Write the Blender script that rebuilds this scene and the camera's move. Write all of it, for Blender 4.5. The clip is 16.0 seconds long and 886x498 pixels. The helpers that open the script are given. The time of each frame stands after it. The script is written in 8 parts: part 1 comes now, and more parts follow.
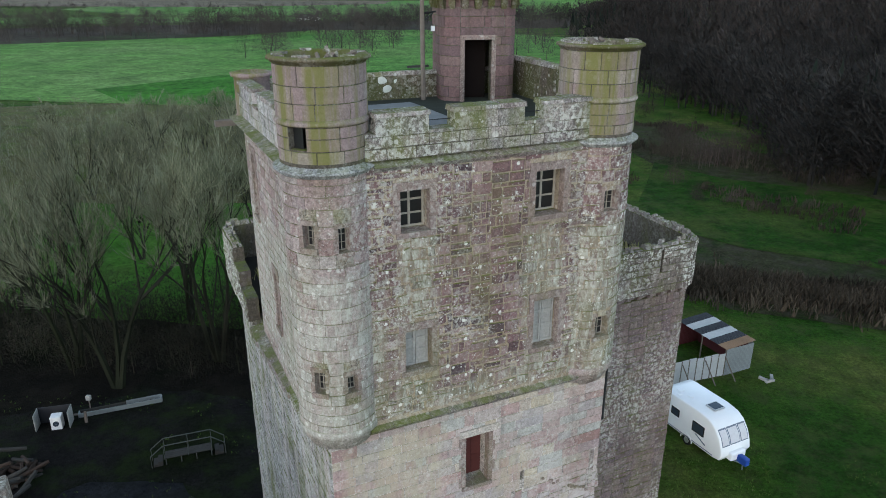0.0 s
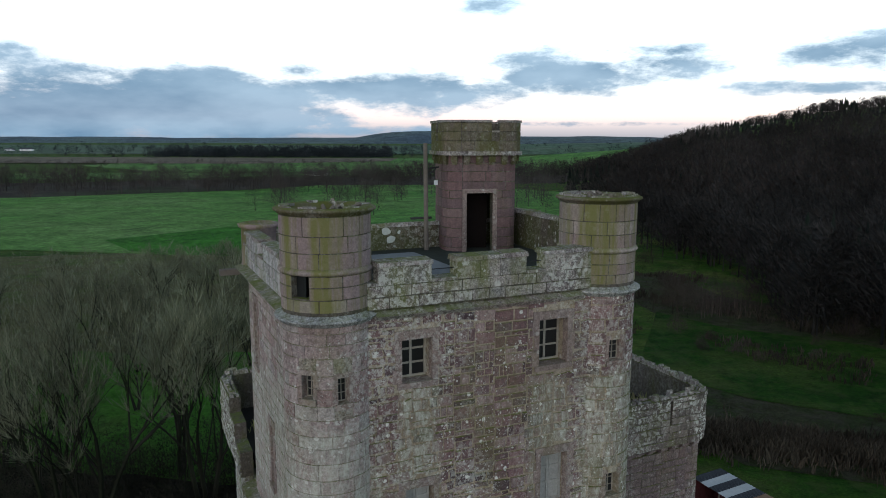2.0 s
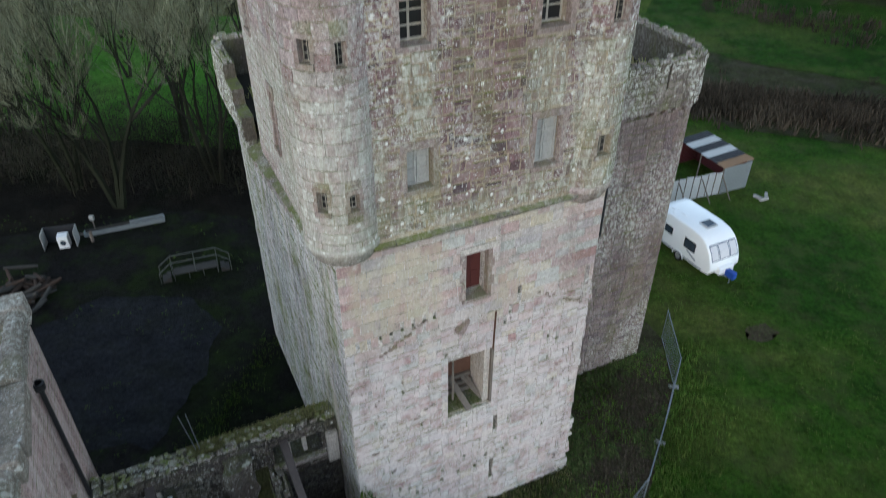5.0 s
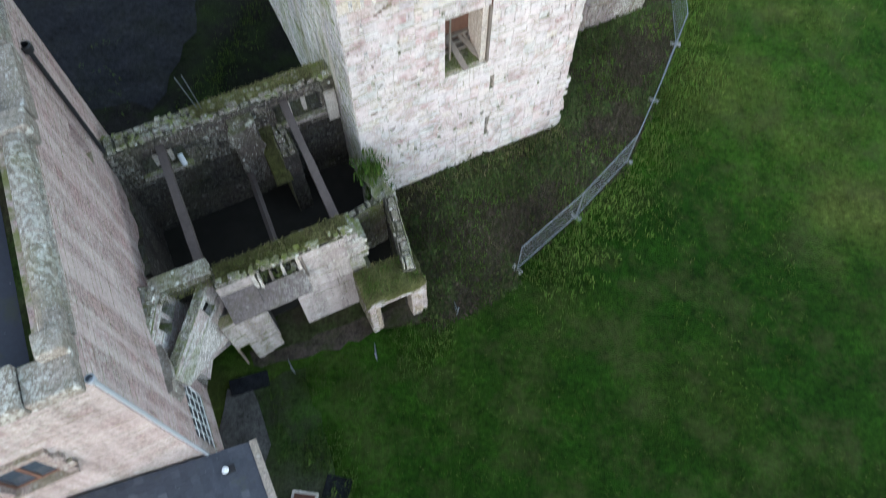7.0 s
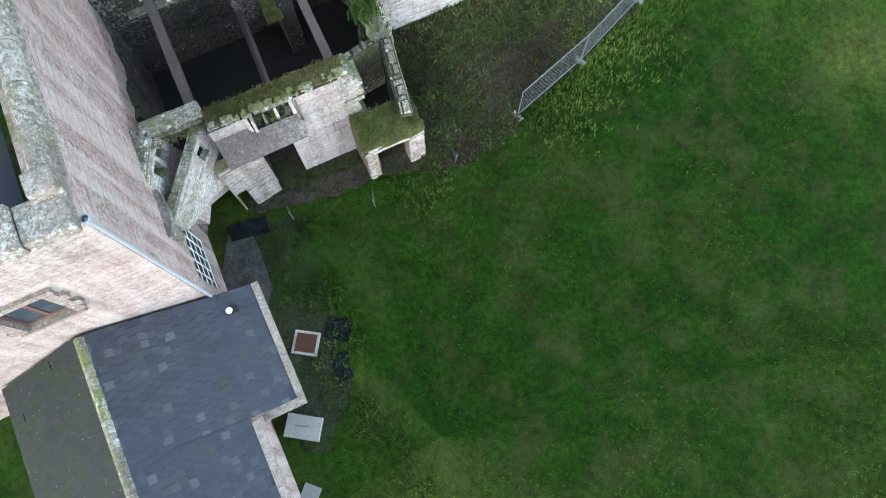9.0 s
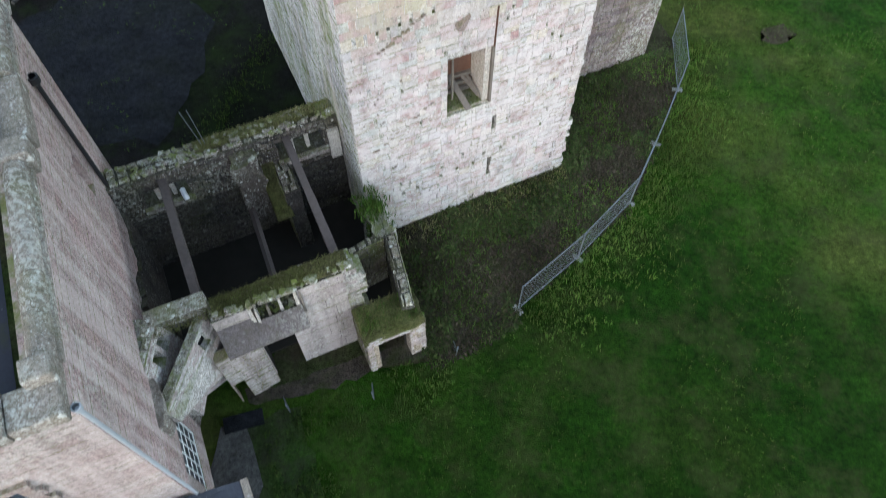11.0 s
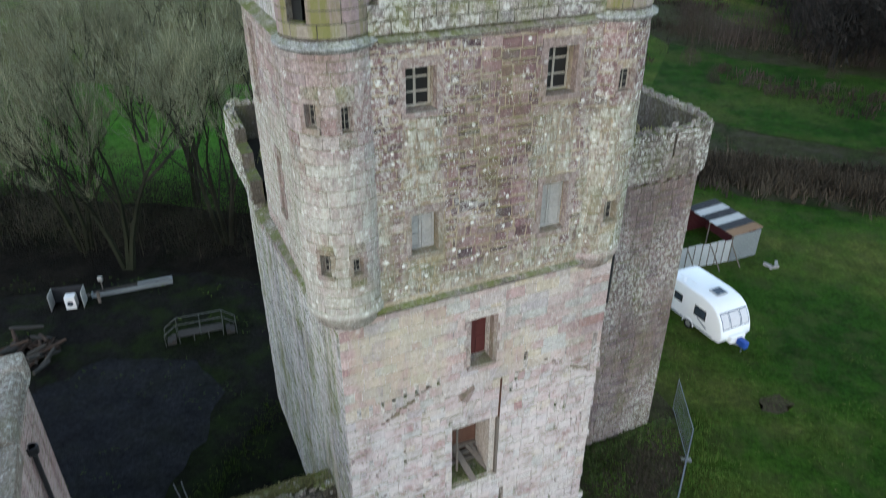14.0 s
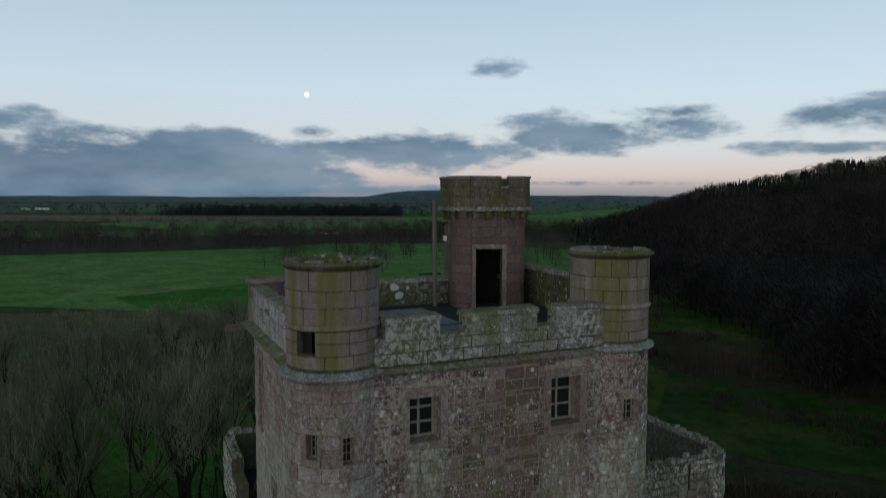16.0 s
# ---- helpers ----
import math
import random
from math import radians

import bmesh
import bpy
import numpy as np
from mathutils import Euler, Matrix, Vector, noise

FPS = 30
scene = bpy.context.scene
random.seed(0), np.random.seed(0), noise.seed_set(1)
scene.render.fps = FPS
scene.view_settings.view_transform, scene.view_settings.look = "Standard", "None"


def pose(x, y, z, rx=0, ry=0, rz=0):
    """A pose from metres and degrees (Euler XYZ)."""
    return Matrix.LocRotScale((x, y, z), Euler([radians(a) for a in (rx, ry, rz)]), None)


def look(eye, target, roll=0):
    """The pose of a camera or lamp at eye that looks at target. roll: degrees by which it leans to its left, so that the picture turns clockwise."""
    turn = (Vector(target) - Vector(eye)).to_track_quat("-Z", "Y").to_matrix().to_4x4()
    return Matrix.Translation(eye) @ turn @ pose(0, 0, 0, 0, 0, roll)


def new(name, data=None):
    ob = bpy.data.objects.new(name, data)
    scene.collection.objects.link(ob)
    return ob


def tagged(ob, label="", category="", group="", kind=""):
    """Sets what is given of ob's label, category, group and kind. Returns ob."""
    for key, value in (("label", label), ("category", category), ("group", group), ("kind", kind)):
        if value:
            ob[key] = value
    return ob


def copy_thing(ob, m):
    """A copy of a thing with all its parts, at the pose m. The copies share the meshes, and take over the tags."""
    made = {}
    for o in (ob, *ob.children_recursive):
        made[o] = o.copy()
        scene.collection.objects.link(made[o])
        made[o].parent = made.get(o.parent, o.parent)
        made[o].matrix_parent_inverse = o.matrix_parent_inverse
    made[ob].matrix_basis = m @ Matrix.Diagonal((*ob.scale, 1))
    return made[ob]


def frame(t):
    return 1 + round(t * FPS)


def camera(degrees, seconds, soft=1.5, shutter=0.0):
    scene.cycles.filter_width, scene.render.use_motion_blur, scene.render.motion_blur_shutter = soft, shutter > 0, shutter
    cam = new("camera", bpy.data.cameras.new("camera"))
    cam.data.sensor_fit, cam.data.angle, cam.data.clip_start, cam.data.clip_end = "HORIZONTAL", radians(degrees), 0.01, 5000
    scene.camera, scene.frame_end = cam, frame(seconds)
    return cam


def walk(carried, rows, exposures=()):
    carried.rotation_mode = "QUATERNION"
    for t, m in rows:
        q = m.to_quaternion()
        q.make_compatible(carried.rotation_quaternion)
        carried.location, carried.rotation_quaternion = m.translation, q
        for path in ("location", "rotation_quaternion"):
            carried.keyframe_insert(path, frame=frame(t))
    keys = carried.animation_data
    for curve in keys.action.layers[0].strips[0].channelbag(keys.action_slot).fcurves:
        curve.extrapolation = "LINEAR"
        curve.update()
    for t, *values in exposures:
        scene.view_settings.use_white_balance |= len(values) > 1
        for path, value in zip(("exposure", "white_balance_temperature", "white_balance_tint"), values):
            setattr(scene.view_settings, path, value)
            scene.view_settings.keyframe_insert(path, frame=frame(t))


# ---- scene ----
cam = camera(64.36, 16.0, soft=0.7, shutter=0.5)

ROWS = [
    (0.0, 0.02, -0.20, 25.12, 69.03, -0.08, -0.00),
    (0.5, 0.02, -0.14, 25.15, 68.40, -0.15, 0.02),
    (1.0, 0.01, -0.07, 25.12, 72.23, -0.09, 0.06),
    (1.5, 0.01, -0.06, 25.10, 77.52, -0.16, 0.17),
    (2.0, 0.02, -0.08, 25.08, 81.12, -0.14, 0.22),
    (2.5, 0.03, -0.05, 25.03, 81.40, -0.16, 0.23),
    (3.0, 0.03, -0.07, 24.96, 79.87, -0.14, 0.25),
    (3.5, 0.01, -0.11, 24.91, 74.59, -0.06, 0.20),
    (4.0, -0.03, -0.10, 24.90, 67.92, -0.05, 0.09),
    (4.2, -0.07, -0.08, 24.92, 65.11, -0.07, -0.03),
    (6.3, -0.13, 0.13, 25.20, 36.86, -0.10, -0.55),
    (6.5, -0.10, 0.16, 25.23, 33.88, -0.10, -0.50),
    (7.0, -0.09, 0.14, 25.18, 26.79, -0.15, -0.55),
    (7.5, -0.06, 0.16, 25.13, 19.65, -0.14, -0.55),
    (8.0, -0.04, 0.11, 25.03, 14.23, -0.17, -0.61),
    (8.2, -0.03, 0.08, 24.98, 13.31, -0.17, -0.57),
    (10.3, 0.11, -0.12, 24.88, 23.86, -0.16, 0.28),
    (10.5, 0.11, -0.14, 24.91, 25.83, -0.19, 0.32),
    (11.0, 0.09, -0.06, 24.89, 30.60, -0.21, 0.42),
    (11.5, 0.02, -0.08, 24.88, 36.14, -0.20, 0.33),
    (12.0, 0.00, -0.04, 24.88, 39.23, -0.24, 0.33),
    (12.5, 0.01, 0.00, 24.92, 40.16, -0.25, 0.39),
    (13.0, 0.01, 0.05, 24.89, 45.87, -0.24, 0.44),
    (13.5, 0.01, 0.05, 24.89, 52.77, -0.21, 0.54),
    (14.0, 0.02, 0.11, 24.90, 59.75, -0.15, 0.62),
    (14.5, 0.02, 0.14, 24.95, 66.69, -0.14, 0.71),
    (15.0, 0.02, 0.15, 24.96, 73.48, -0.14, 0.81),
    (15.5, 0.01, 0.14, 24.97, 80.33, -0.18, 0.87),
    (16.0, 0.02, 0.17, 24.97, 85.86, -0.15, 0.96),
]

EXPOSURES = [(0.0, 1.02, 6400), (0.5, 1.04, 6400), (1.0, 1.12, 6350), (1.5, 0.95, 6350), (2.0, 0.0, 6350), (2.5, -0.55, 6350), (3.0, -0.6, 6350), (3.5, -0.12, 6150), (4.0, 0.9, 6400), (4.2, 1.0, 6400), (6.3, 1.5, 6450), (7.0, 2.02, 6500), (7.6, 2.3, 6500), (8.2, 2.55, 6500), (10.3, 2.2, 6500), (11.0, 1.85, 6500), (11.5, 1.72, 6500), (12.5, 1.43, 6550), (13.5, 1.45, 6500), (14.5, 1.12, 6400), (15.0, 1.0, 6350), (15.5, 0.6, 6250), (16.0, -0.9, 6350)]
EXPOSURES = [(t, e, k, 10.0) for t, e, k in EXPOSURES]
walk(cam, [(t, pose(x, y, z, rx, ry, rz)) for t, x, y, z, rx, ry, rz in ROWS], EXPOSURES)

# ---- world and light ----
SKY = 0.9
CLOUD = (0.13, 0.275, 0.43)
# bearing and height of each bank's middle, half its width and height, all in degrees, and its weight
CLOUDS = [(-27, 2.2, 20, 2.9, 1.15), (-33, 5.2, 5, 1.3, 0.7), (-22, 4.6, 9, 0.9, 0.8), (-2.5, 3.7, 9.5, 1.8, 0.95), (-11.5, 5.2, 3.0, 0.7, 0.5), (11.5, 5.2, 9.5, 1.9, 0.8), (15, 6.6, 5.5, 0.8, 0.6), (30, 5.7, 6.5, 1.5, 0.8), (27, 3.6, 9, 0.7, 0.5), (3.5, 10.2, 3.4, 1.3, 0.25), (-12, 0.6, 16, 0.5, 0.6), (12, 1.2, 9, 0.35, 0.4)]


def make_world():
    w = bpy.data.worlds.new("dusk_sky")
    scene.world = w
    w.use_nodes = True
    nt = w.node_tree
    nt.nodes.clear()
    N = nt.nodes.new
    L = nt.links.new
    sky = N("ShaderNodeTexSky")
    sky.sky_type = "NISHITA"
    sky.sun_disc = False
    sky.sun_elevation = radians(9)
    sky.sun_rotation = radians(205)
    sky.altitude = 60
    sky.dust_density = 1.0
    tc = N("ShaderNodeTexCoord")
    sep = N("ShaderNodeSeparateXYZ")
    L(tc.outputs["Generated"], sep.inputs[0])
    # pale evening gradient over the whole dome
    grad = N("ShaderNodeValToRGB")
    el = grad.color_ramp.elements
    el[0].position, el[0].color = 0.0, (0.34, 0.38, 0.50, 1)
    el[1].position, el[1].color = 1.0, (0.12, 0.172, 0.25, 1)
    for p, c in ((0.012, (0.56, 0.54, 0.66)), (0.03, (1.12, 0.92, 0.95)), (0.07, (1.12, 1.16, 1.25)), (0.15, (1.05, 1.25, 1.40)), (0.28, (0.82, 1.06, 1.25)), (0.5, (0.165, 0.235, 0.32))):
        e = el.new(p)
        e.color = (*c, 1)
    L(sep.outputs[2], grad.inputs[0])
    # cloud banks low over the horizon, each an uneven lens of cloud
    def calc(op, p, q=0.0, r=0.0):
        n = N("ShaderNodeMath")
        n.operation = op
        for i, v in enumerate((p, q, r)):
            if isinstance(v, bpy.types.NodeSocket):
                L(v, n.inputs[i])
            else:
                n.inputs[i].default_value = v
        return n.outputs[0]

    def puff(scale, detail, stretch, rough=0.6):
        mp = N("ShaderNodeMapping")
        mp.inputs["Scale"].default_value = stretch
        L(tc.outputs["Generated"], mp.inputs[0])
        ns = N("ShaderNodeTexNoise")
        ns.inputs["Scale"].default_value = scale
        ns.inputs["Detail"].default_value = detail
        ns.inputs["Roughness"].default_value = rough
        L(mp.outputs[0], ns.inputs["Vector"])
        return ns.outputs[0]

    bearing = calc("ARCTAN2", sep.outputs[0], sep.outputs[1])
    height = sep.outputs[2]
    rag = calc("SUBTRACT", puff(6.0, 10, (1.0, 1.0, 3.0), 0.66), 0.5)
    dens = None
    for a, e, w, h, k in CLOUDS:
        u = calc("DIVIDE", calc("SUBTRACT", bearing, radians(a)), radians(w))
        v = calc("DIVIDE", calc("SUBTRACT", height, radians(e)), radians(h))
        q = calc("SUBTRACT", k, calc("ADD", calc("POWER", calc("ABSOLUTE", u), 3.0), calc("MULTIPLY", v, v)))
        dens = q if dens is None else calc("MAXIMUM", dens, q)
    # beyond the clouds that are seen the banks go on round the horizon
    far = calc("GREATER_THAN", calc("ABSOLUTE", bearing), radians(50))
    wide = calc("SUBTRACT", calc("MULTIPLY", puff(1.5, 6, (2.6, 2.6, 12.0)), 2.0), calc("MULTIPLY_ADD", calc("ABSOLUTE", height), 9.0, 0.4))
    dens = calc("ADD", calc("MULTIPLY", dens, calc("SUBTRACT", 1.0, far)), calc("MULTIPLY", wide, far))
    dens = calc("MULTIPLY_ADD", rag, 5.0, dens)
    cr = N("ShaderNodeMapRange")
    cr.interpolation_type = "SMOOTHSTEP"
    cr.inputs[1].default_value, cr.inputs[2].default_value = -0.25, 0.75
    L(dens, cr.inputs[0])
    mul = N("ShaderNodeMath")
    mul.operation = "MULTIPLY"
    L(cr.outputs[0], mul.inputs[0])
    mul.inputs[1].default_value = 0.9
    b1 = N("ShaderNodeBackground")
    b1.inputs[1].default_value = 0.05
    L(sky.outputs[0], b1.inputs[0])
    b2 = N("ShaderNodeBackground")
    b2.inputs[1].default_value = SKY
    L(grad.outputs[0], b2.inputs[0])
    add = N("ShaderNodeAddShader")
    L(b1.outputs[0], add.inputs[0])
    L(b2.outputs[0], add.inputs[1])
    b3 = N("ShaderNodeBackground")
    n2 = N("ShaderNodeTexNoise")
    n2.inputs["Scale"].default_value = 4.0
    n2.inputs["Detail"].default_value = 5
    mp2 = N("ShaderNodeMapping")
    mp2.inputs["Scale"].default_value = (1.6, 1.6, 5.0)
    L(tc.outputs["Generated"], mp2.inputs[0])
    L(mp2.outputs[0], n2.inputs["Vector"])
    tone = N("ShaderNodeValToRGB")
    te = tone.color_ramp.elements
    te[0].position, te[0].color = 0.36, (*CLOUD, 1)
    te[1].position, te[1].color = 0.64, (0.33, 0.50, 0.66, 1)
    L(n2.outputs[0], tone.inputs[0])
    L(tone.outputs[0], b3.inputs[0])
    b3.inputs[1].default_value = 1.0
    mix = N("ShaderNodeMixShader")
    L(mul.outputs[0], mix.inputs[0])
    L(add.outputs[0], mix.inputs[1])
    L(b3.outputs[0], mix.inputs[2])
    out = N("ShaderNodeOutputWorld")
    L(mix.outputs[0], out.inputs[0])


make_world()
sun_data = bpy.data.lights.new("sun", "SUN")
sun_data.energy, sun_data.angle, sun_data.color = 0.6, radians(60), (0.98, 0.97, 1.0)
sun_ob = new("sun", sun_data)
sun_ob.matrix_world = look((-16, -50, 24), (0, 0, 0))

# ---- materials ----


class Mat:
    """A node material under construction."""

    def __init__(self, name, rough=0.9, metal=0.0):
        self.m = bpy.data.materials.new(name)
        self.m.use_nodes = True
        self.nt = self.m.node_tree
        self.b = self.nt.nodes["Principled BSDF"]
        self.b.inputs["Roughness"].default_value = rough
        self.b.inputs["Metallic"].default_value = metal
        self.b.inputs["Specular IOR Level"].default_value = 0.06 if rough > 0.8 else 0.3
        self.pos = self.nt.nodes.new("ShaderNodeNewGeometry").outputs["Position"]

    def put(self, sock, v):
        if isinstance(v, bpy.types.NodeSocket):
            self.nt.links.new(v, sock)
        elif isinstance(v, tuple) and len(v) == 3 and sock.type == "RGBA":
            sock.default_value = (*v, 1)
        else:
            sock.default_value = v

    def noise(self, scale, detail=4, rough=0.55, stretch=None, vec=None, distort=0.0):
        v = vec or self.pos
        if stretch:
            mp = self.nt.nodes.new("ShaderNodeMapping")
            mp.inputs["Scale"].default_value = stretch
            self.put(mp.inputs[0], v)
            v = mp.outputs[0]
        n = self.nt.nodes.new("ShaderNodeTexNoise")
        self.put(n.inputs["Vector"], v)
        n.inputs["Scale"].default_value = scale
        n.inputs["Detail"].default_value = detail
        n.inputs["Roughness"].default_value = rough
        n.inputs["Distortion"].default_value = distort
        return n.outputs[0]

    def cells(self, scale, feature="F1"):
        n = self.nt.nodes.new("ShaderNodeTexVoronoi")
        n.feature = feature
        self.put(n.inputs["Vector"], self.pos)
        n.inputs["Scale"].default_value = scale
        return n.outputs["Distance"]

    def ramp(self, fac, stops, smooth=False):
        r = self.nt.nodes.new("ShaderNodeValToRGB")
        if smooth:
            r.color_ramp.interpolation = "EASE"
        e = r.color_ramp.elements
        while len(e) < len(stops):
            e.new(0.5)
        for k, (p, c) in zip(e, stops):
            k.position = p
            k.color = (*c, 1) if isinstance(c, tuple) else (c, c, c, 1)
        self.put(r.inputs[0], fac)
        return r.outputs[0]

    def mix(self, fac, a, b, kind="MIX"):
        n = self.nt.nodes.new("ShaderNodeMix")
        n.data_type = "RGBA"
        n.blend_type = kind
        self.put(n.inputs[0], fac)
        self.put(n.inputs[6], a)
        self.put(n.inputs[7], b)
        return n.outputs[2]

    def math(self, op, a, b=0.0):
        n = self.nt.nodes.new("ShaderNodeMath")
        n.operation = op
        self.put(n.inputs[0], a)
        self.put(n.inputs[1], b)
        return n.outputs[0]

    def random(self):
        """One value a piece, whether it is an object of its own or an island of a joined mesh."""
        o = self.nt.nodes.new("ShaderNodeObjectInfo").outputs["Random"]
        g = self.nt.nodes.new("ShaderNodeNewGeometry").outputs["Random Per Island"]
        return self.math("FRACT", self.math("ADD", o, g))

    def height(self):
        s = self.nt.nodes.new("ShaderNodeSeparateXYZ")
        self.put(s.inputs[0], self.pos)
        return s.outputs[2]

    def along_wall(self):
        """Metres along the tower's front, from its corner."""
        n = self.nt.nodes.new("ShaderNodeVectorMath")
        n.operation = "DOT_PRODUCT"
        self.put(n.inputs[0], self.pos)
        n.inputs[1].default_value = (math.cos(radians(25)), math.sin(radians(25)), 0)
        return self.math("SUBTRACT", n.outputs["Value"], -2.81 * math.cos(radians(25)) + 15.18 * math.sin(radians(25)))

    def step(self, v, a, b):
        """Soft step from 0 at a to 1 at b."""
        n = self.nt.nodes.new("ShaderNodeMapRange")
        n.interpolation_type = "SMOOTHSTEP"
        self.put(n.inputs[0], v)
        n.inputs[1].default_value, n.inputs[2].default_value = (a, b) if a < b else (b, a)
        n.inputs[3].default_value, n.inputs[4].default_value = (0, 1) if a < b else (1, 0)
        return n.outputs[0]

    def up(self):
        g = self.nt.nodes.new("ShaderNodeNewGeometry").outputs["Normal"]
        s = self.nt.nodes.new("ShaderNodeSeparateXYZ")
        self.put(s.inputs[0], g)
        return s.outputs[2]

    def done(self, color, bump=None, strength=0.3, dist=0.02, rough=None):
        self.put(self.b.inputs["Base Color"], color)
        if rough is not None:
            self.put(self.b.inputs["Roughness"], rough)
        if bump is not None:
            n = self.nt.nodes.new("ShaderNodeBump")
            n.inputs["Strength"].default_value = strength
            n.inputs["Distance"].default_value = dist
            self.put(n.inputs["Height"], bump)
            self.nt.links.new(n.outputs[0], self.b.inputs["Normal"])
        return self.m


def stone(name, tones, lichen=0.5, moss=0.4, spots=0.5, stain=0.4, streak=0.0, grey=0.0, moss_col=(0.135, 0.155, 0.03), top_moss=0.8, cover=0.0, algae=0.0, pale_streak=0.0, drips=(), drip=0.55, drip_lichen=0.75, drip_col=(0.26, 0.26, 0.17), hang=0.45, wash=0.0, pit_shade=0.0, grain=1.0, al_scale=0.8):
    """Weathered sandstone: each piece its own tone, algae, white lichen, spots and dark staining."""
    k = Mat(name, 0.92)
    n = len(tones)
    c = k.ramp(k.random(), [(i / n, t) for i, t in enumerate(tones)])
    fine = k.noise(9, 7, 0.7)
    c = k.mix(0.7 * grain, c, k.ramp(fine, [(0.37, 0.3), (0.61, 1.42)]), "MULTIPLY")
    c = k.mix(0.75 * grain, c, k.ramp(k.noise(26, 6, 0.75), [(0.39, 0.3), (0.60, 1.42)]), "MULTIPLY")
    if grey:
        c = k.mix(k.ramp(k.noise(0.35, 3, vec=None), [(0.4, 0.0), (0.62, grey)]), c, (0.33, 0.33, 0.30))
    # broad dark soaking
    broad = k.noise(0.55, 5, 0.6)
    c = k.mix(k.ramp(broad, [(0.42, 0.0), (0.66, stain)]), c, (0.075, 0.058, 0.05))
    if streak:
        st = k.noise(1.0, 4, 0.6, stretch=(2.6, 2.6, 0.16))
        c = k.mix(k.ramp(st, [(0.52, 0.0), (0.68, streak)]), c, (0.07, 0.06, 0.045))
    # green algae, in hanging patches
    al = k.noise(al_scale, 5, 0.65, stretch=(1, 1, hang))
    c = k.mix(k.ramp(al, [(0.50 - algae, 0.0), (0.66 - algae, moss)]), c, moss_col)
    if pale_streak:
        ps = k.noise(1.0, 5, 0.65, stretch=(1.7, 1.7, 0.16))
        c = k.mix(k.ramp(ps, [(0.46, 0.0), (0.60, pale_streak)]), c, (0.60, 0.50, 0.47))
    # white lichen, crisp small patches gathered in wide areas
    area = k.noise(0.42, 4, 0.6, stretch=(1, 1, 0.55))
    crisp = k.noise(7.5, 8, 0.75)
    lm = k.math("MULTIPLY", k.ramp(area, [(0.44 - cover, 0.0), (0.60 - cover, 1.0)]), k.ramp(crisp, [(0.49, 0.0), (0.55, 1.0)]))
    c = k.mix(k.math("MULTIPLY", lm, lichen), c, (0.64, 0.64, 0.57))
    if drips:
        wob = k.math("MULTIPLY", k.math("SUBTRACT", k.noise(1.1, 4, 0.6), 0.5), 1.1)
        u = k.math("ADD", k.along_wall(), wob)
        z = k.math("ADD", k.height(), k.math("MULTIPLY", wob, 1.5))
        mask = None
        for a, b, z0, z1 in drips:
            q = k.math("MULTIPLY", k.math("MULTIPLY", k.step(u, a - 0.15, a + 0.2), k.step(u, b + 0.15, b - 0.2)), k.math("MULTIPLY", k.step(z, z0 - 0.5, z0 + 0.4), k.step(z, z1 + 0.1, z1 - 0.5)))
            mask = q if mask is None else k.math("MAXIMUM", mask, q)
        run = k.ramp(k.noise(1.0, 6, 0.7, stretch=(5, 5, 0.9)), [(0.36, 0.15), (0.55, 1.0)])
        c = k.mix(k.math("MULTIPLY", k.math("MULTIPLY", mask, run), drip), c, drip_col)
        pale = k.ramp(k.noise(1.0, 9, 0.8, stretch=(7, 7, 2.2)), [(0.48, 0.0), (0.60, 1.0)])
        c = k.mix(k.math("MULTIPLY", k.math("MULTIPLY", mask, pale), drip_lichen), c, (0.55, 0.56, 0.48))
    if wash:
        low = k.step(k.math("ADD", k.height(), k.math("MULTIPLY", k.noise(0.5, 4, 0.6), 5.0)), 14.0, 11.0)
        lime = k.ramp(k.noise(1.5, 8, 0.75), [(0.40, 0.0), (0.56, 1.0)])
        c = k.mix(k.math("MULTIPLY", k.math("MULTIPLY", low, lime), wash), c, (0.64, 0.59, 0.58))
    # flat dark marks: the shade of open joints, painted on
    if pit_shade:
        deep = k.ramp(k.noise(1.0, 5, 0.6, stretch=(5.0, 5.0, 2.6)), [(0.645, 0.0), (0.675, 1.0)])
        c = k.mix(k.math("MULTIPLY", k.math("MULTIPLY", deep, k.step(k.height(), 11.0, 9.8)), pit_shade), c, (0.085, 0.06, 0.05))
    rag = k.math("MULTIPLY", k.math("SUBTRACT", k.noise(13, 5, 0.7), 0.5), 0.3)
    sp = k.ramp(k.math("ADD", k.cells(3.1), rag), [(0.14, 1.0), (0.18, 0.0)])
    sm = k.math("MULTIPLY", sp, k.ramp(k.noise(1.7, 4), [(0.42, 0.0), (0.50, spots)]))
    bl = k.ramp(k.math("ADD", k.cells(1.25), rag), [(0.09, 1.0), (0.13, 0.0)])
    c = k.mix(k.math("MULTIPLY", bl, k.math("MULTIPLY", k.ramp(k.noise(9, 5, 0.7), [(0.42, 0.0), (0.5, 1.0)]), spots)), c, (0.66, 0.66, 0.60))
    c = k.mix(sm, c, (0.70, 0.70, 0.64))
    dots = k.math("MULTIPLY", k.ramp(k.math("ADD", k.cells(7.0), rag), [(0.14, 1.0), (0.21, 0.0)]), k.ramp(k.noise(1.9, 5, 0.65), [(0.47, 0.0), (0.55, spots * 0.85)]))
    c = k.mix(dots, c, (0.68, 0.68, 0.63))
    fleck = k.math("MULTIPLY", k.ramp(k.noise(17, 6, 0.75), [(0.575, 0.0), (0.605, 1.0)]), k.ramp(k.noise(0.9, 5, 0.65), [(0.42, 0.0), (0.58, min(1.0, spots))]))
    c = k.mix(fleck, c, (0.70, 0.70, 0.64))
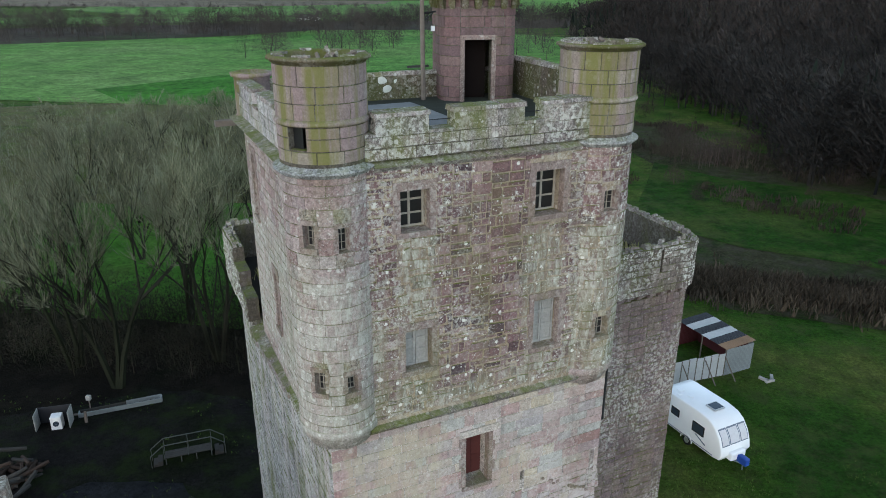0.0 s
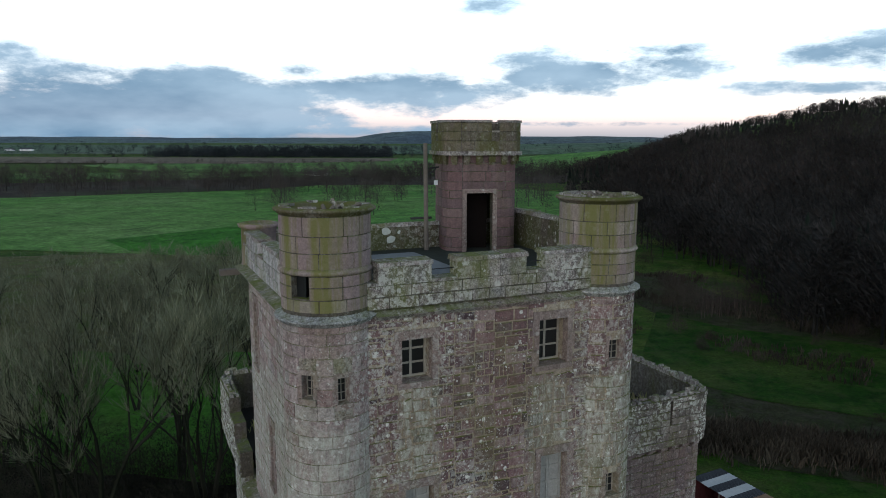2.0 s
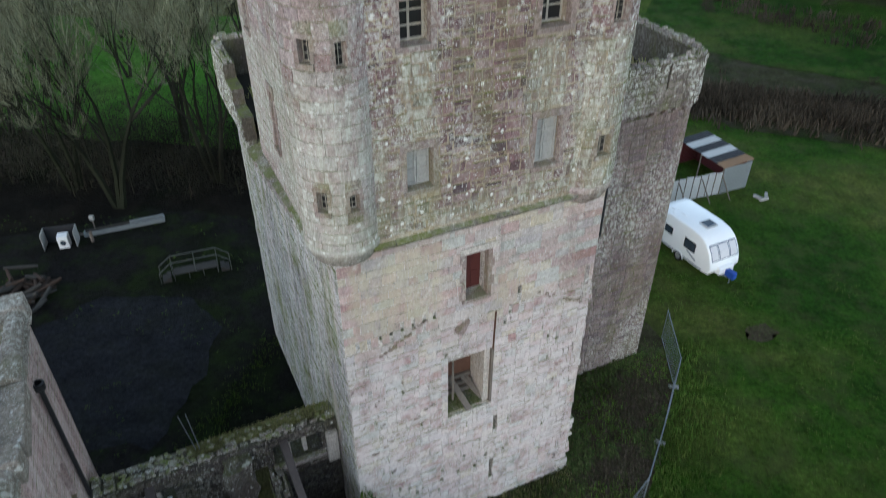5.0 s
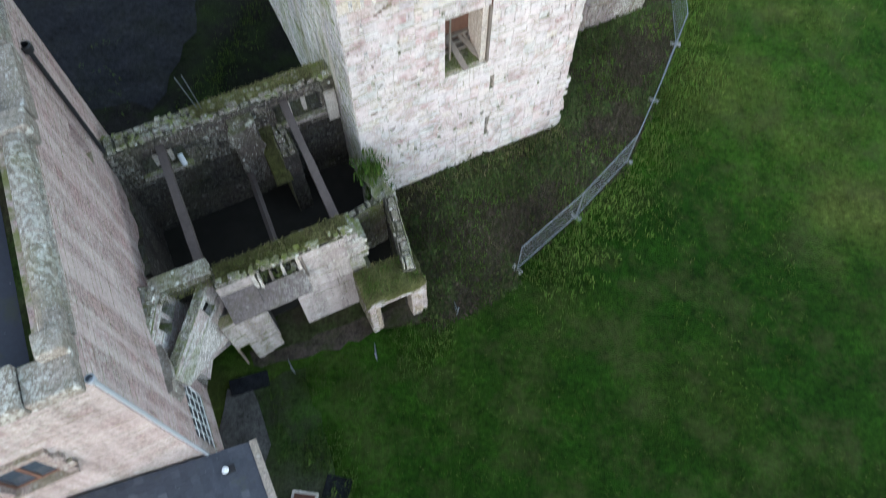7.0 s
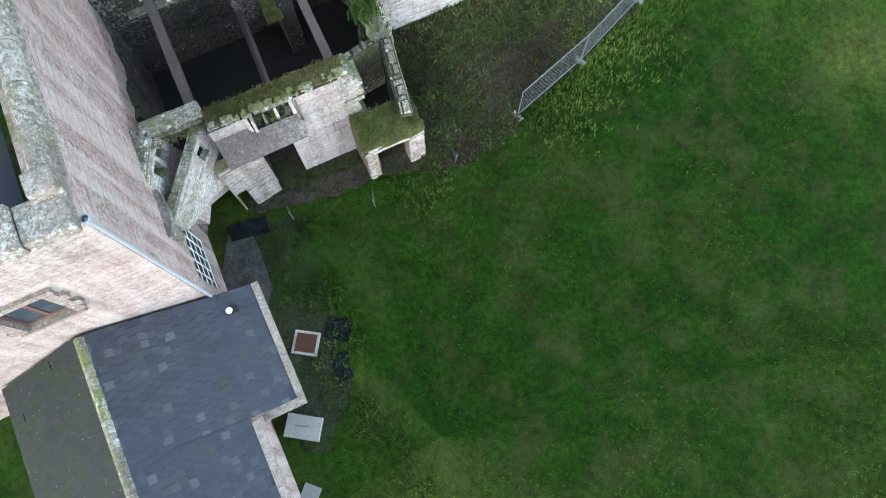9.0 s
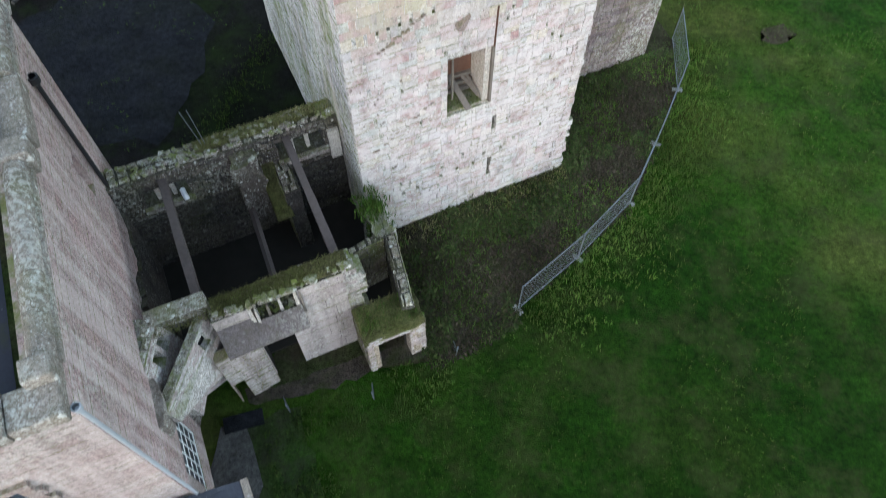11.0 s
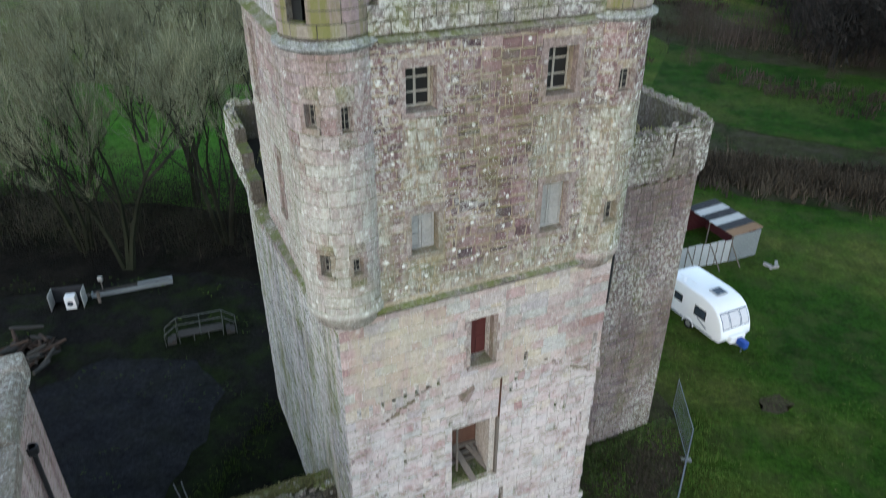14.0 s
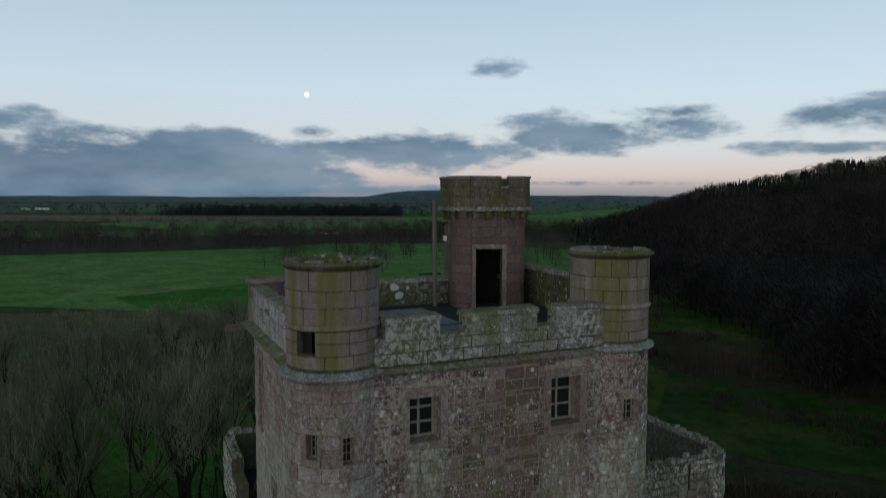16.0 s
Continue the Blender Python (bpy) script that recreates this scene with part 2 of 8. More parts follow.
    # moss cushions on upward faces
    um = k.math("MULTIPLY", k.ramp(k.up(), [(0.45, 0.0), (0.85, top_moss)]), k.ramp(k.noise(2.2, 6, 0.7), [(0.36, 0.0), (0.58, 1.0)]))
    c = k.mix(um, c, (0.115, 0.14, 0.025))
    h = k.math("ADD", k.noise(9, 6, 0.7), k.math("MULTIPLY", k.noise(38, 4, 0.7), 0.5))
    return k.done(c, h, 0.8, 0.03)


PINK = [(0.43, 0.285, 0.265), (0.48, 0.365, 0.345), (0.39, 0.25, 0.235), (0.50, 0.425, 0.375), (0.41, 0.365, 0.37), (0.36, 0.20, 0.185), (0.52, 0.40, 0.355), (0.37, 0.315, 0.315), (0.50, 0.42, 0.30), (0.55, 0.475, 0.45), (0.45, 0.32, 0.30), (0.43, 0.42, 0.39)]
BROWN = [(0.099, 0.062, 0.064), (0.286, 0.182, 0.174), (0.131, 0.084, 0.089), (0.344, 0.248, 0.231), (0.164, 0.099, 0.098), (0.254, 0.155, 0.154), (0.09, 0.062, 0.069), (0.311, 0.221, 0.202), (0.196, 0.12, 0.118)]
PALE = [(0.40, 0.325, 0.30), (0.35, 0.27, 0.255), (0.36, 0.26, 0.245), (0.44, 0.40, 0.36), (0.32, 0.265, 0.26), (0.30, 0.20, 0.185), (0.41, 0.33, 0.31)]
ASHLAR = [(0.34, 0.265, 0.25), (0.28, 0.21, 0.205), (0.38, 0.32, 0.285), (0.25, 0.185, 0.18), (0.33, 0.29, 0.23), (0.30, 0.225, 0.22)]
GREYS = [(0.27, 0.25, 0.23), (0.32, 0.29, 0.26), (0.23, 0.20, 0.19), (0.35, 0.31, 0.28), (0.29, 0.24, 0.22)]
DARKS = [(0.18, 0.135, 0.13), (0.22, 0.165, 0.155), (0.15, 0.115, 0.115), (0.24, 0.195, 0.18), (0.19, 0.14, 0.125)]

M_LOWER = stone("pink_rubble", PINK, 0.3, 0.1, 0.3, 0.25, 0.25, 0.25, drips=[(0.2, 3.1, 10.7, 13.6), (4.8, 6.0, 10.5, 12.0)], drip=0.55, drip_lichen=0.12, drip_col=(0.45, 0.40, 0.28), wash=0.62, pit_shade=0.7, grain=0.5)
M_UPPER = stone("brown_rubble", BROWN, 0.5, 0.25, 0.9, 0.3, 0.3, drip_lichen=0.6, drips=[(1.75, 2.9, 14.2, 19.4), (5.5, 6.7, 14.2, 19.3), (7.0, 9.0, 14.2, 19.1), (0.6, 1.5, 14.2, 17.6), (0.5, 8.0, 14.1, 15.0)], grain=0.55)
M_TURRET = stone("pale_turret_stone", PALE, 0.3, 0.25, 0.6, 0.2, 0.35, drips=[(-0.9, 1.6, 14.0, 18.7)], drip=0.42, drip_lichen=0.55, drip_col=(0.35, 0.35, 0.29), grain=0.65)
M_ASHLAR = stone("tooled_ashlar", ASHLAR, 0.03, 0.85, 0.06, 0.15, 0.25, moss_col=(0.165, 0.165, 0.045), algae=0.05, hang=0.09, grain=0.35, al_scale=2.0)
M_CAP = stone("purple_ashlar", [(0.19, 0.12, 0.115), (0.22, 0.145, 0.135), (0.16, 0.095, 0.095), (0.24, 0.165, 0.15), (0.17, 0.115, 0.115)], 0.02, 0.2, 0.03, 0.3, 0.35, algae=-0.04, grain=0.35)
M_CAPTOP = stone("olive_parapet_stone", [(0.17, 0.14, 0.10), (0.20, 0.16, 0.12), (0.15, 0.125, 0.10)], 0.12, 0.9, 0.15, 0.3, 0.4, grain=0.5, moss_col=(0.095, 0.095, 0.03), algae=0.1)
M_PARAPET = stone("lichened_parapet", GREYS, 0.6, 0.75, 0.5, 0.35, 0.4, cover=0.02, algae=0.06, moss_col=(0.14, 0.155, 0.045))
M_RING = stone("grey_ring_stone", [(0.33, 0.34, 0.34), (0.36, 0.36, 0.35)], 0.5, 0.35, 0.4, 0.4, 0.3, top_moss=0.35)
M_SIDE = stone("grey_side_wall", [(0.36, 0.35, 0.345), (0.41, 0.39, 0.38), (0.31, 0.29, 0.285), (0.44, 0.42, 0.41)], 0.6, 0.6, 0.3, 0.25, 0.5, algae=0.03, pale_streak=0.4)
M_WINGPAR = stone("lichened_wing_parapet", [(0.24, 0.20, 0.175), (0.19, 0.155, 0.14), (0.28, 0.245, 0.21), (0.15, 0.125, 0.11)], 0.95, 0.8, 0.4, 0.5, 0.5, cover=0.05, algae=0.03, moss_col=(0.12, 0.135, 0.04), grain=0.5)
M_DARKJOINT = stone("dark_open_joint", [(0.12, 0.10, 0.09), (0.10, 0.088, 0.07)], 0.15, 0.4, 0.1, 0.3, grain=0.6)
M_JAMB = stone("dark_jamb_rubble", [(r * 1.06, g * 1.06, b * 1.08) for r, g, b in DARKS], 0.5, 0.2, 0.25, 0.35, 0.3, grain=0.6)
M_DRESS = stone("dressed_surround", [(0.25, 0.18, 0.16), (0.30, 0.23, 0.20), (0.27, 0.21, 0.19)], 0.3, 0.3, 0.3, 0.2, top_moss=0.3, grain=0.6)
M_PALEDRESS = stone("pale_lintel", [(0.46, 0.40, 0.35), (0.50, 0.45, 0.40)], 0.3, 0.1, 0.2, 0.1, top_moss=0.15, grain=0.6)
M_EAVE = stone("tan_eaves_stone", [(0.30, 0.25, 0.215), (0.34, 0.285, 0.245)], 0.2, 0.2, 0.2, 0.3, top_moss=0.1, grain=0.6)
M_COPING = stone("mossy_coping", GREYS, 0.4, 0.75, 0.5, 0.35, top_moss=0.7, algae=0.02, moss_col=(0.13, 0.14, 0.04))
M_HOUSE = stone("pink_house_wall", [(0.42, 0.29, 0.275), (0.43, 0.31, 0.295), (0.41, 0.27, 0.255), (0.45, 0.335, 0.315)], 0.3, 0.1, 0.2, 0.25, 0.25, pale_streak=0.5, grain=0.8)
M_FRONT = stone("pink_ashlar_front", [(0.36, 0.28, 0.258), (0.385, 0.308, 0.286), (0.34, 0.257, 0.24), (0.40, 0.33, 0.305)], 0.2, 0.05, 0.1, 0.35, 0.3, pale_streak=0.3, grain=0.6)
M_ROLL = stone("weathered_coping_roll", [(0.27, 0.232, 0.198), (0.295, 0.253, 0.219), (0.245, 0.21, 0.177)], 0.4, 0.2, 0.5, 0.3, 0.3, top_moss=0.1, grain=0.7)
M_RUINPINK = stone("ruined_pink_walling", [(0.44, 0.36, 0.335), (0.40, 0.315, 0.29), (0.48, 0.42, 0.395), (0.36, 0.285, 0.265)], 0.7, 0.2, 0.4, 0.25, 0.3, grain=0.6)
# ruin stone toned down to take in the shade between its walls
M_RUIN = stone("ruined_walling", [(0.21, 0.165, 0.15), (0.17, 0.135, 0.125), (0.25, 0.215, 0.19), (0.14, 0.11, 0.10)], 0.6, 0.5, 0.5, 0.5, 0.4)
# olive moss, and a tone darkened for faces that get less light
M_REAR = stone("mossy_shaded_parapet", [(0.16, 0.13, 0.10), (0.20, 0.16, 0.13), (0.14, 0.115, 0.09)], 0.3, 0.8, 0.4, 0.4, 0.4, moss_col=(0.075, 0.085, 0.025), algae=0.08)
M_RENDER = stone("grey_pink_render", [(0.33, 0.275, 0.26), (0.30, 0.25, 0.24), (0.35, 0.30, 0.28)], 0.35, 0.1, 0.25, 0.4, 0.4, pale_streak=0.3, grain=0.5)
M_WALLHEAD = stone("broken_wall_head", [(0.22, 0.19, 0.165), (0.17, 0.145, 0.125), (0.26, 0.225, 0.19)], 0.6, 0.3, 0.9, 0.4, top_moss=0.35)
# darker copy of M_RUIN, the roofless interior's shade in its tone
M_RUINSHADE = stone("shaded_ruined_walling", [(0.10, 0.08, 0.07), (0.075, 0.06, 0.055), (0.13, 0.105, 0.09), (0.06, 0.05, 0.045)], 0.3, 0.2, 0.5, 0.5, 0.4, moss_col=(0.07, 0.085, 0.025), top_moss=0.3)
M_MORTAR = stone("lime_mortar", [(0.30, 0.25, 0.205), (0.31, 0.245, 0.18)], 0.2, 0.25, 0.2, 0.35)
M_OCHRE = stone("ochre_mortar", [(0.36, 0.285, 0.20), (0.31, 0.245, 0.17), (0.38, 0.315, 0.235)], 0.4, 0.25, 0.4, 0.35, grain=0.5)
M_JOINT = stone("lime_joint", [(0.30, 0.255, 0.215), (0.27, 0.235, 0.18)], 0.3, 0.4, 0.2, 0.3)
# soot, with the interior's shade painted in as well
M_SOOTSHADE = stone("soot_shade_plaster", [(0.0372, 0.0341, 0.0322), (0.0279, 0.0254, 0.0248), (0.0527, 0.0471, 0.0434)], 0.1, 0.08, 0.15, 0.5, top_moss=0.2)
M_MORTAR_PALE = stone("pale_mortar", [(0.50, 0.45, 0.41), (0.48, 0.44, 0.40)], 0.3, 0.1, 0.2, 0.2)


def simple(name, color, rough=0.7, metal=0.0, vary=0.3, scale=6.0, bump=0.15, dark=0.6):
    k = Mat(name, rough, metal)
    c = k.mix(vary, color, k.ramp(k.noise(scale, 6, 0.65), [(0.3, dark), (0.7, 1.0)]), "MULTIPLY")
    c = k.mix(vary * 0.6, c, k.ramp(k.noise(scale * 0.13, 3), [(0.35, dark), (0.65, 1.0)]), "MULTIPLY")
    return k.done(c, k.noise(scale * 4, 4), bump, 0.01)


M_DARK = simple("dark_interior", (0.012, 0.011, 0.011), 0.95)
M_LEAD = simple("weathered_lead", (0.19, 0.20, 0.20), 0.65, 0.0, 0.6, 5)
M_TIMBER = simple("weathered_timber", (0.19, 0.16, 0.135), 0.85, 0, 0.6, 9, 0.4)
M_BEAM = simple("old_roof_beam", (0.115, 0.094, 0.086), 0.85, 0, 0.6, 7, 0.5)
M_FRAME = simple("grey_window_wood", (0.40, 0.37, 0.31), 0.75, 0, 0.5, 11)
M_SHUTTER = simple("silvered_shutter_wood", (0.38, 0.375, 0.35), 0.8, 0, 0.7, 13, 0.4)
M_RED = simple("faded_red_shutter", (0.11, 0.03, 0.026), 0.7, 0, 0.5, 8)
M_WHITE = simple("white_painted_wood", (0.78, 0.78, 0.76), 0.5, 0, 0.15, 7)
M_GALV = simple("galvanised_steel", (0.252, 0.276, 0.3), 0.4, 0.7, 0.25, 9)
M_BLOCK = simple("concrete_block", (0.27, 0.275, 0.265), 0.9, 0, 0.4, 9)
M_PIPE = simple("grey_cast_pipe", (0.36, 0.38, 0.40), 0.55, 0.1, 0.3, 8)
M_BLACKPIPE = simple("black_iron_pipe", (0.03, 0.03, 0.032), 0.5, 0.3, 0.3, 8)
M_RUST = simple("rust_brown_iron", (0.11, 0.055, 0.04), 0.85, 0.1, 0.5, 9)
M_LOG = simple("old_log_wood", (0.0595, 0.0434, 0.035), 0.9, 0, 0.6, 9, 0.4)
M_BOARDING = simple("brown_boarding", (0.16, 0.085, 0.06), 0.85, 0, 0.6, 9, 0.4)
M_OLDPLANK = simple("old_dark_plank", (0.062, 0.06, 0.055), 0.9, 0, 0.6, 9, 0.4)
M_DECK = simple("damp_roof_felt", (0.055, 0.062, 0.05), 0.85, 0, 0.6, 3, 0.3)
M_LICHEN = simple("white_lichen", (0.62, 0.64, 0.58), 0.95, 0, 0.4, 14, 0.5)
M_DOORBACK = simple("dark_stair_void", (0.016, 0.012, 0.011), 0.95)
M_SLAB = stone("grey_render_slab", [(0.15, 0.125, 0.12), (0.13, 0.11, 0.11), (0.17, 0.14, 0.13)], 0.3, 0.1, 0.1, 0.5, 0.4, top_moss=0.05, grain=0.6)
M_FEEDER = simple("dull_green_pipe", (0.09, 0.10, 0.09), 0.7, 0.2, 0.4, 8)
M_EARTH = simple("dark_rubble_earth", (0.035, 0.032, 0.027), 0.98, 0, 0.6, 1.6, 0.6)
M_VANWHITE = simple("white_gel_coat", (0.80, 0.82, 0.83), 0.22, 0, 0.08, 3, 0.03)
M_TYRE = simple("black_rubber", (0.02, 0.02, 0.02), 0.85, 0, 0.2)
M_RIM = simple("silver_wheel_rim", (0.5, 0.5, 0.5), 0.35, 0.8, 0.2)
M_BLUE = simple("blue_vinyl_cover", (0.02, 0.07, 0.32), 0.4, 0, 0.3, 12, 0.4)
M_FRONTPANE = simple("pale_front_pane", (0.6, 0.6, 0.62), 0.8, 0, 0.3, 8)
M_DECAL = simple("grey_side_decal", (0.16, 0.19, 0.24), 0.4)
M_PLASTIC = simple("white_enamel", (0.75, 0.76, 0.76), 0.35, 0, 0.15)


def glass(name, color, rough=0.06):
    k = Mat(name, rough)
    k.b.inputs["Specular IOR Level"].default_value = 0.6
    return k.done(k.mix(0.4, color, k.ramp(k.noise(2.0, 3), [(0.3, 0.5), (0.7, 1.0)]), "MULTIPLY"))


M_GLASS = glass("dark_window_glass", (0.010, 0.011, 0.012), 0.35)
M_VANGLASS = glass("tinted_caravan_glass", (0.04, 0.055, 0.075))


def slate_mat():
    k = Mat("blue_grey_slate", 0.6)
    c = k.ramp(k.random(), [(0.0, (0.046, 0.050, 0.063)), (0.35, (0.056, 0.060, 0.076)), (0.6, (0.042, 0.046, 0.058)), (0.9, (0.064, 0.069, 0.084)), (0.985, (0.10, 0.106, 0.12))])
    c = k.mix(0.5, c, k.ramp(k.noise(11, 6, 0.7), [(0.3, 0.5), (0.7, 1.0)]), "MULTIPLY")
    c = k.mix(k.ramp(k.noise(1.1, 5, 0.7), [(0.55, 0.0), (0.72, 0.7)]), c, (0.055, 0.06, 0.03))
    c = k.mix(k.math("MULTIPLY", k.ramp(k.cells(4.0), [(0.05, 1.0), (0.08, 0.0)]), 0.35), c, (0.3, 0.31, 0.29))
    return k.done(c, k.noise(20, 5), 0.3, 0.01)


M_SLATE = slate_mat()


def slate_moss():
    k = Mat("mossy_slate", 0.8)
    c = k.ramp(k.random(), [(0.0, (0.017, 0.020, 0.022)), (0.5, (0.027, 0.029, 0.030)), (0.9, (0.020, 0.022, 0.020))])
    c = k.mix(k.ramp(k.noise(1.6, 6, 0.7), [(0.42, 0.0), (0.6, 0.6)]), c, (0.024, 0.034, 0.010))
    c = k.mix(k.math("MULTIPLY", k.ramp(k.cells(5.0), [(0.06, 1.0), (0.1, 0.0)]), 0.5), c, (0.4, 0.41, 0.36))
    return k.done(c, k.noise(20, 5), 0.4, 0.01)


M_SLATEMOSS = slate_moss()


def ground_mat(name, tones, dirt=0.0, dirt_col=(0.075, 0.05, 0.03), s=1.0, dark_spot=None):
    k = Mat(name, 0.95)
    c = k.ramp(k.noise(0.11 * s, 5, 0.6), [(0.36, tones[0]), (0.48, tones[1]), (0.64, tones[2])])
    # darker green round one point; lens falloff is partly painted into the lawn
    if dark_spot:
        n = k.nt.nodes.new("ShaderNodeVectorMath")
        n.operation = "DISTANCE"
        k.put(n.inputs[0], k.pos)
        n.inputs[1].default_value = (dark_spot[0], dark_spot[1], 0)
        d = k.math("ADD", n.outputs["Value"], k.math("MULTIPLY", k.math("SUBTRACT", k.noise(0.3, 5, 0.6), 0.5), 9.0))
        c = k.mix(k.math("MULTIPLY", k.step(d, dark_spot[3], dark_spot[2]), 0.8), c, (0.017, 0.066, 0.005))
    c = k.mix(0.75, c, k.ramp(k.noise(0.75 * s, 6, 0.7), [(0.32, 0.35), (0.66, 1.15)]), "MULTIPLY")
    c = k.mix(0.8, c, k.ramp(k.noise(4.2 * s, 6, 0.75), [(0.32, 0.25), (0.66, 1.2)]), "MULTIPLY")
    c = k.mix(0.6, c, k.ramp(k.noise(21 * s, 4, 0.7), [(0.32, 0.3), (0.66, 1.15)]), "MULTIPLY")
    if dirt:
        c = k.mix(k.ramp(k.noise(0.5 * s, 7, 0.7), [(0.47, 0.0), (0.62, dirt)]), c, dirt_col)
    return k.done(c, k.math("ADD", k.noise(4 * s, 6, 0.75), k.noise(20 * s, 4, 0.7)), 1.0, 0.2)


M_GRASS = ground_mat("meadow_grass", [(0.031, 0.105, 0.010), (0.058, 0.152, 0.015), (0.15, 0.195, 0.04)], 0.35, (0.085, 0.085, 0.035), dark_spot=(9.0, 4.5, 8.0, 14.0))
M_LAWN = ground_mat("damp_lawn", [(0.019, 0.076, 0.006), (0.033, 0.108, 0.0095), (0.092, 0.14, 0.027)], 0.3, (0.085, 0.095, 0.035), s=0.9)
M_FIELD = ground_mat("bright_pasture", [(0.12, 0.31, 0.06), (0.15, 0.34, 0.07), (0.20, 0.35, 0.10)], 0.0, s=0.12)
M_FIELD_B = ground_mat("deep_green_pasture", [(0.045, 0.22, 0.016), (0.055, 0.24, 0.02), (0.07, 0.24, 0.028)], 0.0, s=0.12)
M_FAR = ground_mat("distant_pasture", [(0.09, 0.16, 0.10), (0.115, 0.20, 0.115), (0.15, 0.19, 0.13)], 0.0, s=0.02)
M_STUBBLE = ground_mat("pale_stubble", [(0.20, 0.17, 0.12), (0.23, 0.19, 0.13), (0.25, 0.21, 0.15)], 0.0, s=0.05)
M_MARSH = ground_mat("rough_marsh", [(0.05, 0.075, 0.022), (0.085, 0.085, 0.042), (0.045, 0.085, 0.018)], 0.55, (0.075, 0.06, 0.048))
M_SCRUB = ground_mat("dead_bank_growth", [(0.075, 0.13, 0.03), (0.115, 0.115, 0.058), (0.15, 0.125, 0.08)], 0.5, (0.085, 0.062, 0.046), s=1.6)
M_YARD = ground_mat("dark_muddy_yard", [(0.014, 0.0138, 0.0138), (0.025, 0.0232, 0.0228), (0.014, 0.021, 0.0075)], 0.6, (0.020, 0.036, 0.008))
M_TURF = ground_mat("wall_head_turf", [(0.22, 0.25, 0.075), (0.29, 0.29, 0.12), (0.20, 0.20, 0.10)], 0.4, (0.09, 0.075, 0.045), s=3.0)
M_TARMAC = ground_mat("wet_dark_tarmac", [(0.0235, 0.0263, 0.0332), (0.0313, 0.0343, 0.043), (0.0391, 0.042, 0.0489)], 0.25, (0.025, 0.03, 0.016))
M_PATH = ground_mat("trodden_mud", [(0.13, 0.104, 0.0806), (0.182, 0.1495, 0.1235), (0.091, 0.0975, 0.0455)], 0.5, (0.06, 0.085, 0.02), s=2.0)
M_CONCRETE = ground_mat("worn_concrete", [(0.20, 0.195, 0.185), (0.24, 0.235, 0.225), (0.18, 0.175, 0.16)], 0.3, (0.11, 0.11, 0.085), s=2.0)
M_PADDOCK = ground_mat("green_paddock", [(0.0675, 0.2475, 0.021), (0.09, 0.285, 0.03), (0.1275, 0.2325, 0.045)], 0.25, (0.06, 0.065, 0.03), s=0.8)
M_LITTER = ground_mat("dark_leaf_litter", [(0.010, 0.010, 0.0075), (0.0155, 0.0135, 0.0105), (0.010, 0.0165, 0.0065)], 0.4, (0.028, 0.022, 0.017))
M_SCRUBWOOD = ground_mat("scrub_wood_ground", [(0.133, 0.172, 0.054), (0.188, 0.184, 0.081), (0.133, 0.207, 0.045)], 0.5, (0.085, 0.07, 0.05), s=0.8)
M_BELT = ground_mat("leaf_litter_belt", [(0.0675, 0.06, 0.048), (0.087, 0.0705, 0.057), (0.075, 0.09, 0.045)], 0.4, (0.05, 0.038, 0.032), s=0.1)
M_VERGE = ground_mat("weedy_gravel_verge", [(0.07, 0.165, 0.026), (0.10, 0.15, 0.05), (0.14, 0.145, 0.11)], 0.5, (0.065, 0.06, 0.045), s=2.2)
# distance haze is painted into the hill colour as blue
M_HILL = ground_mat("haze_tinted_hill", [(0.12, 0.165, 0.20), (0.14, 0.19, 0.21), (0.16, 0.22, 0.21)], 0.0, s=0.02)


def leaf_mat(name, tones, rough=0.9):
    k = Mat(name, rough)
    c = k.ramp(k.random(), [(i / len(tones), t) for i, t in enumerate(tones)])
    c = k.mix(0.5, c, k.ramp(k.noise(0.06, 4), [(0.3, 0.45), (0.7, 1.0)]), "MULTIPLY")
    c = k.mix(0.7, c, k.ramp(k.noise(0.21, 4, 0.6), [(0.34, 0.3), (0.66, 1.25)]), "MULTIPLY")
    c = k.mix(0.6, c, k.ramp(k.noise(0.022, 3, 0.6), [(0.38, 0.45), (0.62, 1.5)]), "MULTIPLY")
    return k.done(c)


M_BARK = leaf_mat("grey_bark", [(0.022, 0.024, 0.016), (0.018, 0.022, 0.012), (0.028, 0.028, 0.021)])
M_TWIG = leaf_mat("bare_twigs", [(0.2132, 0.2193, 0.1446), (0.1598, 0.1786, 0.1033), (0.2893, 0.3004, 0.2066), (0.1141, 0.1217, 0.0758)])
# far tree tones, greyed and blued to stand for haze
M_DISTANT = leaf_mat("haze_tinted_trees", [(0.036, 0.042, 0.047), (0.042, 0.047, 0.05), (0.030, 0.036, 0.042)])
M_FARTREE = leaf_mat("far_bare_trees", [(0.062, 0.055, 0.052), (0.078, 0.066, 0.060), (0.050, 0.047, 0.043), (0.09, 0.074, 0.066)])
# the trees' self-shadow is put into the low tones of these woods
M_CONIFER = leaf_mat("dark_conifer", [(0.013, 0.02, 0.016), (0.018, 0.026, 0.018), (0.011, 0.016, 0.014), (0.022, 0.027, 0.019)])
M_WOOD = leaf_mat("winter_woodland", [(0.026, 0.025, 0.025), (0.05, 0.037, 0.030), (0.018, 0.022, 0.022), (0.062, 0.055, 0.050), (0.035, 0.028, 0.024)])
M_WOODEDGE = leaf_mat("dark_wood_edge", [(0.017, 0.0165, 0.016), (0.032, 0.025, 0.021), (0.012, 0.0145, 0.015), (0.05, 0.046, 0.042)])
M_REED = leaf_mat("dry_reeds", [(0.08, 0.063, 0.045), (0.058, 0.048, 0.036), (0.10, 0.082, 0.06), (0.044, 0.038, 0.027)])
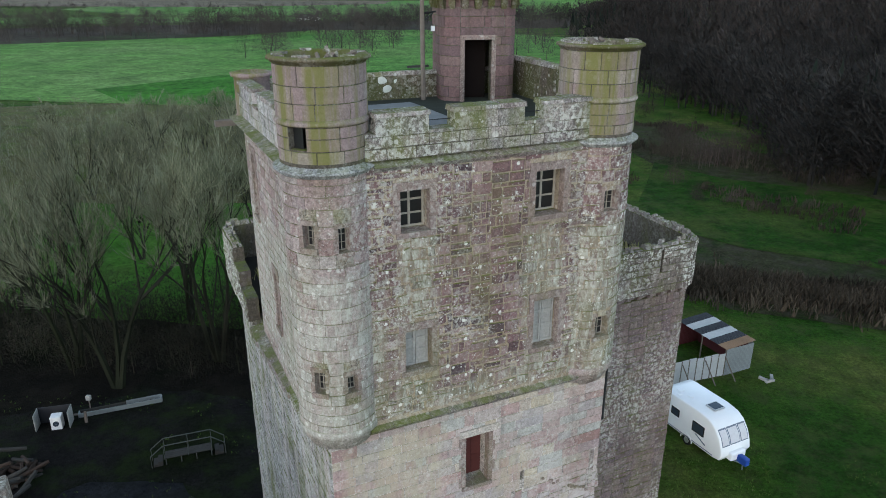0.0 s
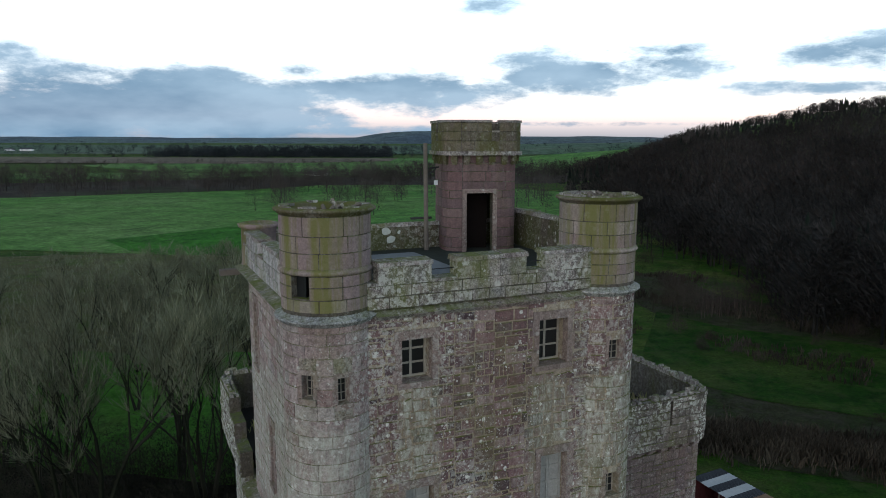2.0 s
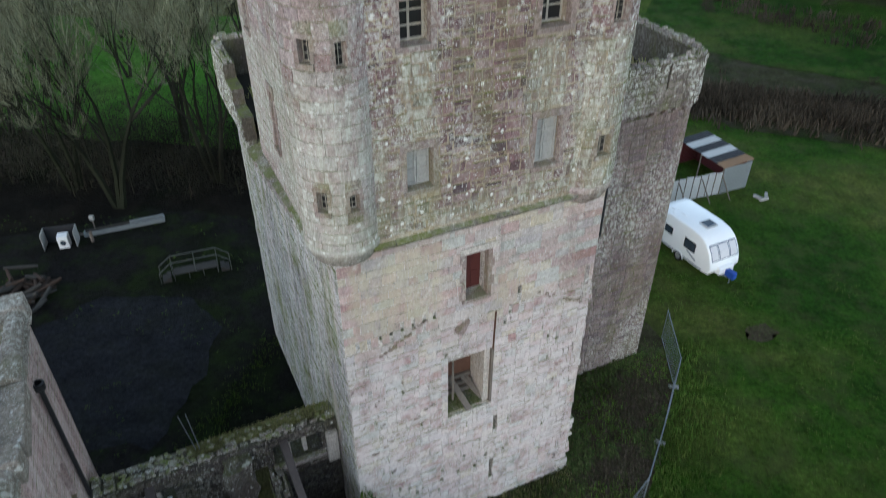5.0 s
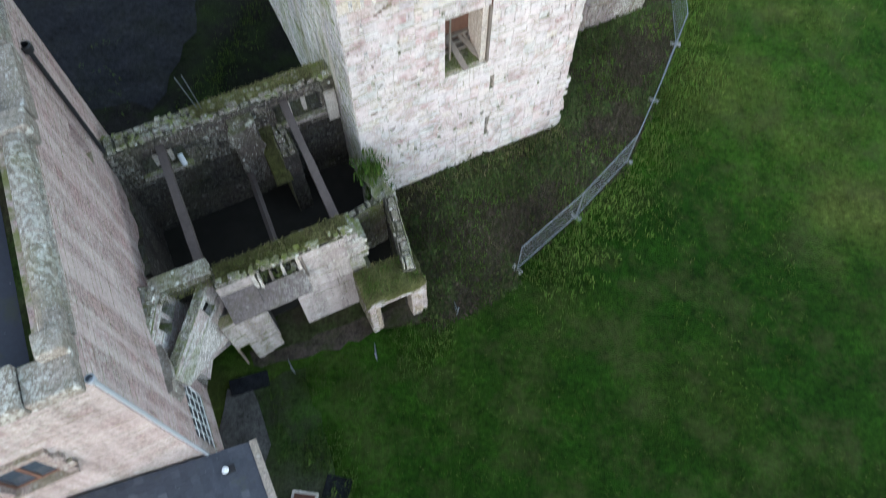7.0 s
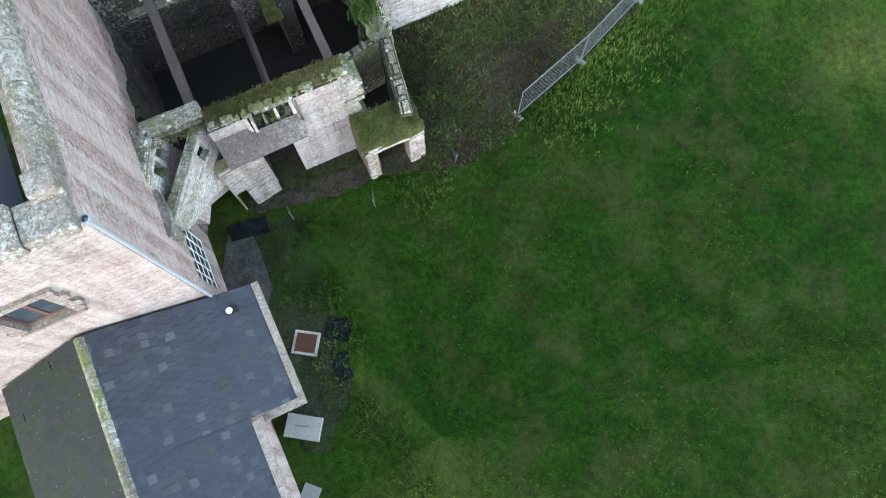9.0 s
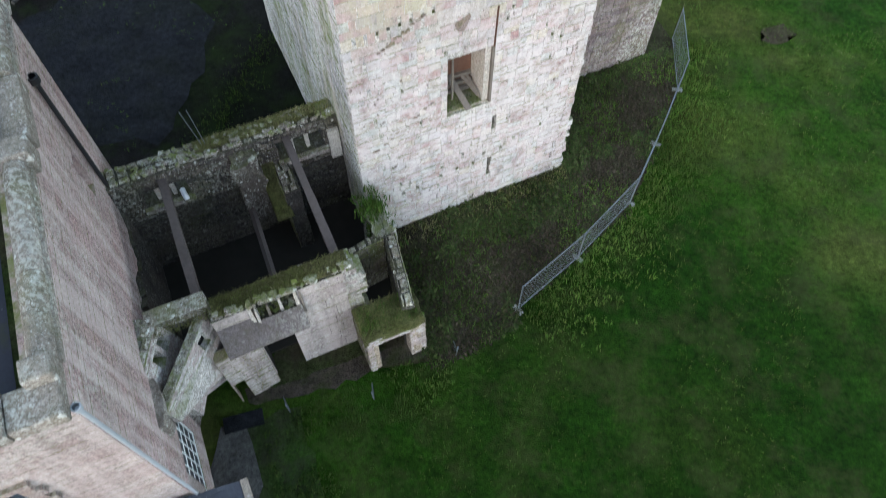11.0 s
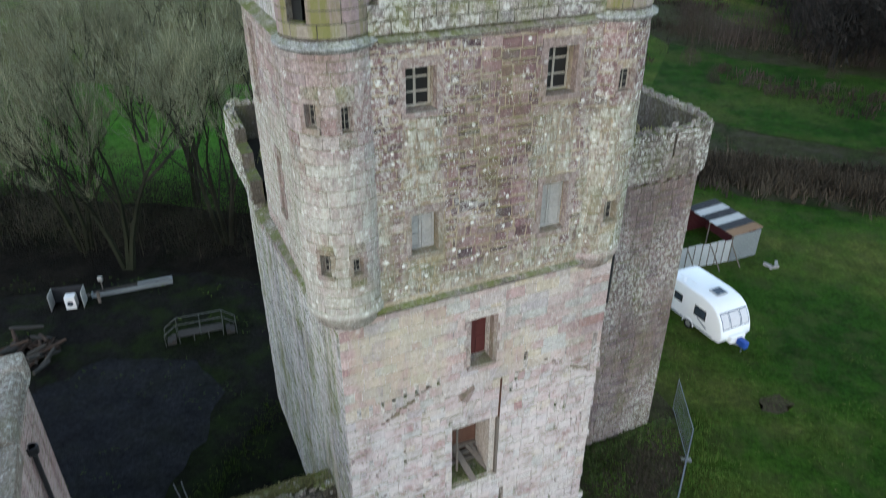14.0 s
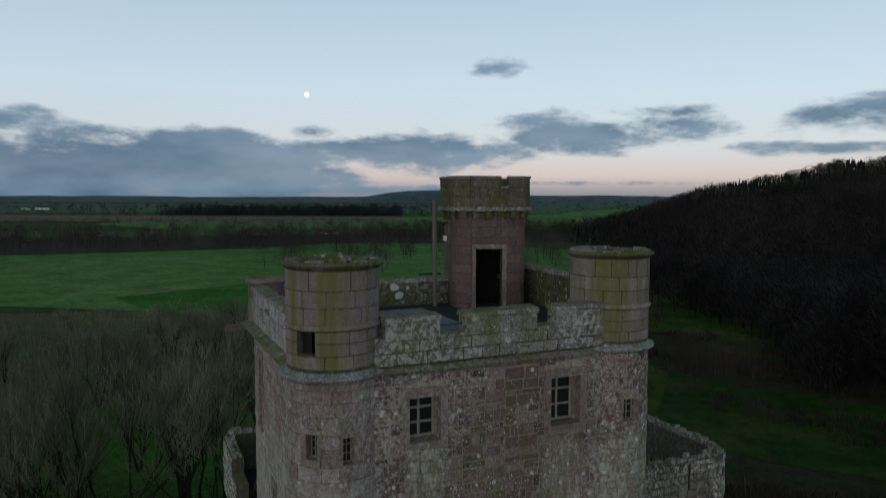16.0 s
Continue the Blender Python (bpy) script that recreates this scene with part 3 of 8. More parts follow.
M_SHRUB = leaf_mat("purple_brown_shrub", [(0.055, 0.04, 0.038), (0.075, 0.055, 0.05), (0.04, 0.034, 0.028), (0.10, 0.078, 0.066)])
M_TUFT = leaf_mat("grass_tufts", [(0.2185, 0.23, 0.069), (0.2875, 0.2702, 0.115), (0.161, 0.207, 0.0517), (0.3335, 0.299, 0.161)])
M_HERB = leaf_mat("green_herbage", [(0.078, 0.182, 0.026), (0.117, 0.234, 0.039), (0.065, 0.13, 0.0234), (0.156, 0.221, 0.052)])
M_NETTLE = leaf_mat("nettle_leaves", [(0.045, 0.075, 0.022), (0.07, 0.115, 0.032), (0.03, 0.05, 0.016), (0.13, 0.17, 0.055), (0.075, 0.075, 0.035)])
M_DEADLEAF = leaf_mat("dead_leaves", [(0.07, 0.052, 0.036), (0.045, 0.035, 0.027), (0.13, 0.10, 0.072), (0.05, 0.055, 0.026)])
M_BRAMBLE = leaf_mat("bramble_thicket", [(0.036, 0.033, 0.027), (0.026, 0.028, 0.018), (0.05, 0.042, 0.034), (0.02, 0.025, 0.014)])

# ---- building helpers ----


def mesh_data(name, V, F, mat, smooth=False):
    me = bpy.data.meshes.new(name)
    me.from_pydata([tuple(v) for v in V], [], F)
    me.materials.append(mat)
    if smooth:
        for p in me.polygons:
            p.use_smooth = True
    me.update()
    return me


def piece(name, V, F, mat, parent=None, label="", smooth=False, kind=""):
    """One mesh object from vertices and faces, under a thing or a part."""
    ob = new(name, mesh_data(name, V, F, mat, smooth))
    if parent:
        ob.parent = parent
    return tagged(ob, label, kind=kind)


def part(name, bm, mat, parent=None, label="", smooth=False):
    me = bpy.data.meshes.new(name)
    bmesh.ops.recalc_face_normals(bm, faces=bm.faces)
    bm.to_mesh(me)
    bm.free()
    me.materials.append(mat)
    if smooth:
        for p in me.polygons:
            p.use_smooth = True
    ob = new(name, me)
    if parent:
        ob.parent = parent
    return tagged(ob, label)


def thing(name, m, label, category, group="", kind=""):
    ob = new(name)
    ob.matrix_basis = m
    return tagged(ob, label, category, group, kind)


def hexa(V, F, pts):
    """A box from eight corners: lower ring of four, then upper ring of four."""
    b = len(V)
    V.extend(pts)
    F.extend([(b, b + 3, b + 2, b + 1), (b + 4, b + 5, b + 6, b + 7), (b, b + 1, b + 5, b + 4), (b + 1, b + 2, b + 6, b + 5), (b + 2, b + 3, b + 7, b + 6), (b + 3, b, b + 4, b + 7)])


def box(V, F, x0, x1, y0, y1, z0, z1):
    hexa(V, F, [(x0, y0, z0), (x1, y0, z0), (x1, y1, z0), (x0, y1, z0), (x0, y0, z1), (x1, y0, z1), (x1, y1, z1), (x0, y1, z1)])


def boxf(V, F, f, s0, s1, z0, z1, d0, d1):
    """A box in a wall's own directions: along s, up z, out d."""
    hexa(V, F, [f(s0, z0, d1), f(s1, z0, d1), f(s1, z0, d0), f(s0, z0, d0), f(s0, z1, d1), f(s1, z1, d1), f(s1, z1, d0), f(s0, z1, d0)])


def bevelled(x0, x1, y0, y1, z0, z1, w=0.02, seg=2):
    bm = bmesh.new()
    bmesh.ops.create_cube(bm, size=1.0)
    for v in bm.verts:
        v.co = Vector(((x0 + x1) / 2 + v.co.x * (x1 - x0), (y0 + y1) / 2 + v.co.y * (y1 - y0), (z0 + z1) / 2 + v.co.z * (z1 - z0)))
    bmesh.ops.bevel(bm, geom=bm.edges[:], offset=w, segments=seg, affect="EDGES", profile=0.6)
    return bm


def tube(V, F, pts, radii, n=6, cap=True):
    """A tapered tube along points."""
    b = len(V)
    pts = [Vector(p) for p in pts]
    for i, p in enumerate(pts):
        d = (pts[min(i + 1, len(pts) - 1)] - pts[max(i - 1, 0)]).normalized()
        a = d.cross(Vector((0, 0, 1)) if abs(d.z) < 0.9 else Vector((1, 0, 0))).normalized()
        c = d.cross(a)
        r = radii[i] if isinstance(radii, (list, tuple)) else radii
        for k in range(n):
            t = 2 * math.pi * k / n
            V.append(p + a * (r * math.cos(t)) + c * (r * math.sin(t)))
    for i in range(len(pts) - 1):
        for k in range(n):
            F.append((b + i * n + k, b + i * n + (k + 1) % n, b + (i + 1) * n + (k + 1) % n, b + (i + 1) * n + k))
    if cap:
        F.append(tuple(b + k for k in range(n))[::-1])
        F.append(tuple(b + (len(pts) - 1) * n + k for k in range(n)))


def lathe(V, F, cx, cy, prof, n=40, a0=0.0, a1=2 * math.pi):
    """A turned body from (radius, height) pairs."""
    b = len(V)
    full = abs(a1 - a0 - 2 * math.pi) < 1e-6
    m = n if full else n + 1
    for r, z in prof:
        for k in range(m):
            t = a0 + (a1 - a0) * k / n
            V.append((cx + r * math.cos(t), cy + r * math.sin(t), z))
    for i in range(len(prof) - 1):
        for k in range(n):
            j = (k + 1) % m
            F.append((b + i * m + k, b + i * m + j, b + (i + 1) * m + j, b + (i + 1) * m + k))


def shell(f, s0, s1, z0, z1, holes, thick, step=99.0):
    """A wall of real thickness with openings right through it."""
    ss = {s0, s1}
    zs = {z0, z1}
    for h in holes:
        ss |= {h[0], h[1]}
        zs |= {h[2], h[3]}
    n = max(1, int(math.ceil((s1 - s0) / step)))
    ss |= {s0 + (s1 - s0) * i / n for i in range(n + 1)}
    ss = sorted(s for s in ss if s0 <= s <= s1)
    zs = sorted(z for z in zs if z0 <= z <= z1)
    V, F = [], []

    def solid(i, j):
        if i < 0 or j < 0 or i >= len(ss) - 1 or j >= len(zs) - 1:
            return False
        s, z = (ss[i] + ss[i + 1]) / 2, (zs[j] + zs[j + 1]) / 2
        return not any(h[0] < s < h[1] and h[2] < z < h[3] for h in holes)

    def quad(*p):
        b = len(V)
        V.extend(p)
        F.append((b, b + 1, b + 2, b + 3))

    for i in range(len(ss) - 1):
        for j in range(len(zs) - 1):
            if not solid(i, j):
                continue
            a, b, c, d = ss[i], ss[i + 1], zs[j], zs[j + 1]
            quad(f(a, c, 0), f(b, c, 0), f(b, d, 0), f(a, d, 0))
            quad(f(a, d, -thick), f(b, d, -thick), f(b, c, -thick), f(a, c, -thick))
            if not solid(i - 1, j):
                quad(f(a, c, -thick), f(a, c, 0), f(a, d, 0), f(a, d, -thick))
            if not solid(i + 1, j):
                quad(f(b, c, 0), f(b, c, -thick), f(b, d, -thick), f(b, d, 0))
            if not solid(i, j - 1):
                quad(f(a, c, -thick), f(b, c, -thick), f(b, c, 0), f(a, c, 0))
            if not solid(i, j + 1):
                quad(f(a, d, 0), f(b, d, 0), f(b, d, -thick), f(a, d, -thick))
    return V, F


def courses(rng, s0, s1, z0, z1, holes, ch, cw, snap=()):
    """Rectangles of coursed masonry, broken by the openings."""
    out = []
    z = z0
    while z < z1 - 0.02:
        h = rng.uniform(*ch)
        if z1 - z - h < ch[0] * 0.6:
            h = z1 - z
        for q in snap:
            if z + 0.1 < q < z + h + 0.1:
                h = q - z
        spans = [(s0, s1)]
        for a, b, c, d in holes:
            if min(d, z + h) - max(c, z) > 0.02:
                spans = [q for p in spans for q in ((p[0], min(p[1], a)), (max(p[0], b), p[1])) if q[1] - q[0] > 0.05]
        for a, b in spans:
            s = a
            while s < b - 0.01:
                w = rng.uniform(*cw)
                if rng.random() < 0.12:
                    w *= 0.5
                if b - s - w < cw[0] * 0.7:
                    w = b - s
                if w > cw[1] * 1.5:
                    w *= 0.5
                out.append((s, s + w, z, z + h))
                s += w
        z += h
    return out


def rubble(rng, s0, s1, z0, z1, holes, ch, cw):
    """Random rubble: narrow uprights of stones, each with beds of its own, whose sides wander."""
    edges = [s0]
    while edges[-1] < s1 - 0.02:
        w = rng.uniform(0.45, 1.2)
        edges.append(s1 if s1 - edges[-1] - w < 0.4 else edges[-1] + w)
    inner = set(edges[1:-1])

    def wander(s, z):
        return s + 0.11 * noise.noise(Vector((s * 3.1, z * 2.3, 5))) if s in inner else s

    out = []
    for p, q in zip(edges, edges[1:]):
        for a, b, c, d in courses(rng, p, q, z0, z1, holes, ch, cw):
            z = (c + d) / 2
            out.append((wander(a, z), wander(b, z), c, d))
    return out


STONE_UNITS = {}


def stone_unit(mat, i):
    """A few hewn block shapes, one metre each way, shared by all single stones."""
    key = (mat.name, i)
    if key not in STONE_UNITS:
        rng = random.Random(40 + i)
        V = []
        for y, e in ((0.15, 0.0), (-0.55, 0.02), (-1.0, 0.09)):
            for x, z in ((-0.5, -0.5), (0.5, -0.5), (0.5, 0.5), (-0.5, 0.5)):
                q = e + (rng.uniform(0, 0.05) if e else 0)
                V.append((x * (1 - 2 * q), y * rng.uniform(0.85, 1.0), z * (1 - 2 * q)))
        F = []
        for r in (0, 4):
            F += [(r, r + 1, r + 5, r + 4), (r + 1, r + 2, r + 6, r + 5), (r + 2, r + 3, r + 7, r + 6), (r + 3, r, r + 4, r + 7)]
        F.append((8, 9, 10, 11))
        STONE_UNITS[key] = mesh_data("stone", V, F, mat)
    return STONE_UNITS[key]


def masonry(rng, f, rects, mat, parent, proud=(0.012, 0.04), gap=0.018, single=None, curved=False, name="stonework", rough=0.012):
    """Stones with edges of their own over a recessed mortar bed. single: the stretch (s0, s1, z0, z1) whose stones are objects."""
    V, F = [], []
    count = 0
    for a, b, c, d in rects:
        out = rng.uniform(*proud)
        if single and count < 300 and single[0] <= a and b <= single[1] and single[2] <= c and d <= single[3]:
            s, z = (a + b) / 2, (c + d) / 2
            ob = new("stone", stone_unit(mat, rng.randrange(8)))
            x = (f(s + 0.01, z, 0) - f(s - 0.01, z, 0)).normalized()
            y = -(f(s, z, 0.1) - f(s, z, 0)).normalized()
            m = Matrix((x, y, Vector((0, 0, 1)))).transposed().to_4x4()
            ob.parent = parent
            ob.matrix_basis = Matrix.Translation(f(s, z, 0)) @ m @ Matrix.Rotation(rng.uniform(-0.012, 0.012), 4, "Y") @ Matrix.Diagonal((b - a - gap, out + 0.012, d - c - gap, 1))
            count += 1
            continue
        g = gap / 2
        j = lambda: rng.uniform(-rough, rough)
        n = max(2, math.ceil((b - a) / 0.13)) if curved else 1
        e = min(0.014, 0.5 * out + 0.003)
        base = len(V)
        aa, bb, cc, dd = a + g, b - g, c + g, d - g
        k = [(j(), j()) for _ in range(4)]
        lo, hi = [], []
        for i in range(n + 1):
            t = i / n
            s = aa + (bb - aa) * t
            q = (k[0][0] * (1 - t) + k[1][0] * t, k[0][1] * (1 - t) + k[1][1] * t)
            w = (k[3][0] * (1 - t) + k[2][0] * t, k[3][1] * (1 - t) + k[2][1] * t)
            si = e * (1 if i == 0 else -1 if i == n else 0)
            V += [f(s + q[0], cc + q[1], -0.015), f(s + q[0] + si, cc + q[1] + e, out), f(s + w[0] + si, dd + w[1] - e, out), f(s + w[0], dd + w[1], -0.015)]
        for i in range(n):
            p = base + 4 * i
            F += [(p, p + 4, p + 5, p + 1), (p + 1, p + 5, p + 6, p + 2), (p + 2, p + 6, p + 7, p + 3)]
        F += [(base, base + 1, base + 2, base + 3), (base + 4 * n + 3, base + 4 * n + 2, base + 4 * n + 1, base + 4 * n)]
    if V:
        piece(name, V, F, mat, parent, kind="stuff")


def surround(rng, f, hole, mat, parent, w=0.16, d=0.03, sill=True, lintel=0.22, name="surround"):
    """Dressed stones round an opening: long-and-short jambs, lintel and sill."""
    s0, s1, z0, z1 = hole
    n = max(2, int((z1 - z0) / 0.32))
    for side in (0, 1):
        for i in range(n):
            V, F = [], []
            a = z0 + (z1 - z0) * i / n + 0.005
            b = z0 + (z1 - z0) * (i + 1) / n - 0.005
            q = w * (1.0 if (i + side) % 2 else 1.5)
            if side == 0:
                boxf(V, F, f, s0 - q, s0 + 0.005, a, b, -0.2, d + rng.uniform(-0.006, 0.006))
            else:
                boxf(V, F, f, s1 - 0.005, s1 + q, a, b, -0.2, d + rng.uniform(-0.006, 0.006))
            piece("jamb_stone", V, F, mat, parent)
    V, F = [], []
    boxf(V, F, f, s0 - w * 1.2, s1 + w * 1.2, z1 - 0.004, z1 + lintel, -0.2, d + 0.008)
    piece("lintel", V, F, mat, parent)
    if sill:
        V, F = [], []
        boxf(V, F, f, s0 - w * 0.8, s1 + w * 0.8, z0 - 0.13, z0 + 0.004, -0.3, d + 0.05)
        piece("sill", V, F, mat, parent)


def casement(f, hole, parent, cols, rows, depth=0.24, frame=0.05, bar=0.028, mat=None, pane=None, name="window", label=""):
    """A timber window set back in its opening, with bars and panes."""
    s0, s1, z0, z1 = hole
    mat = mat or M_FRAME
    V, F = [], []
    boxf(V, F, f, s0, s0 + frame, z0, z1, -depth - 0.06, -depth)
    boxf(V, F, f, s1 - frame, s1, z0, z1, -depth - 0.06, -depth)
    boxf(V, F, f, s0 + frame, s1 - frame, z0, z0 + frame, -depth - 0.06, -depth)
    boxf(V, F, f, s0 + frame, s1 - frame, z1 - frame, z1, -depth - 0.06, -depth)
    win = piece(name, V, F, mat, parent, label)
    for i in range(1, cols):
        V, F = [], []
        s = s0 + (s1 - s0) * i / cols
        boxf(V, F, f, s - bar, s + bar, z0 + frame, z1 - frame, -depth - 0.05, -depth - 0.008)
        piece("mullion", V, F, mat, win)
    for i in range(1, rows):
        V, F = [], []
        z = z0 + (z1 - z0) * i / rows
        boxf(V, F, f, s0 + frame, s1 - frame, z - bar * 0.8, z + bar * 0.8, -depth - 0.045, -depth - 0.012)
        piece("glazing_bar", V, F, mat, win)
    V, F = [], []
    boxf(V, F, f, s0 + 0.01, s1 - 0.01, z0 + 0.01, z1 - 0.01, -depth - 0.04, -depth - 0.032)
    piece("pane", V, F, pane or M_GLASS, win)
    return win


def flat(ax, ay, bx, by):
    """A wall plane from a to b; out is to the right of that way."""
    d = Vector((bx - ax, by - ay, 0)).normalized()
    n = Vector((d.y, -d.x, 0))
    o = Vector((ax, ay, 0))
    return lambda s, z, e: o + d * s + n * e + Vector((0, 0, z))


def round_wall(cx, cy, r):
    """A round wall: s runs along the arc, anticlockwise from the plus x side."""
    return lambda s, z, e: Vector((cx + (r + e) * math.cos(s / r), cy + (r + e) * math.sin(s / r), z))


def ring_course(name, cx, cy, prof, mat, parent, n=48, a0=0.0, a1=2 * math.pi, label="", smooth=True):
    V, F = [], []
    lathe(V, F, cx, cy, prof, n, a0, a1)
    return piece(name, V, F, mat, parent, label, smooth)


def jagged_top(rng, f, s0, s1, z, thick, mat, parent, name="wall_head", h=0.22, kind="stuff"):
    """Loose uneven stones along a broken wall top."""
    V, F = [], []
    s = s0
    while s < s1 - 0.05:
        w = min(rng.uniform(0.2, 0.5), s1 - s)
        d = 0.0
        while d < thick - 0.05:
            q = min(rng.uniform(0.2, 0.4), thick - d)
            t = z + rng.uniform(0.02, h)
            e = rng.uniform(0.01, 0.05)
            p = [f(s + e, z - 0.1, -d - e), f(s + w - e, z - 0.1, -d - e), f(s + w - e, z - 0.1, -d - q + e), f(s + e, z - 0.1, -d - q + e)]
            g = 0.03
            p += [f(s + e + g, t + rng.uniform(-0.03, 0.03), -d - e - g), f(s + w - e - g, t + rng.uniform(-0.03, 0.03), -d - e - g), f(s + w - e - g, t + rng.uniform(-0.03, 0.03), -d - q + e + g), f(s + e + g, t + rng.uniform(-0.03, 0.03), -d - q + e + g)]
            hexa(V, F, p)
            d += q
        s += w
    return piece(name, V, F, mat, parent, kind=kind)


def tufts(rng, spots, mat, name, label, category, size=(0.08, 0.25), blades=7, parent=None):
    """Grass blades at points (Vector), one joined object."""
    V, F = [], []
    for p in spots:
        for _ in range(blades):
            a = rng.uniform(0, 6.283)
            h = rng.uniform(*size)
            w = h * rng.uniform(0.05, 0.11)
            q = p + Vector((rng.uniform(-1, 1), rng.uniform(-1, 1), 0)) * size[1] * 0.5
            lean = Vector((rng.uniform(-1, 1), rng.uniform(-1, 1), 0)) * h * 0.5
            x = Vector((math.cos(a), math.sin(a), 0)) * w
            b = len(V)
            V += [q - x, q + x, q + lean * 0.4 + x * 0.7 + Vector((0, 0, h * 0.6)), q + lean * 0.4 - x * 0.7 + Vector((0, 0, h * 0.6)), q + lean + Vector((0, 0, h))]
            F += [(b, b + 1, b + 2, b + 3), (b + 3, b + 2, b + 4)]
    ob = piece(name, V, F, mat, parent, label, kind="stuff")
    if not parent:
        tagged(ob, category=category)
    return ob

# ---- the tower house ----
CX, CY, CA = -2.81, 15.18, 25.0
CASTLE = pose(CX, CY, 0, 0, 0, CA)


def at(u, v, z=0.0, turn=0.0):
    return CASTLE @ pose(u, v, z, 0, 0, turn)


castle = thing("castle_tower", CASTLE, "ruinous red sandstone tower house with round turrets and crenellated parapet", "castle")
rng = random.Random(7)

U0, U1 = -0.1, 8.72
HOLES_LOW = [(3.86, 4.62, 11.05, 12.78), (3.3, 5.0, 5.9, 8.6), (5.15, 5.33, 4.35, 5.1), (5.09, 5.26, 1.5, 2.65), (5.78, 5.92, 10.62, 10.95), (8.38, 8.56, 9.5, 10.9)]
for i in range(8):
    HOLES_LOW.append((0.25 + i * 0.36, 0.36 + i * 0.36, 10.42 + 0.035 * i, 10.56 + 0.035 * i))
for i, (a, b) in enumerate(((1.4, 2.25), (2.0, 2.3), (3.0, 2.5), (3.7, 2.6), (4.4, 2.55), (0.7, 4.3), (0.75, 6.0), (0.5, 8.3), (4.85, 2.95), (5.6, 2.95))):
    HOLES_LOW.append((a, a + 0.13, b, b + 0.16))

for i in range(46):
    a, b = rng.uniform(0.3, 8.3), rng.uniform(0.6, 10.0)
    w, h = rng.uniform(0.05, 0.13), rng.uniform(0.06, 0.17)
    if not any(a < q[1] + 0.25 and a + w > q[0] - 0.25 and b < q[3] + 0.25 and b + h > q[2] - 0.25 for q in HOLES_LOW):
        HOLES_LOW.append((a, a + w, b, b + h))
f_low = flat(0, 0, 1, 0)
V, F = shell(f_low, U0, U1, -0.4, 13.95, HOLES_LOW, 1.1)
front_low = piece("front_wall", V, F, M_MORTAR_PALE, castle, "pink and grey sandstone rubble wall with putlog holes")
masonry(rng, f_low, courses(rng, U0, U1, 10.25, 13.95, HOLES_LOW, (0.26, 0.42), (0.3, 1.0)), M_LOWER, front_low, single=(2.4, 7.2, 10.3, 13.95), gap=0.009, rough=0.006, proud=(0.002, 0.012))
masonry(rng, f_low, rubble(rng, U0, U1, -0.3, 10.25, HOLES_LOW, (0.16, 0.4), (0.2, 0.7)), M_LOWER, front_low, gap=0.016, rough=0.022, proud=(0.002, 0.026))
# ragged quoins where the corner has been robbed
z = -0.2
while z < 10.2:
    h = rng.uniform(0.2, 0.42)
    w = rng.uniform(-0.06, 0.16) + (0.1 if z < 3 else 0.0)
    V, F = [], []
    hexa(V, F, [(U1 - 0.3, 0.005, z), (U1 + w, 0.02, z), (U1 + w, 0.5, z), (U1 - 0.3, 0.5, z), (U1 - 0.28, -0.012, z + h - 0.02), (U1 + w - 0.03, 0.0, z + h - 0.02), (U1 + w - 0.03, 0.5, z + h - 0.02), (U1 - 0.28, 0.5, z + h - 0.02)])
    piece("quoin", V, F, M_LOWER, front_low)
    z += h
# scars of a lost roof: broken stones along sloping lines
for a, b, c, d in ((0.95, 9.76, 2.65, 10.82), (0.18, 5.14, 2.84, 6.98), (6.52, 10.36, 8.6, 9.2)):
    n = int(math.hypot(c - a, d - b) / 0.16)
    for i in range(n):
        if rng.random() < 0.3:
            continue
        q = i / n
        x, z = a + (c - a) * q + rng.uniform(-0.03, 0.03), b + (d - b) * q + rng.uniform(-0.05, 0.05)
        V, F = [], []
        boxf(V, F, f_low, x, x + rng.uniform(0.08, 0.18), z, z + rng.uniform(0.04, 0.09), -0.02, rng.uniform(0.03, 0.07))
        piece("roof_scar_stone", V, F, M_DRESS, front_low)
# other lower walls
f_left = flat(-0.12, 13.6, U0, 0)
V, F = shell(f_left, 0, 13.6, -0.4, 13.4, [(1.6, 1.75, 8.0, 9.2), (4.3, 4.45, 9.5, 10.4), (7.6, 7.75, 4.0, 5.0), (8.6, 8.72, 9.8, 10.6)], 1.1)
left_low = piece("side_wall", V, F, M_SIDE, castle, "pale grey sandstone side wall streaked with algae")
masonry(rng, f_left, courses(rng, 0, 13.6, -0.3, 13.4, [(1.6, 1.75, 8.0, 9.2), (4.3, 4.45, 9.5, 10.4), (7.6, 7.75, 4.0, 5.0), (8.6, 8.72, 9.8, 10.6)], (0.2, 0.34), (0.3, 0.7)), M_SIDE, left_low)
f_right = flat(U1, 0, U1, 4.3)
V, F = shell(f_right, 0, 4.3, -0.4, 13.95, [], 1.1)
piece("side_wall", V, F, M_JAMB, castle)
f_back = flat(16.0, 13.6, -0.12, 13.6)
V, F = shell(f_back, 0, 16.12, -0.4, 13.4, [], 1.1)
piece("rear_wall", V, F, M_SIDE, castle)

# the wing that stands back to one side
f_jamb = flat(U1, 4.3, 16.0, 4.3)
V, F = shell(f_jamb, 0, 7.28, -0.4, 13.4, [], 1.0)
jamb = piece("wing_wall", V, F, M_DARKJOINT, castle, "dark weathered sandstone rubble wall of the wing")
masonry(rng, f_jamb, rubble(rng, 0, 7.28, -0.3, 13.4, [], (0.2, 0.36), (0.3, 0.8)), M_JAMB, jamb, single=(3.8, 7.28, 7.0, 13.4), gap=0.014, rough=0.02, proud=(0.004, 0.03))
f_jr = flat(16.0, 4.3, 16.0, 13.6)
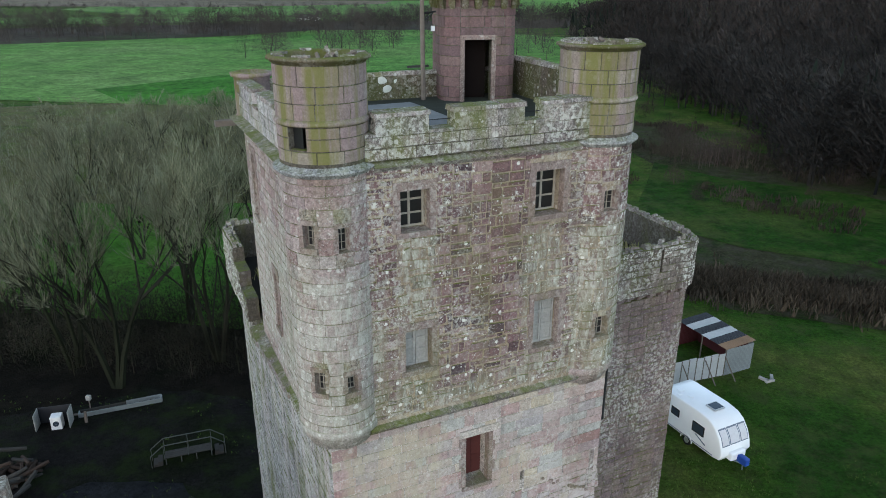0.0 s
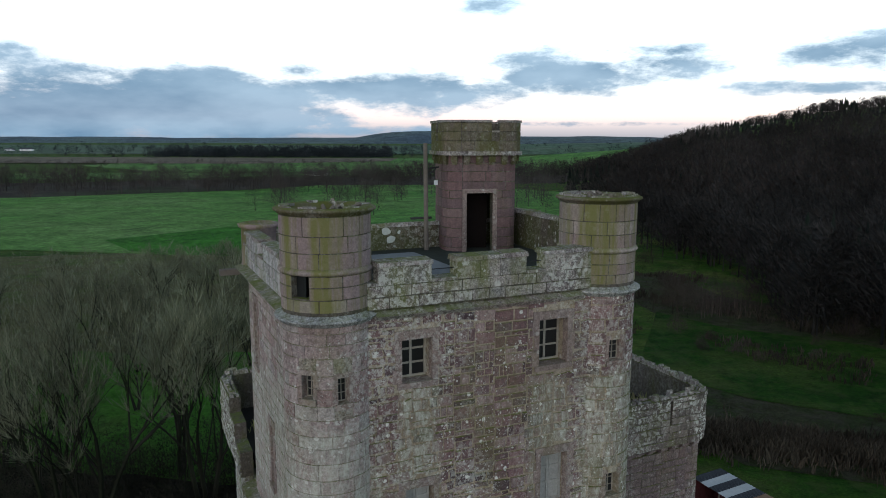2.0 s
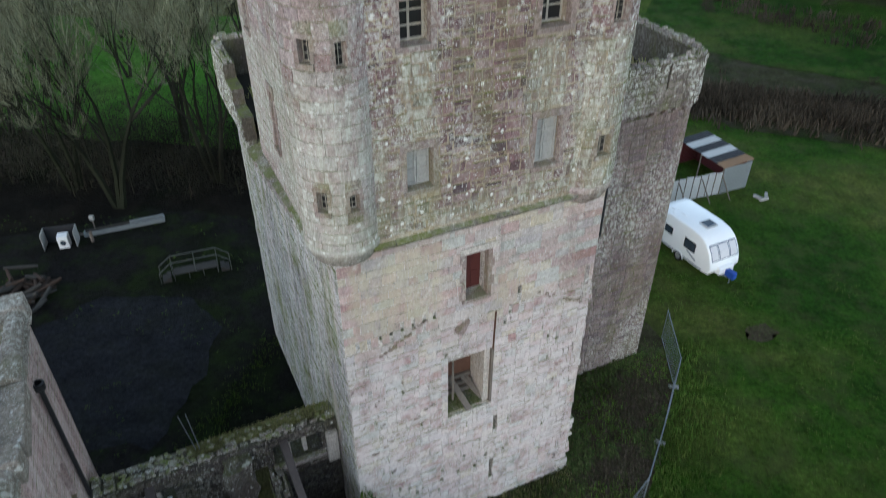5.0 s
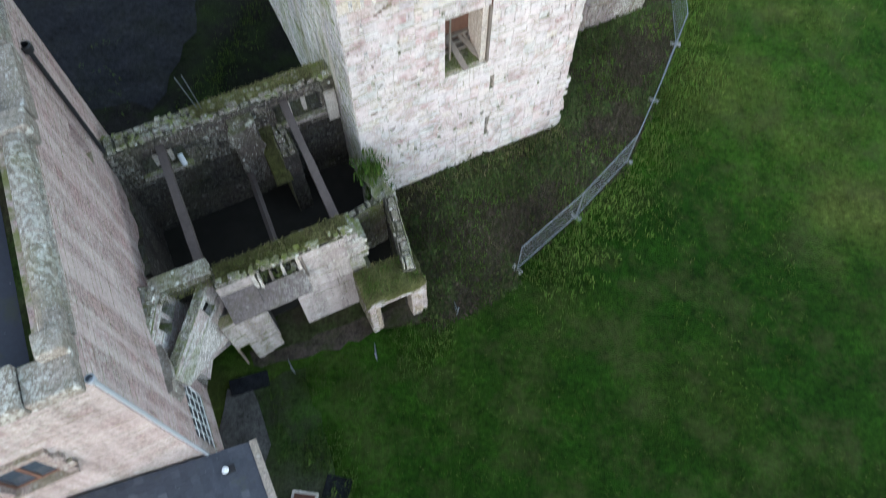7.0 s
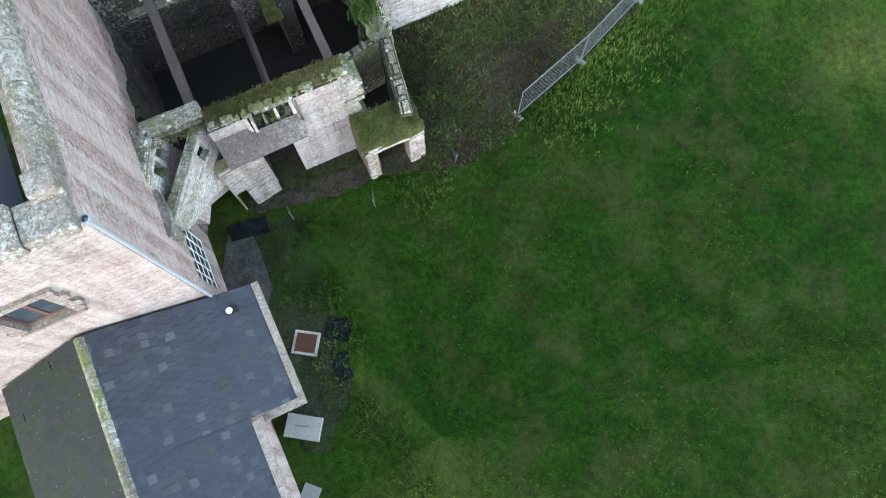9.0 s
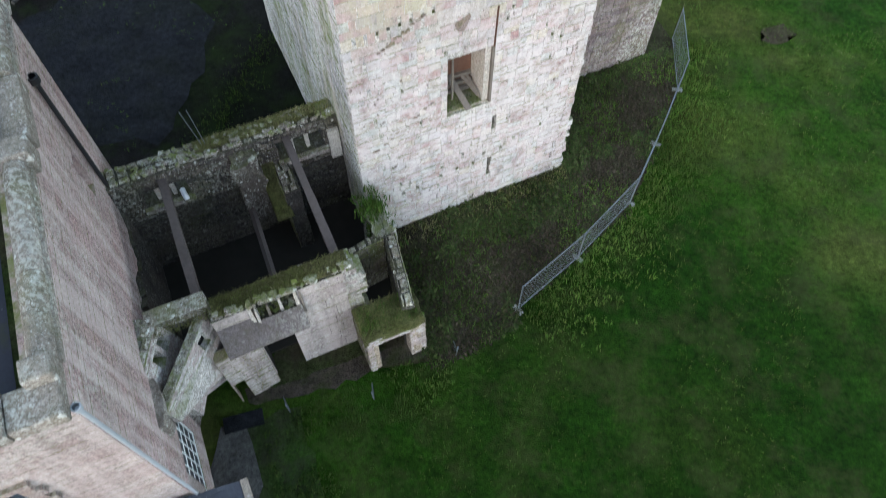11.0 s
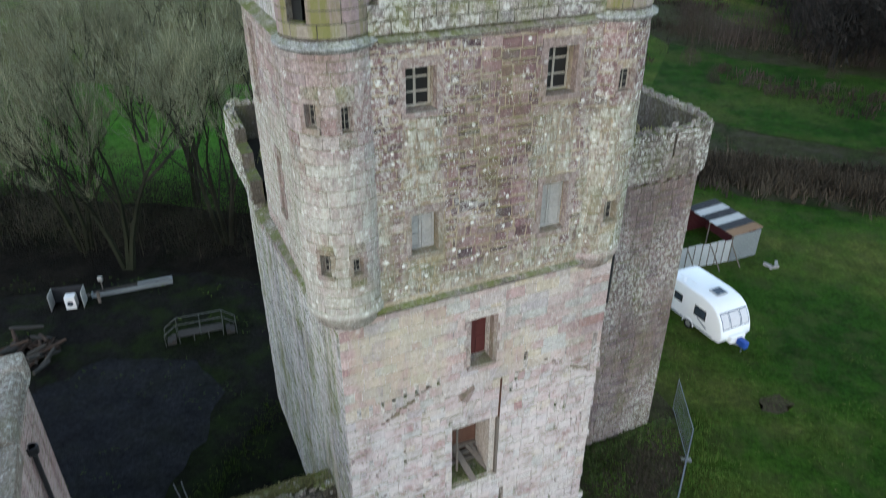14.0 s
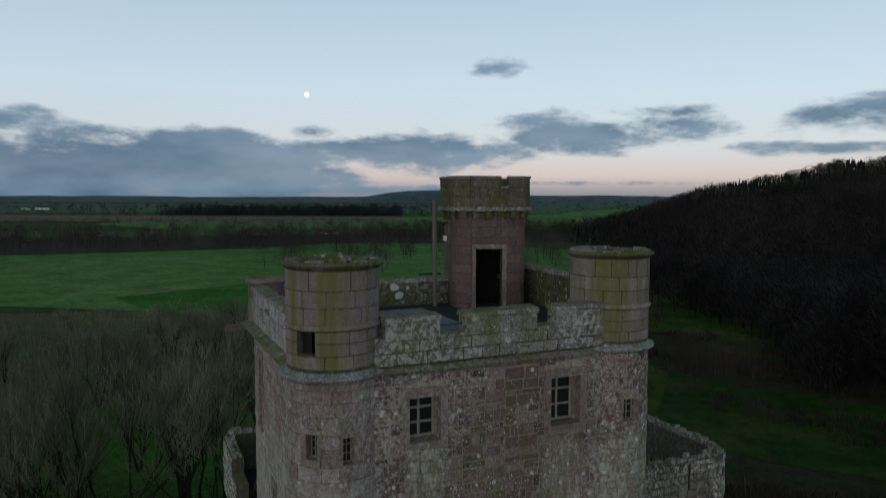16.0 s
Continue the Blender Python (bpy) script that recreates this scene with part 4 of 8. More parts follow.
V, F = shell(f_jr, 0, 9.3, -0.4, 13.4, [], 1.0)
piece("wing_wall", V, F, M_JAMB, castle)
# roof deck of wing and rear wall walk
V, F = [], []
box(V, F, 8.0, 15.9, 4.6, 13.5, 13.9, 14.15)
box(V, F, -0.1, 8.0, 7.0, 13.5, 13.8, 14.1)
piece("wall_walk", V, F, M_EARTH, castle, "overgrown flat wall walk")

# parapet of the wing: corbels, round corner, broken stone
JP = 0.36
corner_r = 0.75
path = [(8.6, 4.3 - JP), (16.0 + JP - corner_r, 4.3 - JP)]
for i in range(1, 7):
    t = -math.pi / 2 + math.pi / 2 * i / 6
    path.append((16.0 + JP - corner_r + corner_r * math.cos(t), 4.3 - JP + corner_r + corner_r * math.sin(t)))
path.append((16.0 + JP, 13.8))


def along(path):
    """A wall that follows a bent line on the plan."""
    P = [Vector((*p, 0)) for p in path]
    cum = [0.0]
    for a, b in zip(P, P[1:]):
        cum.append(cum[-1] + (b - a).length)
    nrm = []
    for i in range(len(P)):
        d = (P[min(i + 1, len(P) - 1)] - P[max(i - 1, 0)]).normalized()
        nrm.append(Vector((d.y, -d.x, 0)))

    def f(s, z, e):
        i = 0
        while i < len(P) - 2 and s > cum[i + 1]:
            i += 1
        t = (s - cum[i]) / (cum[i + 1] - cum[i])
        p = P[i].lerp(P[i + 1], t)
        n = nrm[i].lerp(nrm[i + 1], max(0, min(1, t))).normalized() if len(P) > 2 else nrm[0]
        if i == 0 and len(P) > 3 and t < 0.93:
            n = Vector(((P[1] - P[0]).normalized().y, -(P[1] - P[0]).normalized().x, 0))
        if i == len(P) - 2 and len(P) > 3 and t > 0.07:
            q = (P[-1] - P[-2]).normalized()
            n = Vector((q.y, -q.x, 0))
        return p + n * e + Vector((0, 0, z))

    return f, cum


f_jp, cum = along(path)
JL = cum[-1]
V, F = shell(f_jp, 0, JL, 13.75, 15.62, [(5.55, 5.66, 14.6, 15.62)], 0.42, 0.3)
jpar = piece("wing_parapet", V, F, M_DARKJOINT, castle, "broken lichen-white parapet with a rounded corner")
masonry(rng, f_jp, courses(rng, 0, JL, 13.75, 15.62, [(5.55, 5.66, 14.6, 15.62)], (0.2, 0.34), (0.25, 0.65)), M_WINGPAR, jpar, gap=0.012, rough=0.02, proud=(0.004, 0.035))
jagged_top(rng, f_jp, 0, JL, 15.62, 0.42, M_COPING, jpar)
s = 0.15
while s < JL - 4:
    V, F = [], []
    d = rng.uniform(0.0, 0.12)
    boxf(V, F, f_jp, s, s + 0.3, 13.56, 13.76, -0.45, -0.08 - d)
    boxf(V, F, f_jp, s + 0.02, s + 0.27, 13.44, 13.56, -0.45, -0.2 - d)
    piece("corbel", V, F, M_JAMB, castle)
    s += 0.52
# stub of rubble stair on the wing's deck
V, F = [], []
for i in range(5):
    box(V, F, 8.7, 9.9 - 0.1 * i, 5.1 + 0.35 * i, 5.45 + 0.35 * i, 14.1, 14.9 - 0.16 * i)
piece("rubble_stair", V, F, M_COPING, castle)

# parapet of the rear wall walk on the other side
f_lp, cum2 = along([(8.0, 14.0), (0.3, 14.0), (-0.3, 13.9), (-0.62, 13.5), (-0.62, 8.6)])
LL = cum2[-1]
V, F = shell(f_lp, 0, LL, 13.5, 15.55, [(LL - 2.3, LL, 15.0, 15.55), (LL - 1.2, LL, 14.4, 15.0)], 0.42, 0.4)
lpar = piece("rear_parapet", V, F, M_DARKJOINT, castle, "ruined mossy parapet of the old wall walk")
masonry(rng, f_lp, courses(rng, 0, LL, 13.5, 15.55, [(LL - 2.3, LL, 15.0, 15.55), (LL - 1.2, LL, 14.4, 15.0)], (0.2, 0.34), (0.25, 0.65)), M_WINGPAR, lpar, gap=0.012, rough=0.02, proud=(0.004, 0.035))
jagged_top(rng, f_lp, 0, LL - 2.3, 15.55, 0.42, M_COPING, lpar)
V, F = [], []
for i in range(12):
    s = LL - 4.2 + i * 0.34
    V, F = [], []
    boxf(V, F, f_lp, s, s + 0.2, 13.2, 13.5, -0.45, -0.1)
    piece("corbel", V, F, M_PARAPET, castle)
# mossy ledge along the side
for i in range(16):
    V, F = [], []
    a, b = 8.7 - 0.42 * i, 8.28 - 0.42 * i
    o0 = -0.63 + 0.023 * i
    z = 13.22 + 0.008 * i
    j = rng.uniform(-0.03, 0.03)
    hexa(V, F, [(o0 + j, a, z - 0.22), (o0 + j, b + 0.01, z - 0.22), (-0.05, b + 0.01, z - 0.3), (-0.05, a, z - 0.3), (o0 + j, a, z), (o0 + j, b + 0.01, z), (-0.05, b + 0.01, z + 0.12), (-0.05, a, z + 0.12)])
    piece("ledge_stone", V, F, M_COPING, castle, "moss-covered projecting stone ledge")

# upper storeys
UV = -0.13
WIN_UP = [(1.93, 2.72, 19.36, 20.42), (5.72, 6.6, 19.28, 20.5)]
WIN_SH = [(2.0, 2.76, 15.5, 16.66), (5.86, 6.7, 15.3, 16.78)]
HOLES_UP = WIN_UP + WIN_SH
f_up = flat(0, UV, 1, UV)
V, F = shell(f_up, 0.2, 8.3, 14.05, 21.05, HOLES_UP, 0.8)
front_up = piece("front_wall", V, F, M_OCHRE, castle, "dark brown rubble wall with ochre mortar and white lichen")
HB = [(h[0] - 0.17, h[1] + 0.17, h[2] - 0.13, h[3] + 0.2) for h in HOLES_UP]
masonry(rng, f_up, rubble(rng, 1.0, 7.35, 14.2, 21.05, HB, (0.12, 0.36), (0.16, 0.6)), M_UPPER, front_up, single=(2.5, 6.3, 16.9, 20.9), gap=0.03, rough=0.035, proud=(0.006, 0.04))
f_ul = flat(-0.3, 7.4, -0.3, 0.3)
UL_H = [(0.9, 1.35, 18.2, 20.2), (2.9, 3.3, 15.2, 17.0)]
V, F = shell(f_ul, 0, 7.1, 13.6, 21.05, UL_H, 0.8)
left_up = piece("side_wall", V, F, M_JOINT, castle)
masonry(rng, f_ul, courses(rng, 0, 6.2, 13.7, 21.05, UL_H, (0.2, 0.34), (0.3, 0.7)), M_TURRET, left_up, gap=0.008, proud=(0.002, 0.014))
for h in UL_H:
    surround(rng, f_ul, h, M_DRESS, castle)
    casement(f_ul, h, castle, 2, 3)
f_ur = flat(U1, 0.3, U1, 7.4)
V, F = shell(f_ur, 0, 7.1, 13.6, 21.05, [], 0.8)
piece("side_wall", V, F, M_JAMB, castle)
f_ub = flat(U1, 7.4, -0.3, 7.4)
V, F = shell(f_ub, 0, 9.02, 13.6, 21.05, [], 0.8)
piece("rear_wall", V, F, M_SIDE, castle)
# floors that close the rooms; near-black colour paints the dark inside
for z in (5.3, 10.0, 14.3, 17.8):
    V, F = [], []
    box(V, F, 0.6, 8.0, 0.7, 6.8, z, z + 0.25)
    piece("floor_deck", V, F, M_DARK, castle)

# string course over the lower wall
V, F = [], []
s = 0.95
while s < 7.5:
    w = min(rng.uniform(0.45, 0.8), 7.5 - s)
    j = rng.uniform(-0.02, 0.02)
    hexa(V, F, [(s, UV - 0.06, 13.86), (s + w - 0.015, UV - 0.06, 13.86), (s + w - 0.015, 0.4, 13.86), (s, 0.4, 13.86), (s, UV - 0.17 + j, 14.0), (s + w - 0.015, UV - 0.17 + j, 14.0), (s + w - 0.015, 0.4, 14.3), (s, 0.4, 14.3)])
    piece("string_stone", V, F, M_COPING, castle, "mossy sloping string course stone")
    V, F = [], []
    s += w

# windows of the upper storeys
for h in WIN_UP:
    surround(rng, f_up, h, M_DRESS, castle, w=0.15, d=0.035)
    casement(f_up, h, castle, 2, 3, depth=0.4, bar=0.03, label="pale timber casement with small dark panes")


def shutters(f, hole, parent, depth=0.24):
    s0, s1, z0, z1 = hole
    m = (s0 + s1) / 2
    for a, b in ((s0 + 0.02, m - 0.008), (m + 0.008, s1 - 0.02)):
        V, F = [], []
        st = 0.055
        boxf(V, F, f, a, b, z0 + 0.01, z1 - 0.01, -depth - 0.06, -depth - 0.04)
        for q in ((a, a + st, z0 + 0.01, z1 - 0.01), (b - st, b, z0 + 0.01, z1 - 0.01)):
            boxf(V, F, f, *q, -depth - 0.04, -depth)
        for t in (0.0, 0.36, 0.68, 1.0):
            z = z0 + 0.01 + (z1 - z0 - 0.09) * t
            boxf(V, F, f, a + st, b - st, z, z + 0.07, -depth - 0.04, -depth - 0.004)
        piece("shutter", V, F, M_SHUTTER, parent, "silver-grey panelled timber shutter")


for h in WIN_SH:
    surround(rng, f_up, h, M_DRESS, castle, w=0.14, d=0.03)
    shutters(f_up, h, castle)
# red window below the string course
RH = HOLES_LOW[0]
surround(rng, f_low, RH, M_DRESS, castle, w=0.14, d=0.03, lintel=0.08)
V, F = [], []
boxf(V, F, f_low, 3.66, 4.98, 12.8, 13.02, -0.1, 0.06)
piece("lintel", V, F, M_PALEDRESS, castle, "pale dressed stone lintel")
casement(f_low, (3.86, 4.62, 12.45, 12.78), castle, 3, 1, depth=0.42)
V, F = [], []
boxf(V, F, f_low, 3.86, 4.62, 11.05, 12.45, -0.54, -0.5)
for a in (3.88, 4.24):
    for b, c in ((11.1, 11.7), (11.76, 12.38)):
        boxf(V, F, f_low, a + 0.05, a + 0.3, b, c, -0.5, -0.48)
piece("shutter", V, F, M_RED, castle, "faded red panelled shutter")
# broken-out window with fallen timbers
V, F = [], []
boxf(V, F, f_low, 3.3, 3.38, 5.9, 8.6, -0.28, -0.2)
boxf(V, F, f_low, 3.58, 3.64, 6.4, 8.55, -0.3, -0.24)
boxf(V, F, f_low, 4.92, 5.0, 5.95, 8.9, -0.1, 0.02)
piece("window_frame", V, F, M_TIMBER, castle, "rotten remains of a timber frame")
V, F = [], []
boxf(V, F, f_low, 3.3, 5.0, 5.6, 6.0, -1.1, -0.1)
piece("sill", V, F, M_COPING, castle)
def fallen_board(p, q, width, thick, across):
    """A loose board from p to q."""
    w = (across - (q - p).normalized() * across.dot((q - p).normalized())).normalized() * width / 2
    n = (q - p).cross(w).normalized() * thick / 2
    V, F = [], []
    hexa(V, F, [p - w - n, p + w - n, q + w - n, q - w - n, p - w + n, p + w + n, q + w + n, q - w + n])
    piece("fallen_timber", V, F, M_TIMBER, castle)


sideways = Vector(f_low(1, 0, 0)) - Vector(f_low(0, 0, 0))
for a, za, da, b, zb, db, w in ((3.82, 6.75, -1.0, 4.12, 5.98, 0.06, 0.22), (4.3, 6.6, -1.05, 4.66, 6.12, -0.3, 0.12), (4.5, 6.55, -1.05, 4.7, 6.08, -0.2, 0.1)):
    fallen_board(Vector(f_low(a, za, da)), Vector(f_low(b, zb, db)), w, 0.06, sideways)
for z, d in ((6.15, -0.82), (6.34, -0.95), (6.58, -1.06)):
    fallen_board(Vector(f_low(3.36, z + 0.06, d)), Vector(f_low(4.7, z, d)), 0.12, 0.14, Vector(f_low(0, 0, 1)) - Vector(f_low(0, 0, 0)))
V, F = [], []
boxf(V, F, f_low, 3.3, 5.0, 5.9, 8.6, -1.25, -1.12)
piece("back_panel", V, F, M_BOARDING, castle, "brown boarded back of the opening")
V, F = [], []
boxf(V, F, f_low, 4.72, 4.99, 6.0, 8.59, -1.1, -0.12)
piece("reveal", V, F, M_PALEDRESS, castle, "pale plastered window reveal")
tufts(rng, [f_low(rng.uniform(3.4, 4.9), 6.0, -rng.uniform(0.1, 0.7)) for _ in range(45)], M_NETTLE, "sill_weeds", "weeds rooted on the window sill", "weeds", (0.04, 0.13), 6, castle)
V, F = [], []
tube(V, F, [(8.84, 0.12, 11.9), (8.84, 0.12, 13.9)], 0.055, 8)
piece("downpipe", V, F, M_BLACKPIPE, castle, "black iron rainwater pipe")
# hopper-shaped broken vent and iron pipe
V, F = [], []
tube(V, F, [f_low(4.95, 8.6, 0.04), f_low(4.98, 10.2, 0.04)], 0.03, 6)
piece("pipe", V, F, M_RUST, castle)
V, F = [], []
hexa(V, F, [f_low(3.55, 9.85, 0), f_low(3.75, 9.8, 0), f_low(3.75, 9.8, 0.2), f_low(3.55, 9.85, 0.2), f_low(3.5, 10.0, 0), f_low(4.0, 10.25, 0), f_low(4.0, 10.25, 0.15), f_low(3.5, 10.0, 0.25)])
piece("broken_spout", V, F, M_DRESS, castle)

# round corner turrets
TUR = [(0.37, 0.6, 1.04, math.radians(135), math.radians(308)), (8.0, 0.6, 1.04, math.radians(225), math.radians(420))]
for ti, (cx, cy, r, a0, a1) in enumerate(TUR):
    f = round_wall(cx, cy, r)
    holes = []
    if ti == 0:
        for a, z0, z1 in ((273, 19.22, 19.82), (228, 19.35, 19.9), (275, 15.48, 15.95), (230, 15.5, 16.08)):
            t = math.radians(a)
            holes.append((r * t - 0.14, r * t + 0.14, z0, z1))
    else:
        for a, z0, z1 in ((268, 19.22, 19.8), (271, 15.35, 16.0)):
            t = math.radians(a)
            holes.append((r * t - 0.22, r * t + 0.22, z0, z1))
    V, F = shell(f, r * (a0 - 0.6), r * (a1 + 0.6), 14.25, 21.05, holes, 0.35, 0.16)
    body = piece("corner_turret", V, F, M_JOINT if ti == 0 else M_OCHRE, castle, "round corner turret of pale lichened stone" if ti == 0 else "round corner turret of brown rubble")
    hb = [(h[0] - 0.07, h[1] + 0.07, h[2] - 0.08, h[3] + 0.12) for h in holes]
    masonry(rng, f, courses(rng, r * (a0 - 0.3), r * (a1 + 0.3), 14.25, 21.05, hb, (0.26, 0.4), (0.35, 0.9)), M_TURRET if ti == 0 else M_UPPER, body, curved=True, gap=0.003 if ti == 0 else 0.026, rough=0.008 if ti == 0 else 0.025, proud=(0.008, 0.016) if ti == 0 else (0.008, 0.035))
    for h in holes:
        surround(rng, f, h, M_DRESS, castle, w=0.08, d=0.03, lintel=0.12)
        casement(f, h, castle, 2, 3, depth=0.17, frame=0.022, bar=0.01)
    # corbelled foot
    ring_course("turret_foot", cx, cy, [(0.2, 13.35), (0.62, 13.5), (0.74, 13.66), (0.86, 13.7), (0.9, 13.86), (0.98, 13.9), (1.0, 14.06), (r + 0.04, 14.1), (r + 0.05, 14.3), (r - 0.02, 14.34)], M_TURRET, castle)
    # lead-dressed ring and upper drum
    ring_course("cornice_ring", cx, cy, [(r - 0.1, 20.94), (r + 0.06, 21.0), (r + 0.09, 21.03), (r + 0.1, 21.07), (r + 0.155, 21.085), (r + 0.16, 21.13), (r + 0.06, 21.15), (r - 0.02, 21.24)], M_RING, castle, label="lead-dressed moulded ring")
    r2 = 1.03
    f2 = round_wall(cx, cy, r2)
    slot = []
    if ti == 0:
        t = math.radians(222)
        slot = [(r2 * t - 0.26, r2 * t + 0.2, 21.62, 22.2)]
    V, F = shell(f2, 0, r2 * 2 * math.pi, 21.2, 23.42, slot, 0.22, 0.17)
    drum = piece("turret_drum", V, F, M_DARKJOINT, castle, "smooth ashlar drum stained green")
    masonry(rng, f2, courses(rng, 0, r2 * 2 * math.pi, 21.3, 22.12, slot, (0.24, 0.3), (0.4, 0.75)) + courses(rng, 0, r2 * 2 * math.pi, 22.26, 23.42, slot, (0.34, 0.4), (0.5, 0.95)), M_ASHLAR, drum, curved=True, gap=0.012, proud=(0.009, 0.016), rough=0.003)
    ring_course("band", cx, cy, [(r2, 22.12), (r2 + 0.05, 22.14), (r2 + 0.065, 22.18), (r2 + 0.05, 22.22), (r2, 22.27)], M_ASHLAR, castle)
    ring_course("rim", cx, cy, [(r2, 23.42), (r2 + 0.05, 23.45), (r2 + 0.07, 23.49), (r2 + 0.13, 23.51), (r2 + 0.13, 23.56), (r2 + 0.04, 23.6), (r2 - 0.2, 23.57), (r2 - 0.24, 23.3)], M_CAPTOP, castle, label="moulded mossy rim")
    for i in range(11):
        a = 6.283 * i / 11 + rng.uniform(-0.2, 0.2)
        if rng.random() < 0.3:
            continue
        w, h = rng.uniform(0.12, 0.26), rng.uniform(0.02, 0.07)
        fr_ = round_wall(cx, cy, r2)
        V, F = [], []
        boxf(V, F, fr_, r2 * a - w, r2 * a + w, 23.55, 23.58 + h, rng.uniform(-0.22, -0.14), rng.uniform(0.0, 0.07))
        piece("rim_stone", V, F, M_COPING, castle)
    V, F = [], []
    lathe(V, F, cx, cy, [(0.9, 23.2), (0.7, 23.28), (0.35, 23.38), (0.02, 23.42)], 18)
    cap = piece("collapsed_cap", V, F, M_EARTH, castle, "collapsed turret roof with rubble")
    for i in range(9):
        a = rng.uniform(0, 6.28)
        q = rng.uniform(0.1, 0.75)
        V, F = [], []
        o = Vector((cx + q * math.cos(a), cy + q * math.sin(a), 23.34))
        e = Vector((rng.uniform(-0.5, 0.5), rng.uniform(-0.5, 0.5), rng.uniform(0.15, 0.36)))
        if (o + e - Vector((cx, cy, o.z))).to_2d().length > 0.95:
            e.x, e.y = -e.x, -e.y
        tube(V, F, [o, o + e], [0.06, 0.05], 4)
        piece("loose_timber", V, F, M_TIMBER if i % 3 else M_COPING, cap)
    if slot:
        V, F = [], []
        h = slot[0]
        boxf(V, F, f2, h[0], h[0] + 0.3, h[2], h[3], -0.2, -0.15)
        piece("sheet", V, F, M_GLASS, castle, "grey sheet closing the opening")

# stone cornice and crenellated parapet of the front
V, F = [], []
s = 1.3
while s < 7.05:
    w = min(rng.uniform(0.6, 1.0), 7.05 - s)
    hexa(V, F, [(s, UV - 0.04, 20.95), (s + w - 0.012, UV - 0.04, 20.95), (s + w - 0.012, 0.3, 20.95), (s, 0.3, 20.95), (s, UV - 0.13, 21.06), (s + w - 0.012, UV - 0.13, 21.06), (s + w - 0.012, 0.3, 21.32), (s, 0.3, 21.32)])
    piece("cornice_stone", V, F, M_COPING, castle, "green-stained sloping cornice stone")
    V, F = [], []
    s += w


def battlement(f, s0, s1, merlons, zb, zc, zt, thick, mat, coping, parent, label=""):
    """A parapet wall with merlons, each topped by a moulded coping."""
    V, F = shell(f, s0, s1, zb, zc, [], thick)
    base = piece("parapet", V, F, M_DARKJOINT if mat == M_PARAPET else mat, parent, label)
    masonry(rng, f, courses(rng, s0, s1, zb, zc, [], (0.26, 0.32), (0.45, 0.95)), mat, base, gap=0.013, proud=(0.006, 0.022))
    edges = [s0] + [q for m in merlons for q in m] + [s1]
    for a, b in zip(edges[0::2], edges[1::2]):
        if b - a > 0.1:
            V, F = [], []
            boxf(V, F, f, a, b, zc + 0.002, zc + 0.08, -thick - 0.03, 0.05)
            piece("crenel_sill", V, F, coping, parent)
    for a, b in merlons:
        V, F = shell(f, a, b, zc + 0.002, zt - 0.1, [], thick)
        m = piece("merlon", V, F, mat, parent)
        masonry(rng, f, courses(rng, a, b, zc, zt - 0.1, [], (0.36, 0.46), (0.4, 0.8)), mat, m, gap=0.013, proud=(0.006, 0.022))
        s = a - 0.04
        while s < b + 0.03:
            w = min(rng.uniform(0.55, 0.9), b + 0.04 - s)
            if b + 0.04 - s - w < 0.2:
                w = b + 0.04 - s
            V, F = [], []
            j = rng.uniform(-0.012, 0.012)
            hexa(V, F, [f(s, zt - 0.1, 0.06), f(s + w - 0.01, zt - 0.1, 0.06), f(s + w - 0.01, zt - 0.1, -thick - 0.05), f(s, zt - 0.1, -thick - 0.05), f(s + 0.01, zt + j, 0.03), f(s + w - 0.02, zt + j, 0.03), f(s + w - 0.02, zt + j + 0.03, -thick), f(s + 0.01, zt + j + 0.03, -thick)])
            piece("coping_stone", V, F, coping, m)
            s += w


f_p = flat(0, UV - 0.01, 1, UV - 0.01)
battlement(f_p, 1.1, 7.3, [(1.37, 2.70), (3.36, 5.30), (5.85, 7.55)], 21.2, 21.76, 22.3, 0.4, M_PARAPET, M_COPING, castle, "white-lichened crenellated parapet")
f_p2 = flat(-0.38, 7.3, -0.38, 1.5)
battlement(f_p2, 0, 5.8, [(0.3, 2.4), (3.0, 5.8)], 21.2, 21.8, 22.28, 0.36, M_SIDE, M_COPING, castle)
f_p3 = flat(9.0, 1.4, 9.45, 7.5)
battlement(f_p3, 0, 6.1, [(0, 6.1)], 21.2, 21.9, 22.6, 0.36, M_REAR, M_COPING, castle)
f_p4 = flat(U1 + 0.1, 7.62, -0.4, 7.62)
battlement(f_p4, 0, 9.2, [(0.2, 9.2)], 21.2, 21.8, 22.22, 0.36, M_REAR, M_COPING, castle)
for a, b, c, d in ((-0.7, 0.1, 1.2, 7.6), (U1 - 0.1, U1 + 0.2, 1.2, 7.6)):
    V, F = [], []
    hexa(V, F, [(a + 0.3, c, 20.9), (b, c, 20.9), (b, d, 20.9), (a + 0.3, d, 20.9), (a, c, 21.1), (b, c, 21.3), (b, d, 21.3), (a, d, 21.1)])
    piece("side_cornice", V, F, M_COPING, castle)
# small rear turrets
for cx, cy in ((0.1, 7.5), (9.8, 7.45)):
    ring_course("rear_turret", cx, cy, [(0.15, 20.2), (0.5, 20.8), (0.62, 21.1), (0.55, 21.2), (0.55, 22.3), (0.63, 22.34), (0.66, 22.44), (0.5, 22.48), (0.42, 22.48), (0.4, 22.0)], M_ASHLAR, castle, n=24)
V, F = [], []
box(V, F, -0.2, U1, 0.2, 7.5, 21.1, 21.34)
hexa(V, F, [(U1, 1.2, 21.1), (8.8, 1.2, 21.1), (9.4, 7.5, 21.1), (U1, 7.5, 21.1), (U1, 1.2, 21.34), (8.8, 1.2, 21.34), (9.4, 7.5, 21.34), (U1, 7.5, 21.34)])
